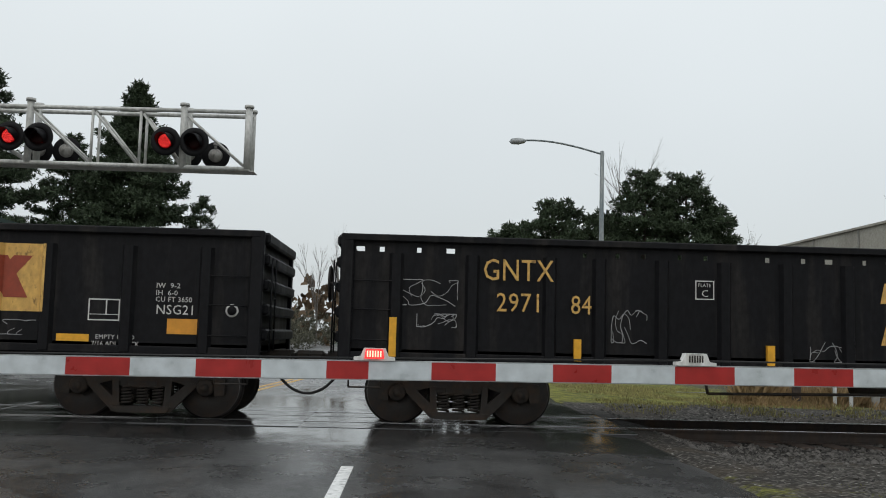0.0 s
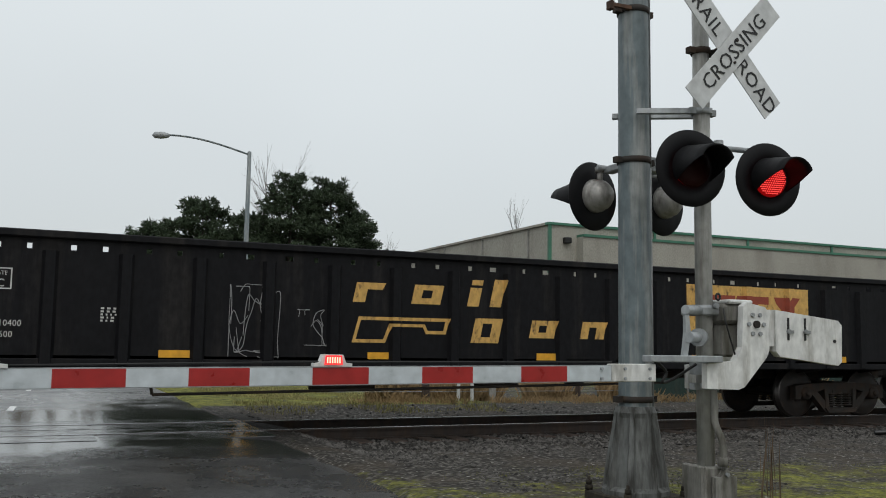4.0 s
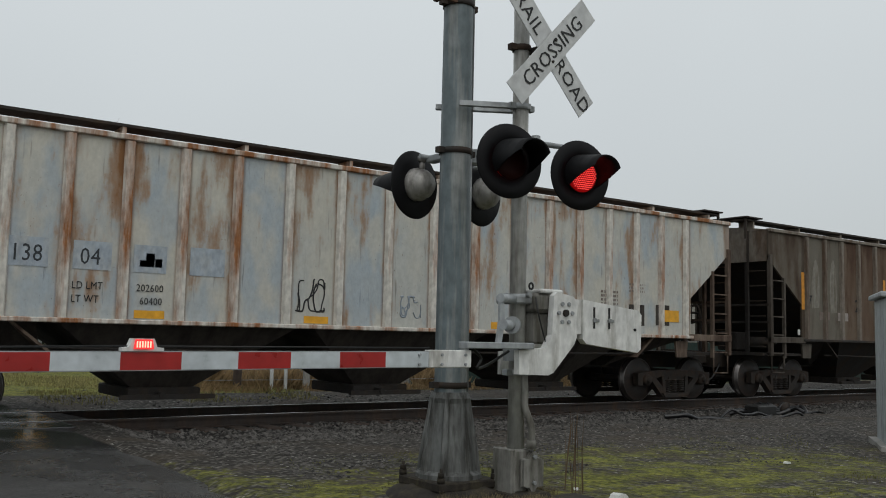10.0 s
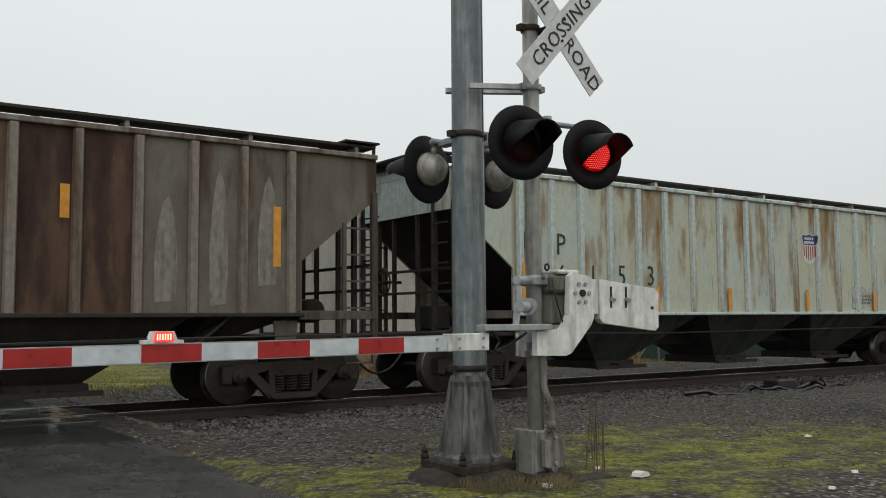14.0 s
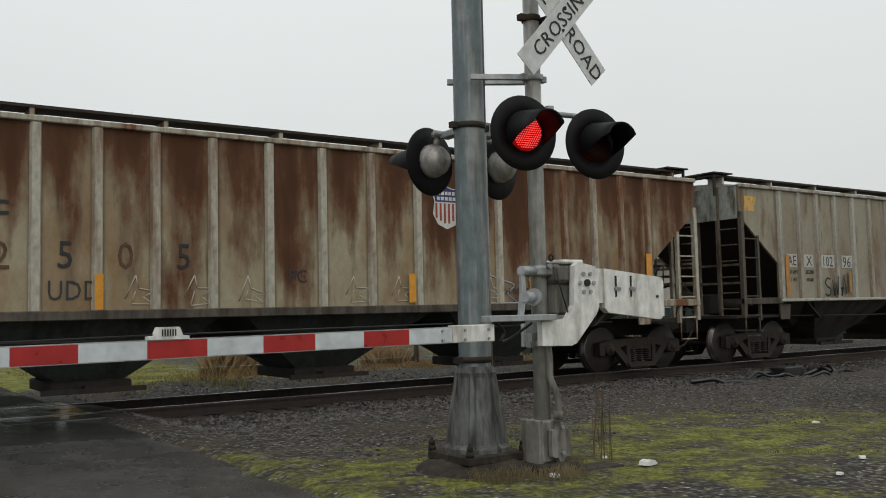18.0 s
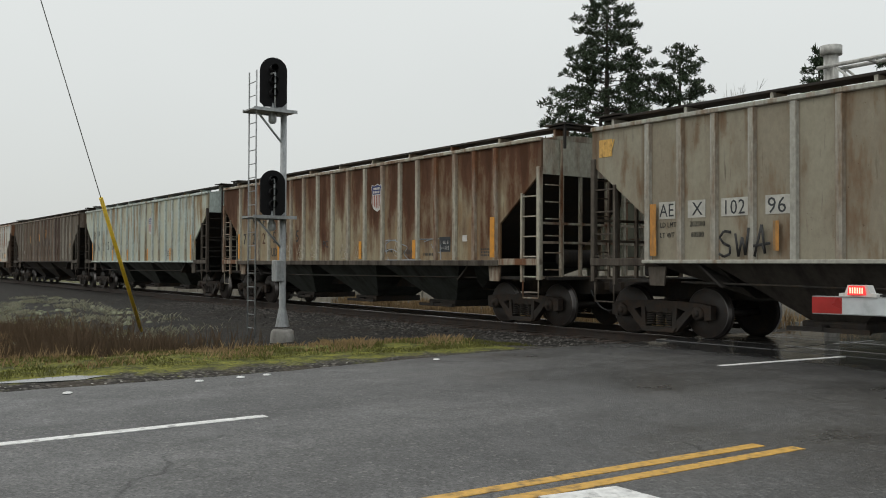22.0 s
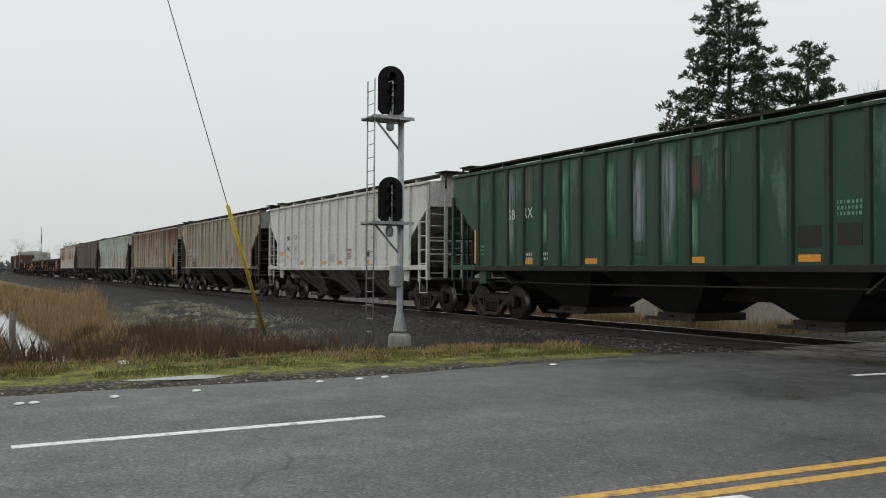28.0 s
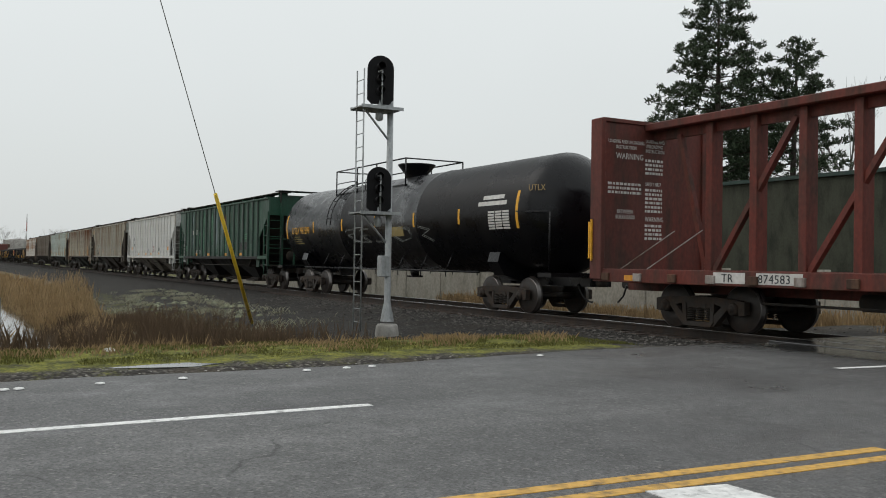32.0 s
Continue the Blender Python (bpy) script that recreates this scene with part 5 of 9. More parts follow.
    for x, z, w, h, n in spec.get("print", ()):
        bars(root, x - L, z, w, h, n, y, LETTER_WHITE)
    for x, z, w, h in spec.get("frames", ()):
        t = 0.018
        part("stencil_frame", Mesh().box(x - L, x - L + w, y - 0.003, y, z, z + t).box(x - L, x - L + w, y - 0.003, y, z + h - t, z + h).box(x - L, x - L + t, y - 0.003, y, z + t, z + h - t).box(x - L + w - t, x - L + w, y - 0.003, y, z + t, z + h - t).box(x - L + w * 0.55, x - L + w * 0.55 + t, y - 0.003, y, z + h * 0.3, z + h - t).box(x - L + t, x - L + w - t, y - 0.003, y, z + h * 0.27, z + h * 0.3), LETTER_WHITE, root)
    for x, z, w, h in spec.get("orange", ()):
        part("reflector", Mesh().box(x - L, x - L + w, y - 0.004, y, z, z + h), ORANGE, root, "orange reflective patch")
    for x, z, r in spec.get("disc", ()):
        part("round_label", Mesh().lathe((x - L, y, z), (0, -1, 0), [(0, r), (0.003, r), (0.003, r * 0.45), (0.004, r * 0.4), (0.004, 0.0)], 20), LETTER_WHITE, root, "round white label")
        part("label_middle", Mesh().lathe((x - L, y - 0.0045, z), (0, -1, 0), [(0, r * 0.72), (0.002, r * 0.72), (0.002, 0.0)], 20), BLACK_PAINT, root)
    for x, z, w, h in spec.get("boxes", ()):
        t = 0.016
        part("stencil_frame", Mesh().box(x - L, x - L + w, y - 0.003, y, z, z + t).box(x - L, x - L + w, y - 0.003, y, z + h - t, z + h).box(x - L, x - L + t, y - 0.003, y, z + t, z + h - t).box(x - L + w - t, x - L + w, y - 0.003, y, z + t, z + h - t), LETTER_WHITE, root, "white square outline")
    for x in spec.get("railmark", ()):
        rail_mark(root, x - L, y, [p - L for p in posts], spec.get("gold", GOLD))
    for x, red in spec.get("panel", ()):
        panel_mark(root, x - L, y, red, [p - L for p in posts], spec.get("gold", GOLD))
    for k, (x, z, w, h) in enumerate(spec.get("tags", ())):
        scrawl(root, x - L, z, w, h, y - 0.001, k + int(abs(x16)), CHALK)
    return root


def painted(name, poly, mat, parent, y, ribs, rib, lift, label=""):
    """A painted shape that lies on the sheet and follows the posts. rib: half width of a post's face and foot, and its depth."""
    top, foot, deep = rib
    bm = bmesh.new()
    bm.faces.new([bm.verts.new((px, 0, pz)) for px, pz in poly])
    lo, hi = min(p[0] for p in poly), max(p[0] for p in poly)
    for p in ribs:
        for e in (-foot, -top, top, foot):
            if lo < p + e < hi:
                bmesh.ops.bisect_plane(bm, geom=bm.verts[:] + bm.edges[:] + bm.faces[:], plane_co=(p + e, 0, 0), plane_no=(1, 0, 0))
    for v in bm.verts:
        d = min([abs(v.co.x - p) for p in ribs] or [9.0])
        v.co.y = y - lift - deep * min(1.0, max(0.0, (foot - d) / (foot - top)))
    bm.normal_update()
    for f in bm.faces:
        if f.normal.y > 0:
            f.normal_flip()
    me = bpy.data.meshes.new(name)
    bm.to_mesh(me)
    bm.free()
    me.materials.append(mat)
    return part(name, me, mat, parent, label)


GON_RIB, HOP_RIB = (0.06, 0.10, 0.075), (0.05, 0.075, 0.06)


def slant(x, z, w, h, y, lean=0.22):
    return [(x, z), (x + w, z), (x + w + lean * h, z + h), (x + lean * h, z + h)]


def rail_mark(root, x, y, ribs, gold):
    """Slanted blocks of the owner's mark, as plain shapes with dark slots, painted over sheet and posts."""
    for dx, w, z, h, slot in ((0.0, 0.50, 1.89, 0.29, 0), (0.92, 0.48, 1.89, 0.29, 1), (1.85, 0.20, 1.88, 0.29, 0), (1.93, 0.19, 2.21, 0.08, 0), (2.24, 0.20, 1.88, 0.43, 0), (1.92, 0.48, 1.32, 0.38, 1), (2.95, 0.46, 1.41, 0.28, 1), (3.90, 0.46, 1.41, 0.28, 2)):
        q = slant(x + dx, z, w, h, y)
        if dx == 0.0:
            q = [(x, z), (x + 0.19, z), (x + 0.23, z + 0.19), (x + 0.46, z + 0.19), (x + 0.52, z + h), (x + 0.06, z + h)]
        if slot == 2:
            q = [(x + dx, z), (x + dx + 0.15, z), (x + dx + 0.19, z + 0.19), (x + dx + 0.33, z + 0.19), (x + dx + 0.29, z), (x + dx + w, z), (x + dx + w + 0.06, z + h), (x + dx + 0.06, z + h)]
        ob = painted("owner_mark", q, gold, root, y, ribs, GON_RIB, 0.002, "gold slanted block shape")
        if slot == 1:
            painted("slot", slant(x + dx + 0.17, z + 0.09, w - 0.32, h - 0.17, y), BLACK_PAINT, ob, y, ribs, GON_RIB, 0.004)
    z0 = 1.30
    pts = [(0.0, 0.0), (0.52, 0.0), (0.61, 0.24), (1.12, 0.24), (1.17, 0.14), (1.50, 0.14), (1.56, 0.38), (0.10, 0.38)]
    ob = painted("owner_mark", [(x + a, z0 + b) for a, b in pts], gold, root, y, ribs, GON_RIB, 0.002, "gold outlined car shape")
    inner = [(0.06, 0.05), (0.485, 0.05), (0.575, 0.285), (1.15, 0.285), (1.20, 0.19), (1.455, 0.19), (1.49, 0.33), (0.135, 0.33)]
    painted("slot", [(x + a, z0 + b) for a, b in inner], BLACK_PAINT, ob, y, ribs, GON_RIB, 0.004)


def panel_mark(root, x, y, red, ribs, gold):
    """A gold panel with three bold shapes on it, painted over sheet and posts."""
    z0, z1, w = (1.47, 2.40, 2.82) if red else (1.79, 2.35, 2.50)
    ink = LOGO_RED if red else LETTER_DARK
    panel = painted("logo_panel", [(x, z0), (x + w, z0), (x + w, z1), (x, z1)], gold, root, y, ribs, GON_RIB, 0.002, "gold logo panel")
    h0, h1 = z0 + 0.17 * (z1 - z0), z1 - 0.15 * (z1 - z0)
    if red:
        h0, h1 = z0 + 0.20 * (z1 - z0), z1 - 0.18 * (z1 - z0)
    bar = 0.24 * (h1 - h0)
    x += 0.16 if red else 0.0
    for dx in (0.20, 0.98):
        m = [(dx + 0.0, h1 - bar), (dx + 0.28, h1 - bar), (dx + 0.20, h0 + 0.08), (dx + 0.12, h0 + 0.08), (dx + 0.10, h0), (dx + 0.62, h0), (dx + 0.64, h0 + 0.08), (dx + 0.54, h0 + 0.08), (dx + 0.62, h1 - bar), (dx + 0.80, h1 - bar), (dx + 0.86, h1), (dx + 0.08, h1)]
        if red:
            m = [(dx - 0.02, h1 - bar), (dx + 0.24, h1 - bar), (dx + 0.24, h0), (dx + 0.46, h0), (dx + 0.46, h1 - bar), (dx + 0.72, h1 - bar), (dx + 0.72, h1), (dx - 0.02, h1)]
        painted("logo_shape", [(x + a, b) for a, b in m], ink, panel, y, ribs, GON_RIB, 0.004, "bold slanted shape")
    lo, hi = x + 1.72, x + (2.42 if red else 2.62)
    painted("logo_shape", [(lo + 0.10, h1), (lo + 0.40, h1), (hi, h0), (hi - 0.32, h0)], ink, panel, y, ribs, GON_RIB, 0.006, "slanted bar")
    painted("logo_shape", [(lo, h0), (lo + 0.26, h0), (hi + 0.04, h1), (hi - 0.22, h1)], ink, panel, y, ribs, GON_RIB, 0.005, "slanted bar")
    if red:
        mid = 0.5 * (h0 + h1)
        painted("logo_shape", [(lo - 0.02, h0 + 0.02), (lo + 0.24, mid), (lo - 0.02, h1 - 0.02), (lo + 0.05, h1 - 0.02), (lo + 0.33, mid), (lo + 0.05, h0 + 0.02)], gold, panel, y, ribs, GON_RIB, 0.008, "gold chevron")
    else:
        for text, dx in (("Railcar", 0.03), ("Pooling", 1.02), ("Experts", 1.98)):
            lettering(text, 0.16, gold, root, pose(x + dx, y - 0.080, 1.655, 90), wide=1.0)
        bars(root, x + 1.02, 1.47, 0.74, 0.12, 1, y - 0.076, gold, "gold small lettering bars", 1.0)


def scrawl(root, x, z, w, h, y, seed, mat, r=0.006, strokes=6):
    """Loose spray or chalk strokes."""
    rnd = random.Random(seed)
    m = Mesh()
    for s in range(strokes):
        px, pz = x + w * (s + 0.2) / strokes, z + h * rnd.random()
        g = rnd.uniform(0, 6.28)
        pts = [(px, y, pz)]
        for k in range(9):
            g += rnd.uniform(-1.3, 1.5)
            px = min(x + w, max(x, px + 0.16 * w * math.cos(g)))
            pz = min(z + h, max(z, pz + 0.34 * h * math.sin(g)))
            pts.append((px, y, pz))
        m.hose([p for k, p in enumerate(pts) if k == 0 or (Vector(p) - Vector(pts[k - 1])).length > 1e-3], r, 4, 4)
    m.v = [(vx, y + (vy - y) * 0.2, vz) for vx, vy, vz in m.v]
    return part("graffiti", m, mat, root, "thin hand-drawn strokes")


def spray_letter(root, ch, x, z, w, h, y):
    """One sprayed capital from thick round strokes."""
    strokes = {"S": [(1, 0.95), (0.4, 1), (0.05, 0.75), (0.4, 0.52), (0.9, 0.4), (0.9, 0.1), (0.4, 0), (0, 0.12)],
               "W": [(0, 0.9), (0.25, 0.0), (0.55, 0.75), (0.8, 0.05), (1.05, 1.1)], "A": [(0, 0), (0.55, 1.2), (0.8, 0.1), (0.62, 0.45), (-0.1, 0.4), (1.2, 0.5)]}[ch]
    m = Mesh()
    for (ax, az), (bx, bz) in zip(strokes, strokes[1:]):
        m.tube((x + ax * w, y, z + az * h), (x + bx * w, y, z + bz * h), 0.024, seg=6)
    m.v = [(vx, y + 0.026 + (vy - y) * 0.1, vz) for vx, vy, vz in m.v]
    part("graffiti", m, BLACK_SPRAY, root, "black sprayed letter")


def hopper(x16, spec):
    """A three-bay covered hopper with ribbed sides, sloping ends and open end cages."""
    H, W = spec["length"] / 2, 1.58
    k_len = H / 8.02
    for key in ("text", "patch", "yellow", "print", "tags"):
        spec[key] = scaled(spec.get(key, ()), k_len)
    spec["sprays"] = [scaled(word, k_len) for word in spec.get("sprays", ())]
    zs, zt, zk, xk, zl = 1.38, 3.92, 3.24, 1.32, 2.20      # sill, eaves, slope's start, slope's run, slope's foot
    body, bay, postm = spec["body"], spec.get("bay", GRIME), spec.get("post", spec["body"])
    trim = spec.get("trim", body)
    frame_mat = spec.get("frame", trim)
    root = car_root("hopper_car", spec["label"], "hopper car", x16)
    if "posts" in spec:
        ribs = [-H + 1.24 + (2 * H - 2.48) * k / (spec["posts"] - 1) for k in range(spec["posts"])]
    else:
        ribs = [p * H / 8.51 - H for p in (1.5, 2.27, 3.02, 3.8, 4.6, 5.4, 6.25, 7.15, 8.06)]
        ribs += [-p for p in ribs[::-1]]
    for s in (-1, 1):
        y0, y1 = sorted((s * W, s * (W - 0.05)))
        edges = [-H] + ribs + [H]
        for i, (a, b) in enumerate(zip(edges, edges[1:])):
            if a == -H:
                poly = [(-H, zt), (-H, zk), (-H + xk, zl), (-H + xk, zs), (b, zs), (b, zt)] if b > -H + xk else [(-H, zt), (-H, zk), (b, zk + (zl - zk) * (b + H) / xk), (b, zt)]
            elif b == H:
                poly = [(a, zt), (a, zs), (H - xk, zs), (H - xk, zl), (H, zk), (H, zt)] if a < H - xk else [(a, zt), (a, zk + (zl - zk) * (H - a) / xk), (H, zk), (H, zt)]
            else:
                poly = [(a, zt), (a, max(zs, zk + (zl - zk) * (a + H) / xk) if a < -H + xk else zs), (b, max(zs, zk + (zl - zk) * (H - b) / xk) if b > H - xk else zs), (b, zt)]
                if a < -H + xk:
                    poly = [(a, zt), (a, zk + (zl - zk) * (a + H) / xk), (-H + xk, zl), (-H + xk, zs), (b, zs), (b, zt)]
                if b > H - xk:
                    poly = [(a, zt), (a, zs), (H - xk, zs), (H - xk, zl), (b, zk + (zl - zk) * (H - b) / xk), (b, zt)]
            sheet = part("side_sheet", Mesh().prism(poly[::-1], y0, y1), next((mat for a0, b0, mat in spec.get("repaired", ()) if a0 <= i <= b0), body), root)
            att = sheet.data.attributes.new("across", "FLOAT", "POINT")
            att.data.foreach_set("value", [(v.co.x - a) / (b - a) for v in sheet.data.vertices])
        pm = shared("hop_post_" + postm.name, lambda: Mesh().prism([(-0.075, 0), (-0.05, -0.06), (0.05, -0.06), (0.075, 0)], zs + 0.02, zt - 0.06, "xy"), postm)
        for x in ribs:
            part("side_post", pm, postm, root, at=pose(x, s * W, 0, 0, 0, 0 if s < 0 else 180))
        part("eaves_rail", Mesh().box(-H, H, s * W - 0.06, s * W + 0.07, zt - 0.05, zt + 0.03, 0.012), trim, root)
        part("side_sill", Mesh().box(-H + xk - 0.02, H - xk + 0.02, s * W - 0.08, s * W + 0.05, zs - (0.035 if "frame" in spec else 0.10), zs + 0.03, 0.012), spec.get("sill", trim), root)
    # roof: shallow arch with hatch trough and running boards
    m = Mesh()
    prof = [(-W, zt), (-1.0, zt + 0.09), (-0.4, zt + 0.13), (0.4, zt + 0.13), (1.0, zt + 0.09), (W, zt)]
    m.prism(prof, -H - 0.012, H + 0.012, "yz")
    part("roof", m, trim, root)
    part("hatch", Mesh().box(-H + 0.9, H - 0.9, -0.38, 0.38, zt + 0.12, zt + 0.22, 0.03), GRIME, root, "long roof hatch")
    for s in (-1, 1):
        part("running_board", Mesh().box(-H - 0.25, H + 0.25, s * 0.92 - 0.22, s * 0.92 + 0.22, zt + 0.235, zt + 0.275), GRIME, root, "dark grating walkway")
        br = shared("board_bracket_" + trim.name, lambda: Mesh().box(-0.03, 0.03, -0.2, 0.2, zt + 0.06, zt + 0.24), trim)
        for k in range(10):
            part("board_bracket", br, trim, root, at=pose(-H + 0.1 + (2 * H - 0.2) * k / 9, s * 0.92, 0))
    for e in (-1, 1):
        part("end_platform", Mesh().box(*sorted((e * (H - 0.35), e * (H + 0.30))), -1.2, 1.2, zt + 0.30, zt + 0.33).box(*sorted((e * (H + 0.20), e * (H + 0.24))), -1.15, -1.1, zt - 0.2, zt + 0.3).box(*sorted((e * (H + 0.20), e * (H + 0.24))), 1.1, 1.15, zt - 0.2, zt + 0.3), GRIME, root, "raised end walkway")
        # vertical end panel, slope sheet and end frame
        part("end_panel", Mesh().prism([(-W + 0.055, zk - 0.05), (-W + 0.055, zt), (-0.4, zt + 0.125), (0.4, zt + 0.125), (W - 0.055, zt), (W - 0.055, zk - 0.05)], *sorted((e * H, e * (H - 0.04))), "yz"), spec.get("end", trim), root, "upper end sheet")
        run = (zk - 0.95) * xk / (zk - zl)
        m = Mesh()
        m.add([(e * (H - 0.02), -W + 0.05, zk), (e * (H - 0.02), W - 0.05, zk), (e * (H - run), W - 0.05, 0.95), (e * (H - run), -W + 0.05, 0.95),
               (e * (H - 0.08), -W + 0.05, zk), (e * (H - 0.08), W - 0.05, zk), (e * (H - run - 0.06), W - 0.05, 0.95), (e * (H - run - 0.06), -W + 0.05, 0.95)],
              [(0, 1, 2, 3), (7, 6, 5, 4), (0, 4, 5, 1), (1, 5, 6, 2), (2, 6, 7, 3), (3, 7, 4, 0)])
        part("slope_sheet", m, spec.get("slope", GRIME), root, "dark sloping end sheet")
        for s in (-1, 1):
            part("corner_post", Mesh().box(*sorted((e * H, e * (H - 0.10))), s * W - 0.05, s * W + 0.05, 1.0, zk + 0.1, 0.008), frame_mat, root)
            m = Mesh().box(*sorted((e * (H - 0.62), e * (H - 0.56))), s * W - 0.03, s * W + 0.04, 0.95, zk - 0.42)
            for k in range(5):
                z = 1.05 + 0.42 * k
                m.box(*sorted((e * (H - 0.58), e * (H - 0.06))), s * W - 0.012, s * W + 0.035, z, z + 0.028)
            part("ladder", m, frame_mat, root, "side ladder")
            part("bolster_web", Mesh().prism([(-0.2, zs - 0.09), (0.2, zs - 0.09), (0.16, 0.95), (-0.16, 0.95)], s * (W - 0.06) - 0.02, s * (W - 0.06) + 0.02), frame_mat, root, "plate under the side sill").matrix_basis = pose(e * (H - xk - 0.24), 0, 0)
            part("end_sill", Mesh().box(*sorted((e * H, e * (H - xk - 0.05))), s * W - 0.06, s * W + 0.04, zs - 0.08, zs + 0.06, 0.01), frame_mat, root)
            part("end_upright", Mesh().box(*sorted((e * (H - 0.02), e * (H - 0.10))), s * 0.95 - 0.04, s * 0.95 + 0.04, 1.0, zk, 0.006).box(*sorted((e * (H - 0.02), e * (H - 0.10))), s * 0.4 - 0.03, s * 0.4 + 0.03, 1.0, zk, 0.006), spec.get("cage", GRIME), root)
            part("step", Mesh().path([(e * (H - 0.08), s * W, 1.0), (e * (H - 0.08), s * W, 0.62), (e * (H - 0.56), s * W, 0.62), (e * (H - 0.56), s * W, 1.0)], 0.016, 5), frame_mat, root)
        m = Mesh()
        for z in (1.02, 1.75, 2.15):
            m.box(*sorted((e * (H + 0.0), e * (H - 0.05))), -W, W, z, z + 0.05)
        for z in (1.2, 1.55, 1.9, 2.25, 2.6, 2.95):
            m.box(*sorted((e * (H + 0.06), e * (H + 0.085))), -W + 0.05, -W + 0.5, z, z + 0.025)
        m.box(*sorted((e * (H + 0.03), e * (H + 0.08))), -W + 0.5, -W + 0.54, 1.0, zt)
        part("end_frame", m, spec.get("cage", GRIME), root, "cross rails and end ladder")
        part("platform", Mesh().box(*sorted((e * (H + 0.1), e * (H - 1.4))), -W + 0.1, W - 0.1, 1.0, 1.06), GRIME, root)
        add_truck(root, e * (H - 1.2))
    part("air_tank", Mesh().lathe((H - 0.55, -0.55, 1.45), (0, 1, 0), [(0, 0.0), (0.02, 0.14), (0.08, 0.2), (1.02, 0.2), (1.08, 0.14), (1.1, 0.0)], 18), GRIME, root, "round air tank on the end platform")
    part("valve_box", Mesh().box(-H + 0.3, -H + 0.75, -0.45, 0.1, 1.1, 1.55, 0.03), GRIME, root)
    part("brake_cylinder", Mesh().lathe((-H + 0.95, -1.1, 1.3), (0, 1, 0), [(0, 0.0), (0.0, 0.05), (0.3, 0.05), (0.3, 0.14), (1.2, 0.14), (1.25, 0.0)], 16), GRIME, root)
    part("centre_sill", Mesh().box(-H - 0.35, H + 0.35, -0.3, 0.3, 0.70, 1.02), GRIME, root)
    # three pyramid bays
    for cx in (-3.55 * k_len, 0.0, 3.55 * k_len):
        m = Mesh()
        t = [(cx - 1.74, -W + 0.06), (cx + 1.74, -W + 0.06), (cx + 1.74, W - 0.06), (cx - 1.74, W - 0.06)]
        b = [(cx - 0.45, -0.62), (cx + 0.45, -0.62), (cx + 0.45, 0.62), (cx - 0.45, 0.62)]
        m.add([(x, y, zs - 0.02) for x, y in t] + [(x, y, 0.42) for x, y in b], [(0, 1, 5, 4), (1, 2, 6, 5), (2, 3, 7, 6), (3, 0, 4, 7), (3, 2, 1, 0), (4, 5, 6, 7)])
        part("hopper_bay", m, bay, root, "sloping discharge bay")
        part("discharge_gate", Mesh().box(cx - 0.55, cx + 0.55, -0.75, 0.75, 0.27, 0.43, 0.02).box(cx - 0.7, cx + 0.7, -0.95, -0.88, 0.27, 0.34).tube((cx - 0.1, -0.98, 0.33), (cx - 0.1, -0.7, 0.33), 0.05, seg=8), GRIME, root)
    for e in (-1, 1):
        m = Mesh()
        m.add([(e * (H - 2.72), -W + 0.06, zs), (e * (H - 2.72), W - 0.06, zs), (e * (H - 3.02), 0.7, 0.75), (e * (H - 3.02), -0.7, 0.75), (e * (H - 1.32), -W + 0.06, zs), (e * (H - 1.32), W - 0.06, zs)],
              [(0, 1, 2, 3), (4, 3, 2, 5), (0, 3, 4), (1, 5, 2), (0, 4, 5, 1)])
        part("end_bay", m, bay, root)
    part("train_line", Mesh().path([(-6.0, -1.40, 1.02), (-3, -1.42, 0.98), (5.9, -1.40, 1.02)], 0.02, 6), GRIME, root)
    part("coupler", coupler_mesh(H + 0.2, H + 0.76), GRIME, root)
    add_hoses(root, H + 0.76)
    part("brake_wheel", Mesh().lathe((-H - 0.12, 0.55, 2.0), (1, 0, 0), [(0, 0.25), (0.02, 0.28), (0.04, 0.25), (0.02, 0.235), (0, 0.25)], 18).tube((-H - 0.1, 0.3, 2.0), (-H - 0.1, 0.8, 2.0), 0.014).tube((-H - 0.1, 0.55, 1.75), (-H - 0.1, 0.55, 2.25), 0.014).tube((-H - 0.12, 0.55, 2.0), (-H + 0.3, 0.55, 2.0), 0.03), GRIME, root, "round brake wheel")
    y = -W - 0.005
    for i, z, h, share in spec.get("drips", ()):
        a, b = ribs[i - 1] + 0.08, ribs[i] - 0.08
        x0, w = a + 0.5 * (1 - share) * (b - a), share * (b - a)
        outline = [(0.05, 0), (0.9, 0.02), (1.0, 0.3), (0.93, 0.62), (0.80, 0.86), (0.58, 1.0), (0.36, 0.93), (0.16, 0.72), (0.02, 0.42)]
        part("dripped_paint", Mesh().prism([(x0 + u * w, z + v * h) for u, v in outline][::-1], y - 0.002, y + 0.003), PALE_DRIP, root, "pale dripped paint")
    for text, x, z, size, mat, wide in spec.get("text", ()):
        lettering(text, size, mat, root, pose(x - H, y - 0.004, z, 90), wide=wide)
    for x, z, w, h, mat in spec.get("patch", ()):
        part("painted_patch", Mesh().box(x - H, x - H + w, y - 0.003, y + 0.001, z, z + h), mat, root, "painted rectangular patch")
    for x, z, w, h in spec.get("yellow", ()):
        part("reflector", Mesh().box(x - H, x - H + w, y - 0.066, y - 0.058, z, z + h) if spec.get("on_posts") else Mesh().box(x - H, x - H + w, y - 0.004, y, z, z + h), spec.get("refl", ORANGE), root, "orange reflective strip")
    for x, z, w, h, n, mat in spec.get("print", ()):
        bars(root, x - H, z, w, h, n, y, mat)
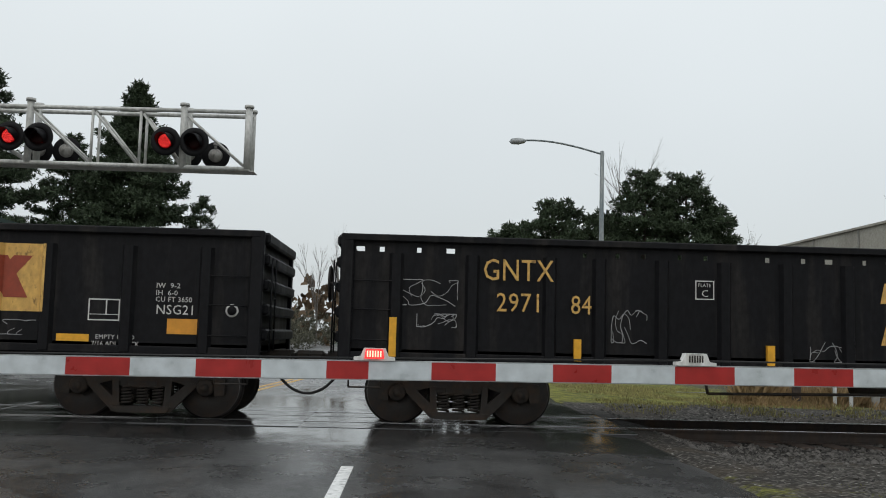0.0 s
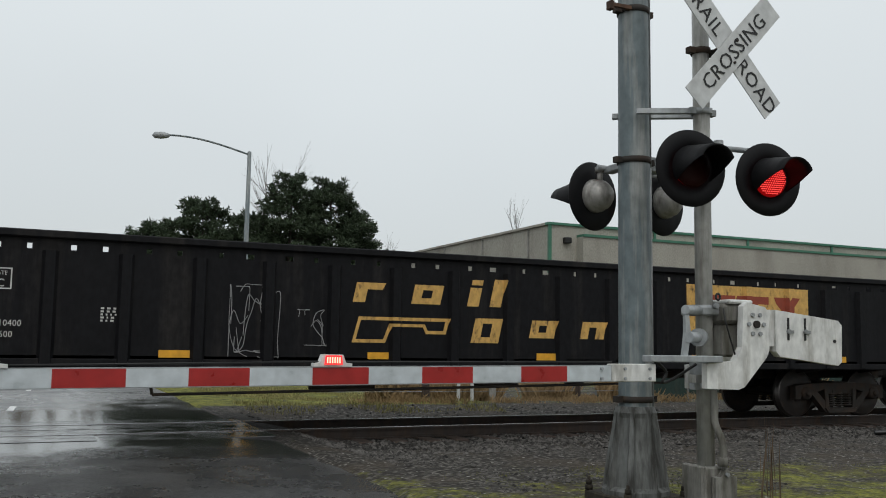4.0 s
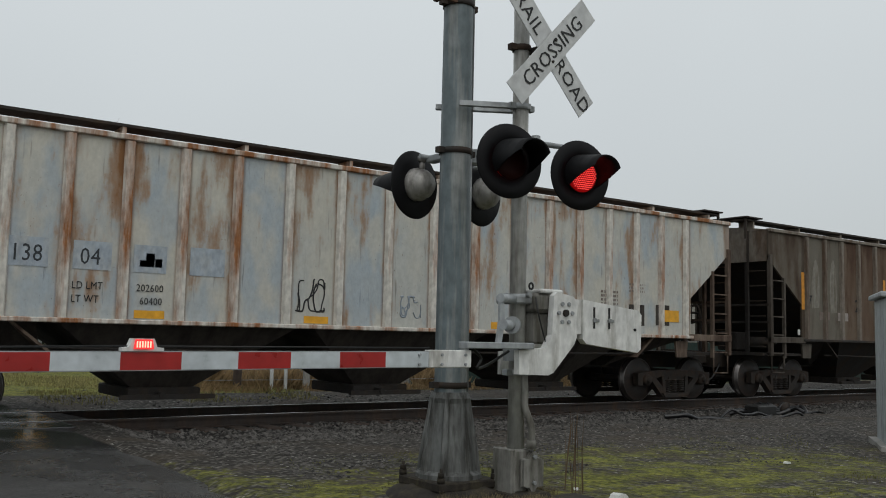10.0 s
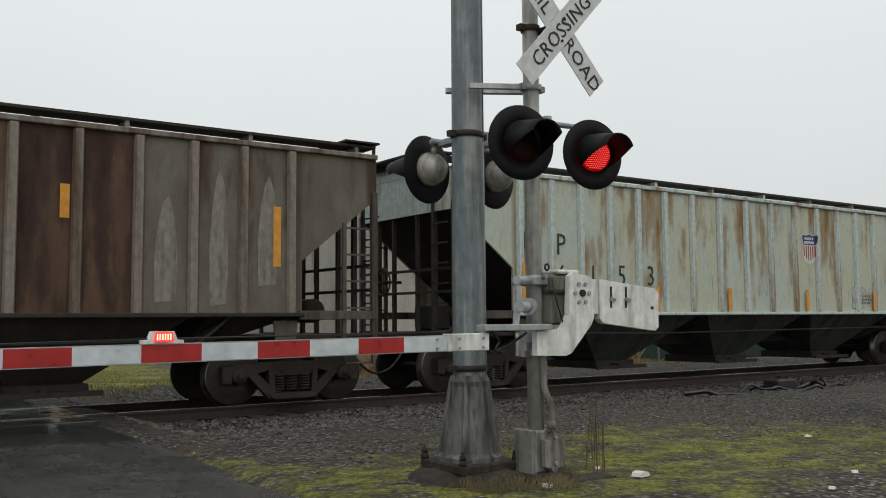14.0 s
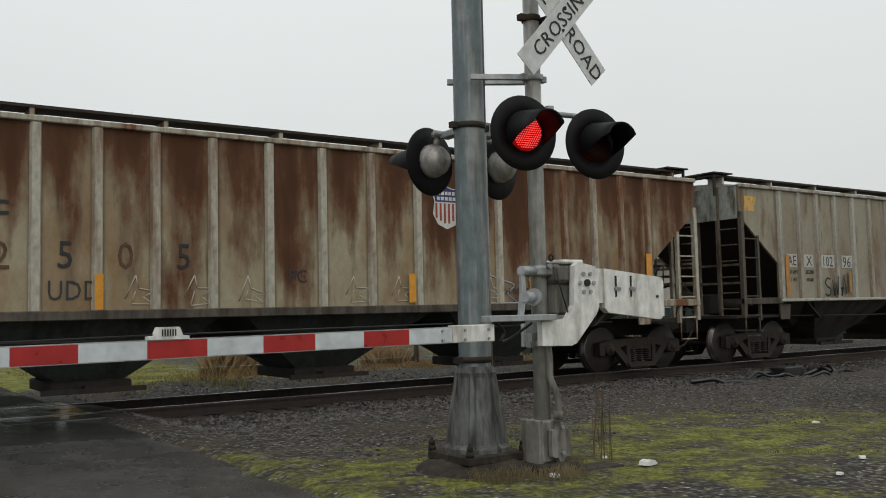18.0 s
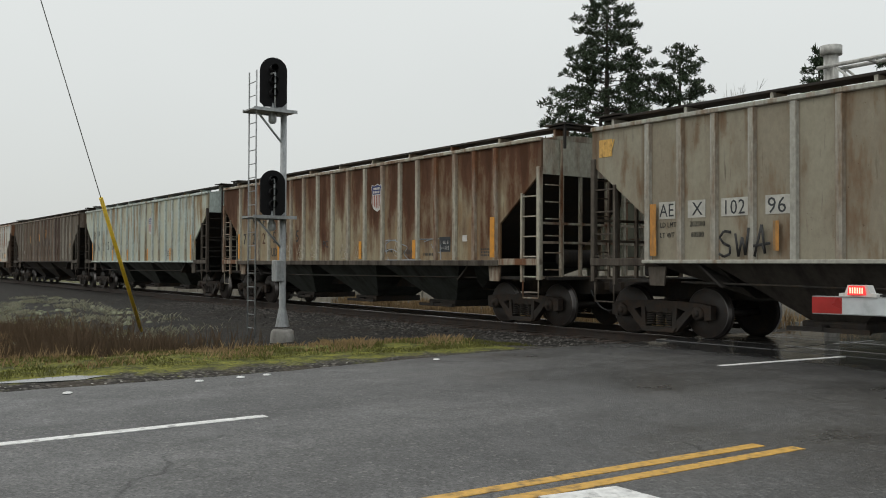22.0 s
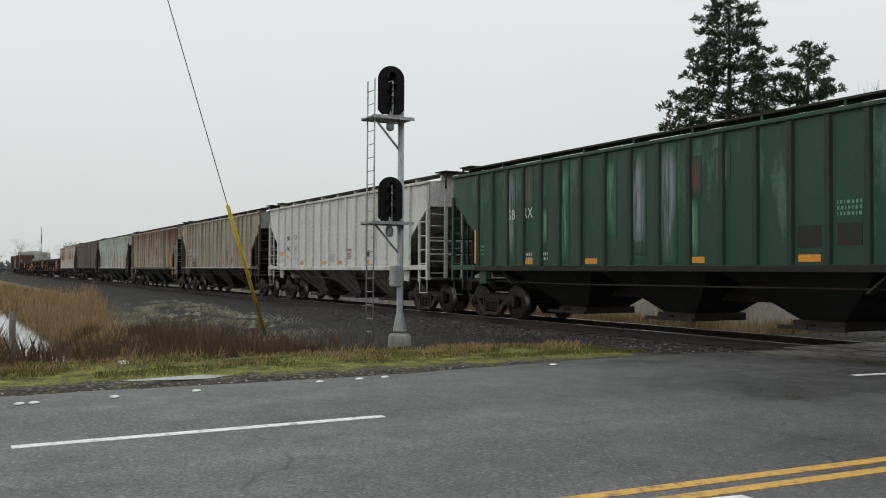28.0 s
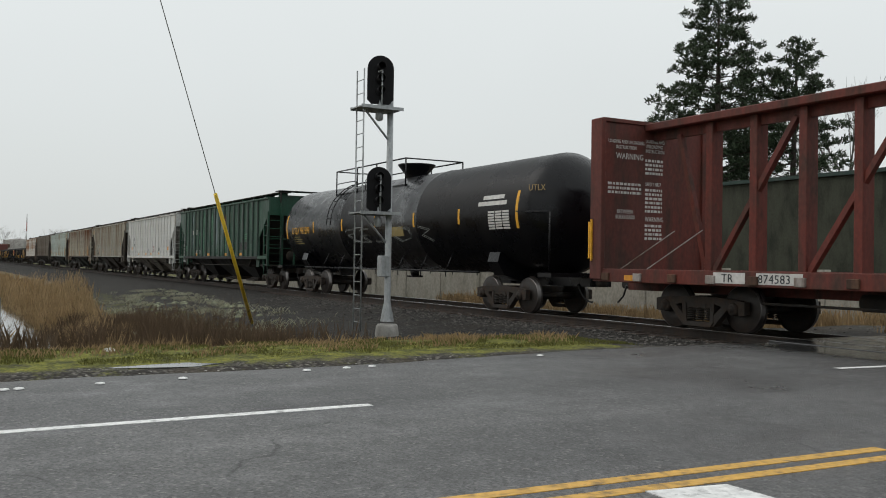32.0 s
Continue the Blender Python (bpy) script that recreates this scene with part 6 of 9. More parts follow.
    if "end_plate" in spec:
        pl = part("number_plate", Mesh().box(-H - 0.012, -H - 0.002, -W + 0.08, -W + 0.62, zk + 0.05, zt - 0.12), STENCIL_PATCH, root, "white painted panel on the end sheet")
        for k, text in enumerate(spec["end_plate"]):
            lettering(text, 0.14, LETTER_DARK, pl, pose(-H - 0.016, -W + 0.58, zk + 0.34 - 0.2 * k, 90, 0, -90), wide=0.8)
    if "shield" in spec:
        x, z, k = spec["shield"]
        x = x * k_len - H
        shape = [(-0.32, 0.40), (-0.36, 0.33), (-0.30, 0.1), (-0.34, -0.15), (-0.22, -0.36), (0, -0.45), (0.22, -0.36), (0.34, -0.15), (0.30, 0.1), (0.36, 0.33), (0.32, 0.40), (0.16, 0.37), (0, 0.42), (-0.16, 0.37)]
        sh = painted("shield", [(x + px * k, z + pz * k) for px, pz in shape], LETTER_WHITE, root, y, ribs, HOP_RIB, 0.001, "shield emblem in white, blue and red")
        up = [p for p in shape if p[1] > 0.05]
        painted("shield_top", [(x + px * k * 0.92, z + pz * k * 0.95) for px, pz in up], SHIELD_BLUE, sh, y, ribs, HOP_RIB, 0.003, "blue upper field")
        for q in range(6):
            px = -0.255 + 0.102 * q
            lo = -0.36 + abs(px) * 0.5
            painted("stripe", [(x + (px - 0.025) * k, z + lo * k), (x + (px + 0.025) * k, z + lo * k), (x + (px + 0.025) * k, z + 0.07 * k), (x + (px - 0.025) * k, z + 0.07 * k)], LOGO_RED, sh, y, ribs, HOP_RIB, 0.003)
        for zz, ww in ((0.24, 0.22), (0.13, 0.24)):
            for q in range(5):
                ax = x + (-ww + 2 * ww * q / 5) * k
                painted("small_print", [(ax, z + zz * k), (ax + 0.3 * ww * k, z + zz * k), (ax + 0.3 * ww * k, z + (zz + 0.07) * k), (ax, z + (zz + 0.07) * k)], LETTER_WHITE, sh, y, ribs, HOP_RIB, 0.005, "white lettering bar")
    for k, x in enumerate(spec.get("arrows", ())):
        # a quick zigzag arrow in thin pale spray
        j = 0.05 * math.sin(k * 2.3)
        pts = [(0.02, 0.10 + j), (0.16, 0.42), (0.20, 0.24), (0.42, 0.20 + j), (0.26, 0.12), (0.40, 0.02), (0.10, 0.03 - j), (0.16, 0.20)]
        m = Mesh()
        for (ax, az), (bx, bz) in zip(pts, pts[1:]):
            m.tube((x - H + ax, y, 1.46 + az), (x - H + bx, y, 1.46 + bz), 0.010, seg=5)
        m.v = [(vx, y - 0.001 + (vy - y) * 0.15, vz) for vx, vy, vz in m.v]
        part("graffiti", m, ARROW_SPRAY, root, "pale sprayed zigzag arrow")
    for word in spec.get("sprays", ()):
        for ch, x, z in word:
            spray_letter(root, ch, x - H, z, 0.24, 0.42, y - 0.092)
    for k, (x, z, w, h, mat) in enumerate(spec.get("tags", ())):
        scrawl(root, x - H, z, w, h, y - 0.002, k + int(abs(x16)), mat, 0.013, 5)
    return root




def tank_car(x16):
    R, zc, H = 1.55, 2.55, 8.55
    root = car_root("tank_car", "glossy black tank car with yellow strips and top railing", "tank car", x16)
    prof = [(-H - 0.75, 0.0), (-H - 0.72, 0.35), (-H - 0.60, 0.75), (-H - 0.40, 1.12), (-H - 0.15, 1.40), (-H + 0.12, R), (-2.9, R), (-2.88, R + 0.012), (-2.8, R + 0.012), (-2.78, R),
            (2.9, R), (2.92, R + 0.012), (3.0, R + 0.012), (3.02, R), (H - 0.12, R), (H + 0.15, 1.40), (H + 0.40, 1.12), (H + 0.60, 0.75), (H + 0.72, 0.35), (H + 0.75, 0.0)]
    part("tank", Mesh().lathe((0, 0, zc), (1, 0, 0), prof, 56), TANK_BLACK, root, "glossy black cylindrical tank")
    part("dome", Mesh().lathe((0, 0, zc + R - 0.05), (0, 0, 1), [(0, 0.36), (0.12, 0.38), (0.40, 0.60), (0.43, 0.63), (0.47, 0.63), (0.47, 0.56), (0.35, 0.4), (0.34, 0.0)], 24), TANK_BLACK, root, "round manway dome")
    part("catwalk", Mesh().box(-4.35, 1.25, -1.05, -0.45, zc + R - 0.40, zc + R - 0.36).box(-4.35, 1.25, 0.45, 1.05, zc + R - 0.40, zc + R - 0.36), TANK_BLACK, root)
    z0, z1 = zc + R - 0.42, zc + R + 0.46
    for s in (-1, 1):
        for x in (-4.35, -2.5, -0.9, 1.25):
            part("rail_post", Mesh().tube((x, s * 1.05, z0), (x, s * 1.05, z1), 0.026, seg=6), TANK_BLACK, root)
        part("handrail", Mesh().path([(-4.35, s * 1.05, z1), (1.25, s * 1.05, z1)], 0.024, 6), TANK_BLACK, root)
        part("mid_rail", Mesh().hose([(-4.35, s * 1.05, z0 + 0.42), (-2.7, s * 1.05, z0 + 0.42), (-2.55, s * 1.05, z0 + 0.3), (-2.5, s * 1.05, z0 + 0.05)], 0.018, 6), TANK_BLACK, root)
        part("mid_rail", Mesh().hose([(1.25, s * 1.05, z0 + 0.42), (-1.5, s * 1.05, z0 + 0.42), (-1.75, s * 1.05, z0 + 0.3), (-1.8, s * 1.05, z0 + 0.05)], 0.018, 6), TANK_BLACK, root)
        m = Mesh()
        for x in (-3.9, -3.52):
            pts = []
            for k in range(9):
                g = radians(88 - k * 11)
                pts.append((x, s * (R + 0.08) * math.cos(g), zc + (R + 0.08) * math.sin(g)))
            m.path(pts, 0.02, 6)
        for k in range(7):
            g = radians(80 - k * 12)
            m.tube((-3.9, s * (R + 0.09) * math.cos(g), zc + (R + 0.09) * math.sin(g)), (-3.52, s * (R + 0.09) * math.cos(g), zc + (R + 0.09) * math.sin(g)), 0.016, seg=6)
        part("ladder", m, TANK_BLACK, root)
        part("lower_rail", Mesh().path([(-6.4, s * 1.45, 1.02), (6.4, s * 1.45, 1.02)], 0.028, 6), TANK_BLACK, root)
        m = Mesh()
        for x in (-4.6, -3.1, -1.6, 0, 1.6, 3.1, 4.6):
            m.path([(x, s * 1.45, 1.02), (x, s * 1.2, 1.55)], 0.02, 5).tube((x, s * 1.45, 1.02), (x, s * 1.45, 0.86), 0.018, seg=5)
        part("rail_bracket", m, TANK_BLACK, root)
    part("end_rail", Mesh().path([(-H - 0.9, -1.4, 1.1), (-H - 0.9, -1.4, 2.2), (-H - 0.3, -1.5, 2.3)], 0.02, 6).path([(H + 0.9, -1.4, 1.1), (H + 0.9, -1.4, 2.5), (H - 0.3, -1.55, 2.55)], 0.02, 6), TANK_BLACK, root)
    for x in (-4.35, 1.25):
        part("end_handrail", Mesh().path([(x, -1.05, z1), (x, 1.05, z1)], 0.024, 6), TANK_BLACK, root)
    for e in (-1, 1):
        part("stub_sill", Mesh().box(*sorted((e * 5.6, e * (H + 1.1))), -0.32, 0.32, 0.72, 1.02).prism([(-1.25, 1.55), (-1.32, 1.30), (-1.1, 0.95), (-0.5, 0.80), (0.5, 0.80), (1.1, 0.95), (1.32, 1.30), (1.25, 1.55)], *sorted((e * 6.6, e * 7.1)), "yz").box(*sorted((e * (H + 0.5), e * (H + 1.05))), -1.45, 1.45, 0.95, 1.05), TANK_BLACK, root, "stub sill, bolster and end platform")
        add_truck(root, e * 6.85)
    part("bottom_valve", Mesh().tube((0, 0, 0.80), (0, 0, 1.05), 0.14, seg=12).box(-0.2, 0.2, -0.2, 0.2, 0.76, 0.82, 0.01), TANK_BLACK, root)
    part("coupler", coupler_mesh(H + 0.9, 9.75), GRIME, root)
    add_hoses(root, 9.75)

    def on_shell(x, ang, w, h, lift=0.004):
        """A flat decal bent round the shell; ang in degrees above the middle."""
        m = Mesh()
        n = 5
        for k in range(n + 1):
            g = radians(ang) + h / R * (k / n - 0.5)
            for xx in (x, x + w):
                m.v.append((xx, -(R + lift) * math.cos(g), zc + (R + lift) * math.sin(g)))
        for k in range(n):
            m.f.append((2 * k, 2 * k + 1, 2 * k + 3, 2 * k + 2))
            m.s.append(True)
        return m

    for x in (-5.43, -2.72, 0.0, 2.73, 5.4):
        part("reflector", on_shell(x, -1, 0.10, 0.42), YELLOW, root, "yellow reflective strip")
    part("reflector", on_shell(-8.33, 2, 0.11, 0.95), YELLOW, root, "long yellow strip at the head")
    part("reflector", on_shell(8.22, 2, 0.11, 0.95), YELLOW, root, "long yellow strip at the head")
    for x, w, a in ((6.65, 1.0, 15.5), (6.45, 1.35, 9.5)):
        part("white_band", on_shell(x, a, w, 0.11), LETTER_WHITE, root, "white painted bars")
    for k in range(7):
        for q in range(3):
            part("table_row", on_shell(6.95 + 0.34 * q, 1 - 2.6 * k, 0.30, 0.05), LETTER_WHITE, root)
    for k in range(4):
        part("small_print", on_shell(-7.55, -14 - 3.2 * k, 0.7 + 0.25 * (k % 2), 0.03), PLACARD, root, "small illegible lettering")
    for x, a, w, h in ((1.1, -13, 0.95, 0.3),):
        part("placard", on_shell(x, a, w, h), PLACARD, root, "yellowish placard")
    lettering("UTLX", 0.15, DULL_GOLD, root, pose(8.60, -1.43, zc + 0.50, 90, 0, 34), wide=0.8)
    lettering("UTLX 951599", 0.27, YELLOW, root, pose(-7.62, -R - 0.012, zc - 0.26, 90), wide=0.80)
    m = Mesh()
    outline = (((0, -1), (0.05, 0.9), (0.75, 1.0), (0.7, 0.35), (0.2, 0.2), (0.95, -0.9), (0.3, 0.05)), ((1.9, 0.95), (1.25, 0.9), (1.2, -0.9), (1.95, -0.95), (1.25, 0.0), (1.75, 0.05)),
               ((2.4, 1.0), (2.35, -0.85), (3.3, -0.95)), ((3.7, 0.0), (4.1, 0.95), (4.8, 0.6), (4.9, -0.5), (4.2, -0.95), (3.7, -0.2)), ((5.2, -0.9), (5.35, 0.9), (6.1, 0.4), (5.6, -0.2), (6.2, -1.0)))
    for stroke in outline:
        for (ax, az), (bx, bz) in zip(stroke, stroke[1:]):
            for o in (0.0, 0.06):
                aa, ba = radians(-17 + 9 * az + o * 20), radians(-17 + 9 * bz + o * 20)
                m.tube((-2.4 + ax + o, -(R + 0.002) * math.cos(aa), zc + R * math.sin(aa)), (-2.4 + bx + o, -(R + 0.002) * math.cos(ba), zc + R * math.sin(ba)), 0.008, seg=4)
    part("graffiti", m, plain("tag_grey", (0.16, 0.17, 0.16), 0.6), root, "thin sprayed outlines")
    return root


CENTERBEAM_WORDS = (("LOADING AND UNLOADING", -1.34, 3.94, 0.08, 0.66), ("INSTRUCTION", -1.12, 3.82, 0.08, 0.75), ("WARNING", -1.12, 3.60, 0.13, 0.85), ("BETWEEN", -1.08, 2.40, 0.085, 0.8), ("BULKHEADS", -1.12, 2.28, 0.085, 0.8),
                    ("LOADING AND", -0.27, 4.00, 0.08, 0.68), ("UNLOADING", -0.27, 3.89, 0.08, 0.72), ("INSTRUCTION", -0.27, 3.78, 0.08, 0.72), ("SAFETY FIRST", -0.27, 3.04, 0.08, 0.66), ("WARNING", -0.27, 2.24, 0.11, 0.70))


def centerbeam(x16):
    """Centre-beam lumber flat; x16 is its leading bulkhead."""
    root = car_root("lumber_flat_car", "red-brown centre-beam flat car, empty, with end bulkheads", "flat car", x16)
    Lc = 22.3
    for x0, x1 in ((0.0, 0.28), (Lc - 0.28, Lc)):
        part("bulkhead", Mesh().box(x0, x1, -1.52, 1.52, 0.95, 4.42, 0.02).box(x0 - 0.04, x1 + 0.05, -1.56, -1.44, 0.95, 4.45, 0.01).box(x0 - 0.04, x1 + 0.05, 1.44, 1.56, 0.95, 4.45, 0.01).box(x0 - 0.03, x1 + 0.04, -1.5, 1.5, 4.38, 4.47, 0.01), FLAT_RED, root, "red-brown steel bulkhead")
    part("deck", Mesh().box(0, Lc, -1.35, 1.35, 0.98, 1.08).box(-0.2, Lc + 0.2, -0.3, 0.3, 0.7, 1.0), FLAT_RED, root)
    for s in (-1, 1):
        part("side_sill", Mesh().box(0, Lc, s * 1.45 - 0.06, s * 1.45 + 0.06, 0.90, 1.18, 0.01), FLAT_RED, root)
        k = 0
        x = 0.35
        while x < Lc:
            part("winch", Mesh().box(x, x + 0.22, s * 1.52 - 0.04, s * 1.52 + 0.04, 0.93, 1.09, 0.01), WINCH if k % 2 else RUST, root)
            x += 1.0
            k += 1
    part("top_chord", Mesh().box(0.2, Lc - 0.2, -0.30, 0.30, 4.25, 4.42, 0.02), FLAT_RED, root, "wide top chord")
    part("upper_chord", Mesh().box(0.3, Lc - 0.3, -0.05, 0.05, 4.05, 4.25), FLAT_RED, root)
    x, k = 2.07, 0
    while x < Lc - 1:
        part("post", Mesh().box(x - 0.09, x + 0.09, -0.16, 0.16, 1.08, 4.25, 0.01), FLAT_RED, root)
        if k % 2 == 0 and x + 2.2 < Lc:
            part("diagonal", Mesh().tube((x + 0.1, -0.06, 1.15), (x + 2.12, -0.06, 4.1), 0.08, seg=4, smooth=False), FLAT_RED, root)
        x += 1.16
        k += 1
    part("corner_brace", Mesh().tube((1.15, -0.06, 4.1), (1.95, -0.06, 1.2), 0.08, seg=4, smooth=False), FLAT_RED, root)
    for x0 in (0.75, 1.55):
        part("chain", Mesh().tube((x0, -1.4, 1.15), (x0 + 0.55, -0.35, 2.0), 0.012, seg=5), WINCH, root, "thin tie-down chain")
    # white stencils on the inner face of the bulkhead
    for text, y0, z, size, wide in CENTERBEAM_WORDS:
        lettering(text, size, LETTER_WHITE, root, pose(0.286, y0, z, 90, 0, 90), name="stencil", label="white stencilled words", wide=wide)
    for y0, z, w, n in ((-1.34, 3.02, 0.95, 3), (-0.27, 3.58, 0.52, 4), (-0.27, 2.92, 0.50, 6), (-0.27, 2.12, 0.50, 4)):
        for r in range(n):
            rnd = random.Random(int(y0 * 10 + z * 100 + r))
            m, yy = Mesh(), y0
            while yy < y0 + w:
                l = rnd.uniform(0.03, 0.12)
                m.box(0.281, 0.286, yy, min(yy + l, y0 + w), z - 0.095 * r, z - 0.095 * r + 0.055)
                yy += l + 0.03
            part("stencil", m, LETTER_WHITE, root, "white stencilled lettering, illegible", kind="stuff")
    part("ladder_strip", Mesh().box(-0.05, 0.0, -1.6, -1.56, 1.4, 2.2).box(0.02, 0.06, -1.60, -1.565, 1.35, 2.25), YELLOW, root, "yellow reflective strip")
    for x, w in ((3.52, 0.75), (4.52, 0.98)):
        part("number_panel", Mesh().box(x, x + w, -1.514, -1.511, 0.95, 1.15), LETTER_WHITE, root, "white number panel")
    lettering("TR", 0.15, LETTER_DARK, root, pose(3.72, -1.518, 0.975, 90), wide=1.05)
    lettering("874583", 0.15, LETTER_DARK, root, pose(4.56, -1.518, 0.975, 90), wide=1.05)
    part("reflector", Mesh().box(1.05, 1.5, -1.52, -1.511, 0.94, 1.05), ORANGE, root)
    for x in (2.7, Lc - 2.7):
        add_truck(root, x)
    part("coupler", Mesh().box(-0.55, 0.1, -0.1, 0.1, 0.78, 0.97, 0.02).box(-0.62, -0.3, -0.16, 0.14, 0.72, 1.0, 0.04).box(Lc - 0.1, Lc + 0.6, -0.12, 0.12, 0.76, 0.98, 0.03), GRIME, root)
    part("air_hose", Mesh().path([(-0.2, -0.35, 0.8), (-0.3, -0.36, 0.55), (-0.5, -0.35, 0.4)], 0.022, 6), SIGN_BLACK, root)
    part("brake_rigging", Mesh().path([(4.2, -1.1, 0.8), (4.3, -1.1, 0.6), (9, -1.1, 0.6), (9.1, -1.1, 0.85)], 0.025, 6).tube((6, -0.6, 0.68), (7.1, -0.6, 0.68), 0.15, seg=12), GRIME, root)
    return root


def locomotive(x16, rear):
    root = car_root("locomotive", "yellow and red diesel locomotive with a dark roof", "locomotive", x16)
    part("frame", Mesh().box(-9.4, 9.4, -1.5, 1.5, 1.1, 1.45, 0.03).box(-2.5, 2.5, -1.2, 1.2, 0.45, 1.1, 0.1), GRIME, root)
    part("hood", Mesh().box(-4.2, 8.9, -0.95, 0.95, 1.45, 4.2, 0.12), LOCO_RED if rear else LOCO_YELLOW, root, "long engine hood")
    part("radiator", Mesh().box(5.2, 8.7, -1.45, 1.45, 3.4, 4.35, 0.12), LOCO_YELLOW, root)
    part("cab", Mesh().box(-7.0, -4.2, -1.5, 1.5, 1.45, 4.4, 0.15), LOCO_YELLOW, root, "cab")
    part("cab_window", Mesh().box(-6.5, -4.8, -1.515, -1.5, 3.2, 3.9), SIGN_BLACK, root)
    part("nose", Mesh().box(-9.0, -7.0, -0.9, 0.9, 1.45, 3.2, 0.15), LOCO_YELLOW, root)
    for x in (-2.0, 0.5, 3.0):
        part("roof_fan", Mesh().lathe((x, 0, 4.2), (0, 0, 1), [(0, 0.7), (0.2, 0.7), (0.22, 0.6), (0.22, 0)], 16), GRIME, root)
    for s in (-1, 1):
        m = Mesh().path([(-4.2, s * 1.48, 2.4), (9.2, s * 1.48, 2.4)], 0.025, 5)
        for k in range(8):
            m.tube((-4.0 + k * 1.88, s * 1.48, 1.45), (-4.0 + k * 1.88, s * 1.48, 2.4), 0.022, seg=5)
        part("handrail", m, LOCO_YELLOW, root)
    for e in (-1, 1):
        add_truck(root, e * 6.2)
    part("coupler", coupler_mesh(9.4, 10.0), GRIME, root)
    return root


TANK_BLACK = worn("tank_black", (0.0042, 0.0042, 0.0056), (0.0075, 0.007, 0.0075), 0.25, 0.27, fine=(0.85, 1.15), spec=0.27, streak=(1, 1, 1))
FLAT_RED = worn("flat_car_red", (0.120, 0.022, 0.014), (0.06, 0.028, 0.02), 0.45, 0.6, streak=(2, 2, 0.5), soot=0.4)
PLACARD = plain("dull_placard", (0.26, 0.20, 0.08), 0.6)
WINCH = worn("winch_grey", (0.30, 0.27, 0.25), (0.1, 0.06, 0.04), 0.5, 0.7)
LOCO_YELLOW = worn("loco_yellow", (0.07, 0.038, 0.02), (0.05, 0.03, 0.02), 0.3, 0.5)
LOCO_RED = worn("loco_red", (0.10, 0.028, 0.02), (0.05, 0.022, 0.018), 0.3, 0.5)

BODY_1 = sheet_paint("hopper_paint_pale", (0.50, 0.485, 0.425), (0.35, 0.405, 0.445), (0.23, 0.11, 0.045), 0.30, seed=1, beside=0.07, low=-0.04, high=0.02, alt_from=0.50)
POST_1 = worn("hopper_post_pale", (0.60, 0.575, 0.52), (0.27, 0.11, 0.04), 0.50, 0.65, scale=1.5, streak=(3, 1, 0.5), seed=2, vary=0.10)
END_1 = worn("hopper_end_sooty", (0.10, 0.065, 0.045), (0.24, 0.09, 0.03), 0.55, 0.75, scale=2, streak=(2, 2, 0.8), seed=3)
FRAME_DIRTY = worn("hopper_frame_dirty", (0.085, 0.072, 0.058), (0.035, 0.026, 0.020), 0.55, 0.8, scale=2, seed=6)
FADED_ORANGE = worn("faded_orange_strip", (0.46, 0.21, 0.045), (0.20, 0.14, 0.08), 0.5, 0.6, scale=4, seed=2)
END_PALE = worn("hopper_end_grey", (0.30, 0.32, 0.29), (0.07, 0.045, 0.03), 0.38, 0.7, scale=1.6, streak=(2, 2, 0.6), seed=5)
END_5 = worn("hopper_end_brown", (0.13, 0.105, 0.08), (0.06, 0.04, 0.028), 0.55, 0.75, scale=2, streak=(2, 2, 0.6), seed=4)
CAGE_1 = worn("hopper_end_rusty", (0.16, 0.12, 0.09), (0.055, 0.032, 0.022), 0.7, 0.8, scale=2, seed=3)
BODY_2 = sheet_paint("hopper_paint_brown", (0.098, 0.058, 0.035), (0.130, 0.096, 0.066), (0.062, 0.033, 0.020), 0.42, 0.7, seed=3, beside=0.03, low=-0.05, high=0.04, split=0.7)
BODY_2_GREY = sheet_paint("hopper_paint_grey_brown", (0.135, 0.122, 0.098), (0.105, 0.088, 0.066), (0.062, 0.040, 0.026), 0.36, 0.7, seed=13, beside=0.03, low=-0.03, high=0.03)
BODY_2_RUST = sheet_paint("hopper_paint_rust_brown", (0.070, 0.038, 0.023), (0.105, 0.056, 0.031), (0.032, 0.016, 0.011), 0.75, 0.75, seed=14, beside=0.05, low=-0.03, high=0.04)
POST_2 = worn("hopper_post_brown", (0.20, 0.175, 0.145), (0.09, 0.06, 0.04), 0.5, 0.7, scale=2, seed=4, vary=0.12)
BODY_3 = sheet_paint("hopper_paint_mint", (0.39, 0.44, 0.395), (0.43, 0.43, 0.32), (0.22, 0.135, 0.055), 0.44, seed=5, beside=0.02, low=-0.08, high=0.045)
POST_3 = worn("hopper_post_mint", (0.44, 0.505, 0.48), (0.22, 0.15, 0.08), 0.36, 0.65, scale=2, seed=6, vary=0.12)
BODY_4 = sheet_paint("hopper_paint_rusty", (0.31, 0.28, 0.19), (0.22, 0.14, 0.07), (0.098, 0.038, 0.014), 1.52, 0.7, seed=7, beside=-0.13, low=-0.15, high=0.12, edge=0.36)
POST_4 = worn("hopper_post_rusty", (0.38, 0.365, 0.30), (0.15, 0.065, 0.03), 0.65, 0.7, scale=2, seed=8, vary=0.12)
BODY_5 = sheet_paint("hopper_paint_tan", (0.275, 0.255, 0.195), (0.225, 0.195, 0.145), (0.14, 0.08, 0.042), 0.45, seed=9, beside=0.03, low=0.0, high=-0.02)
POST_5 = worn("hopper_post_tan", (0.35, 0.345, 0.305), (0.20, 0.14, 0.09), 0.4, 0.65, scale=2, seed=10, vary=0.1)
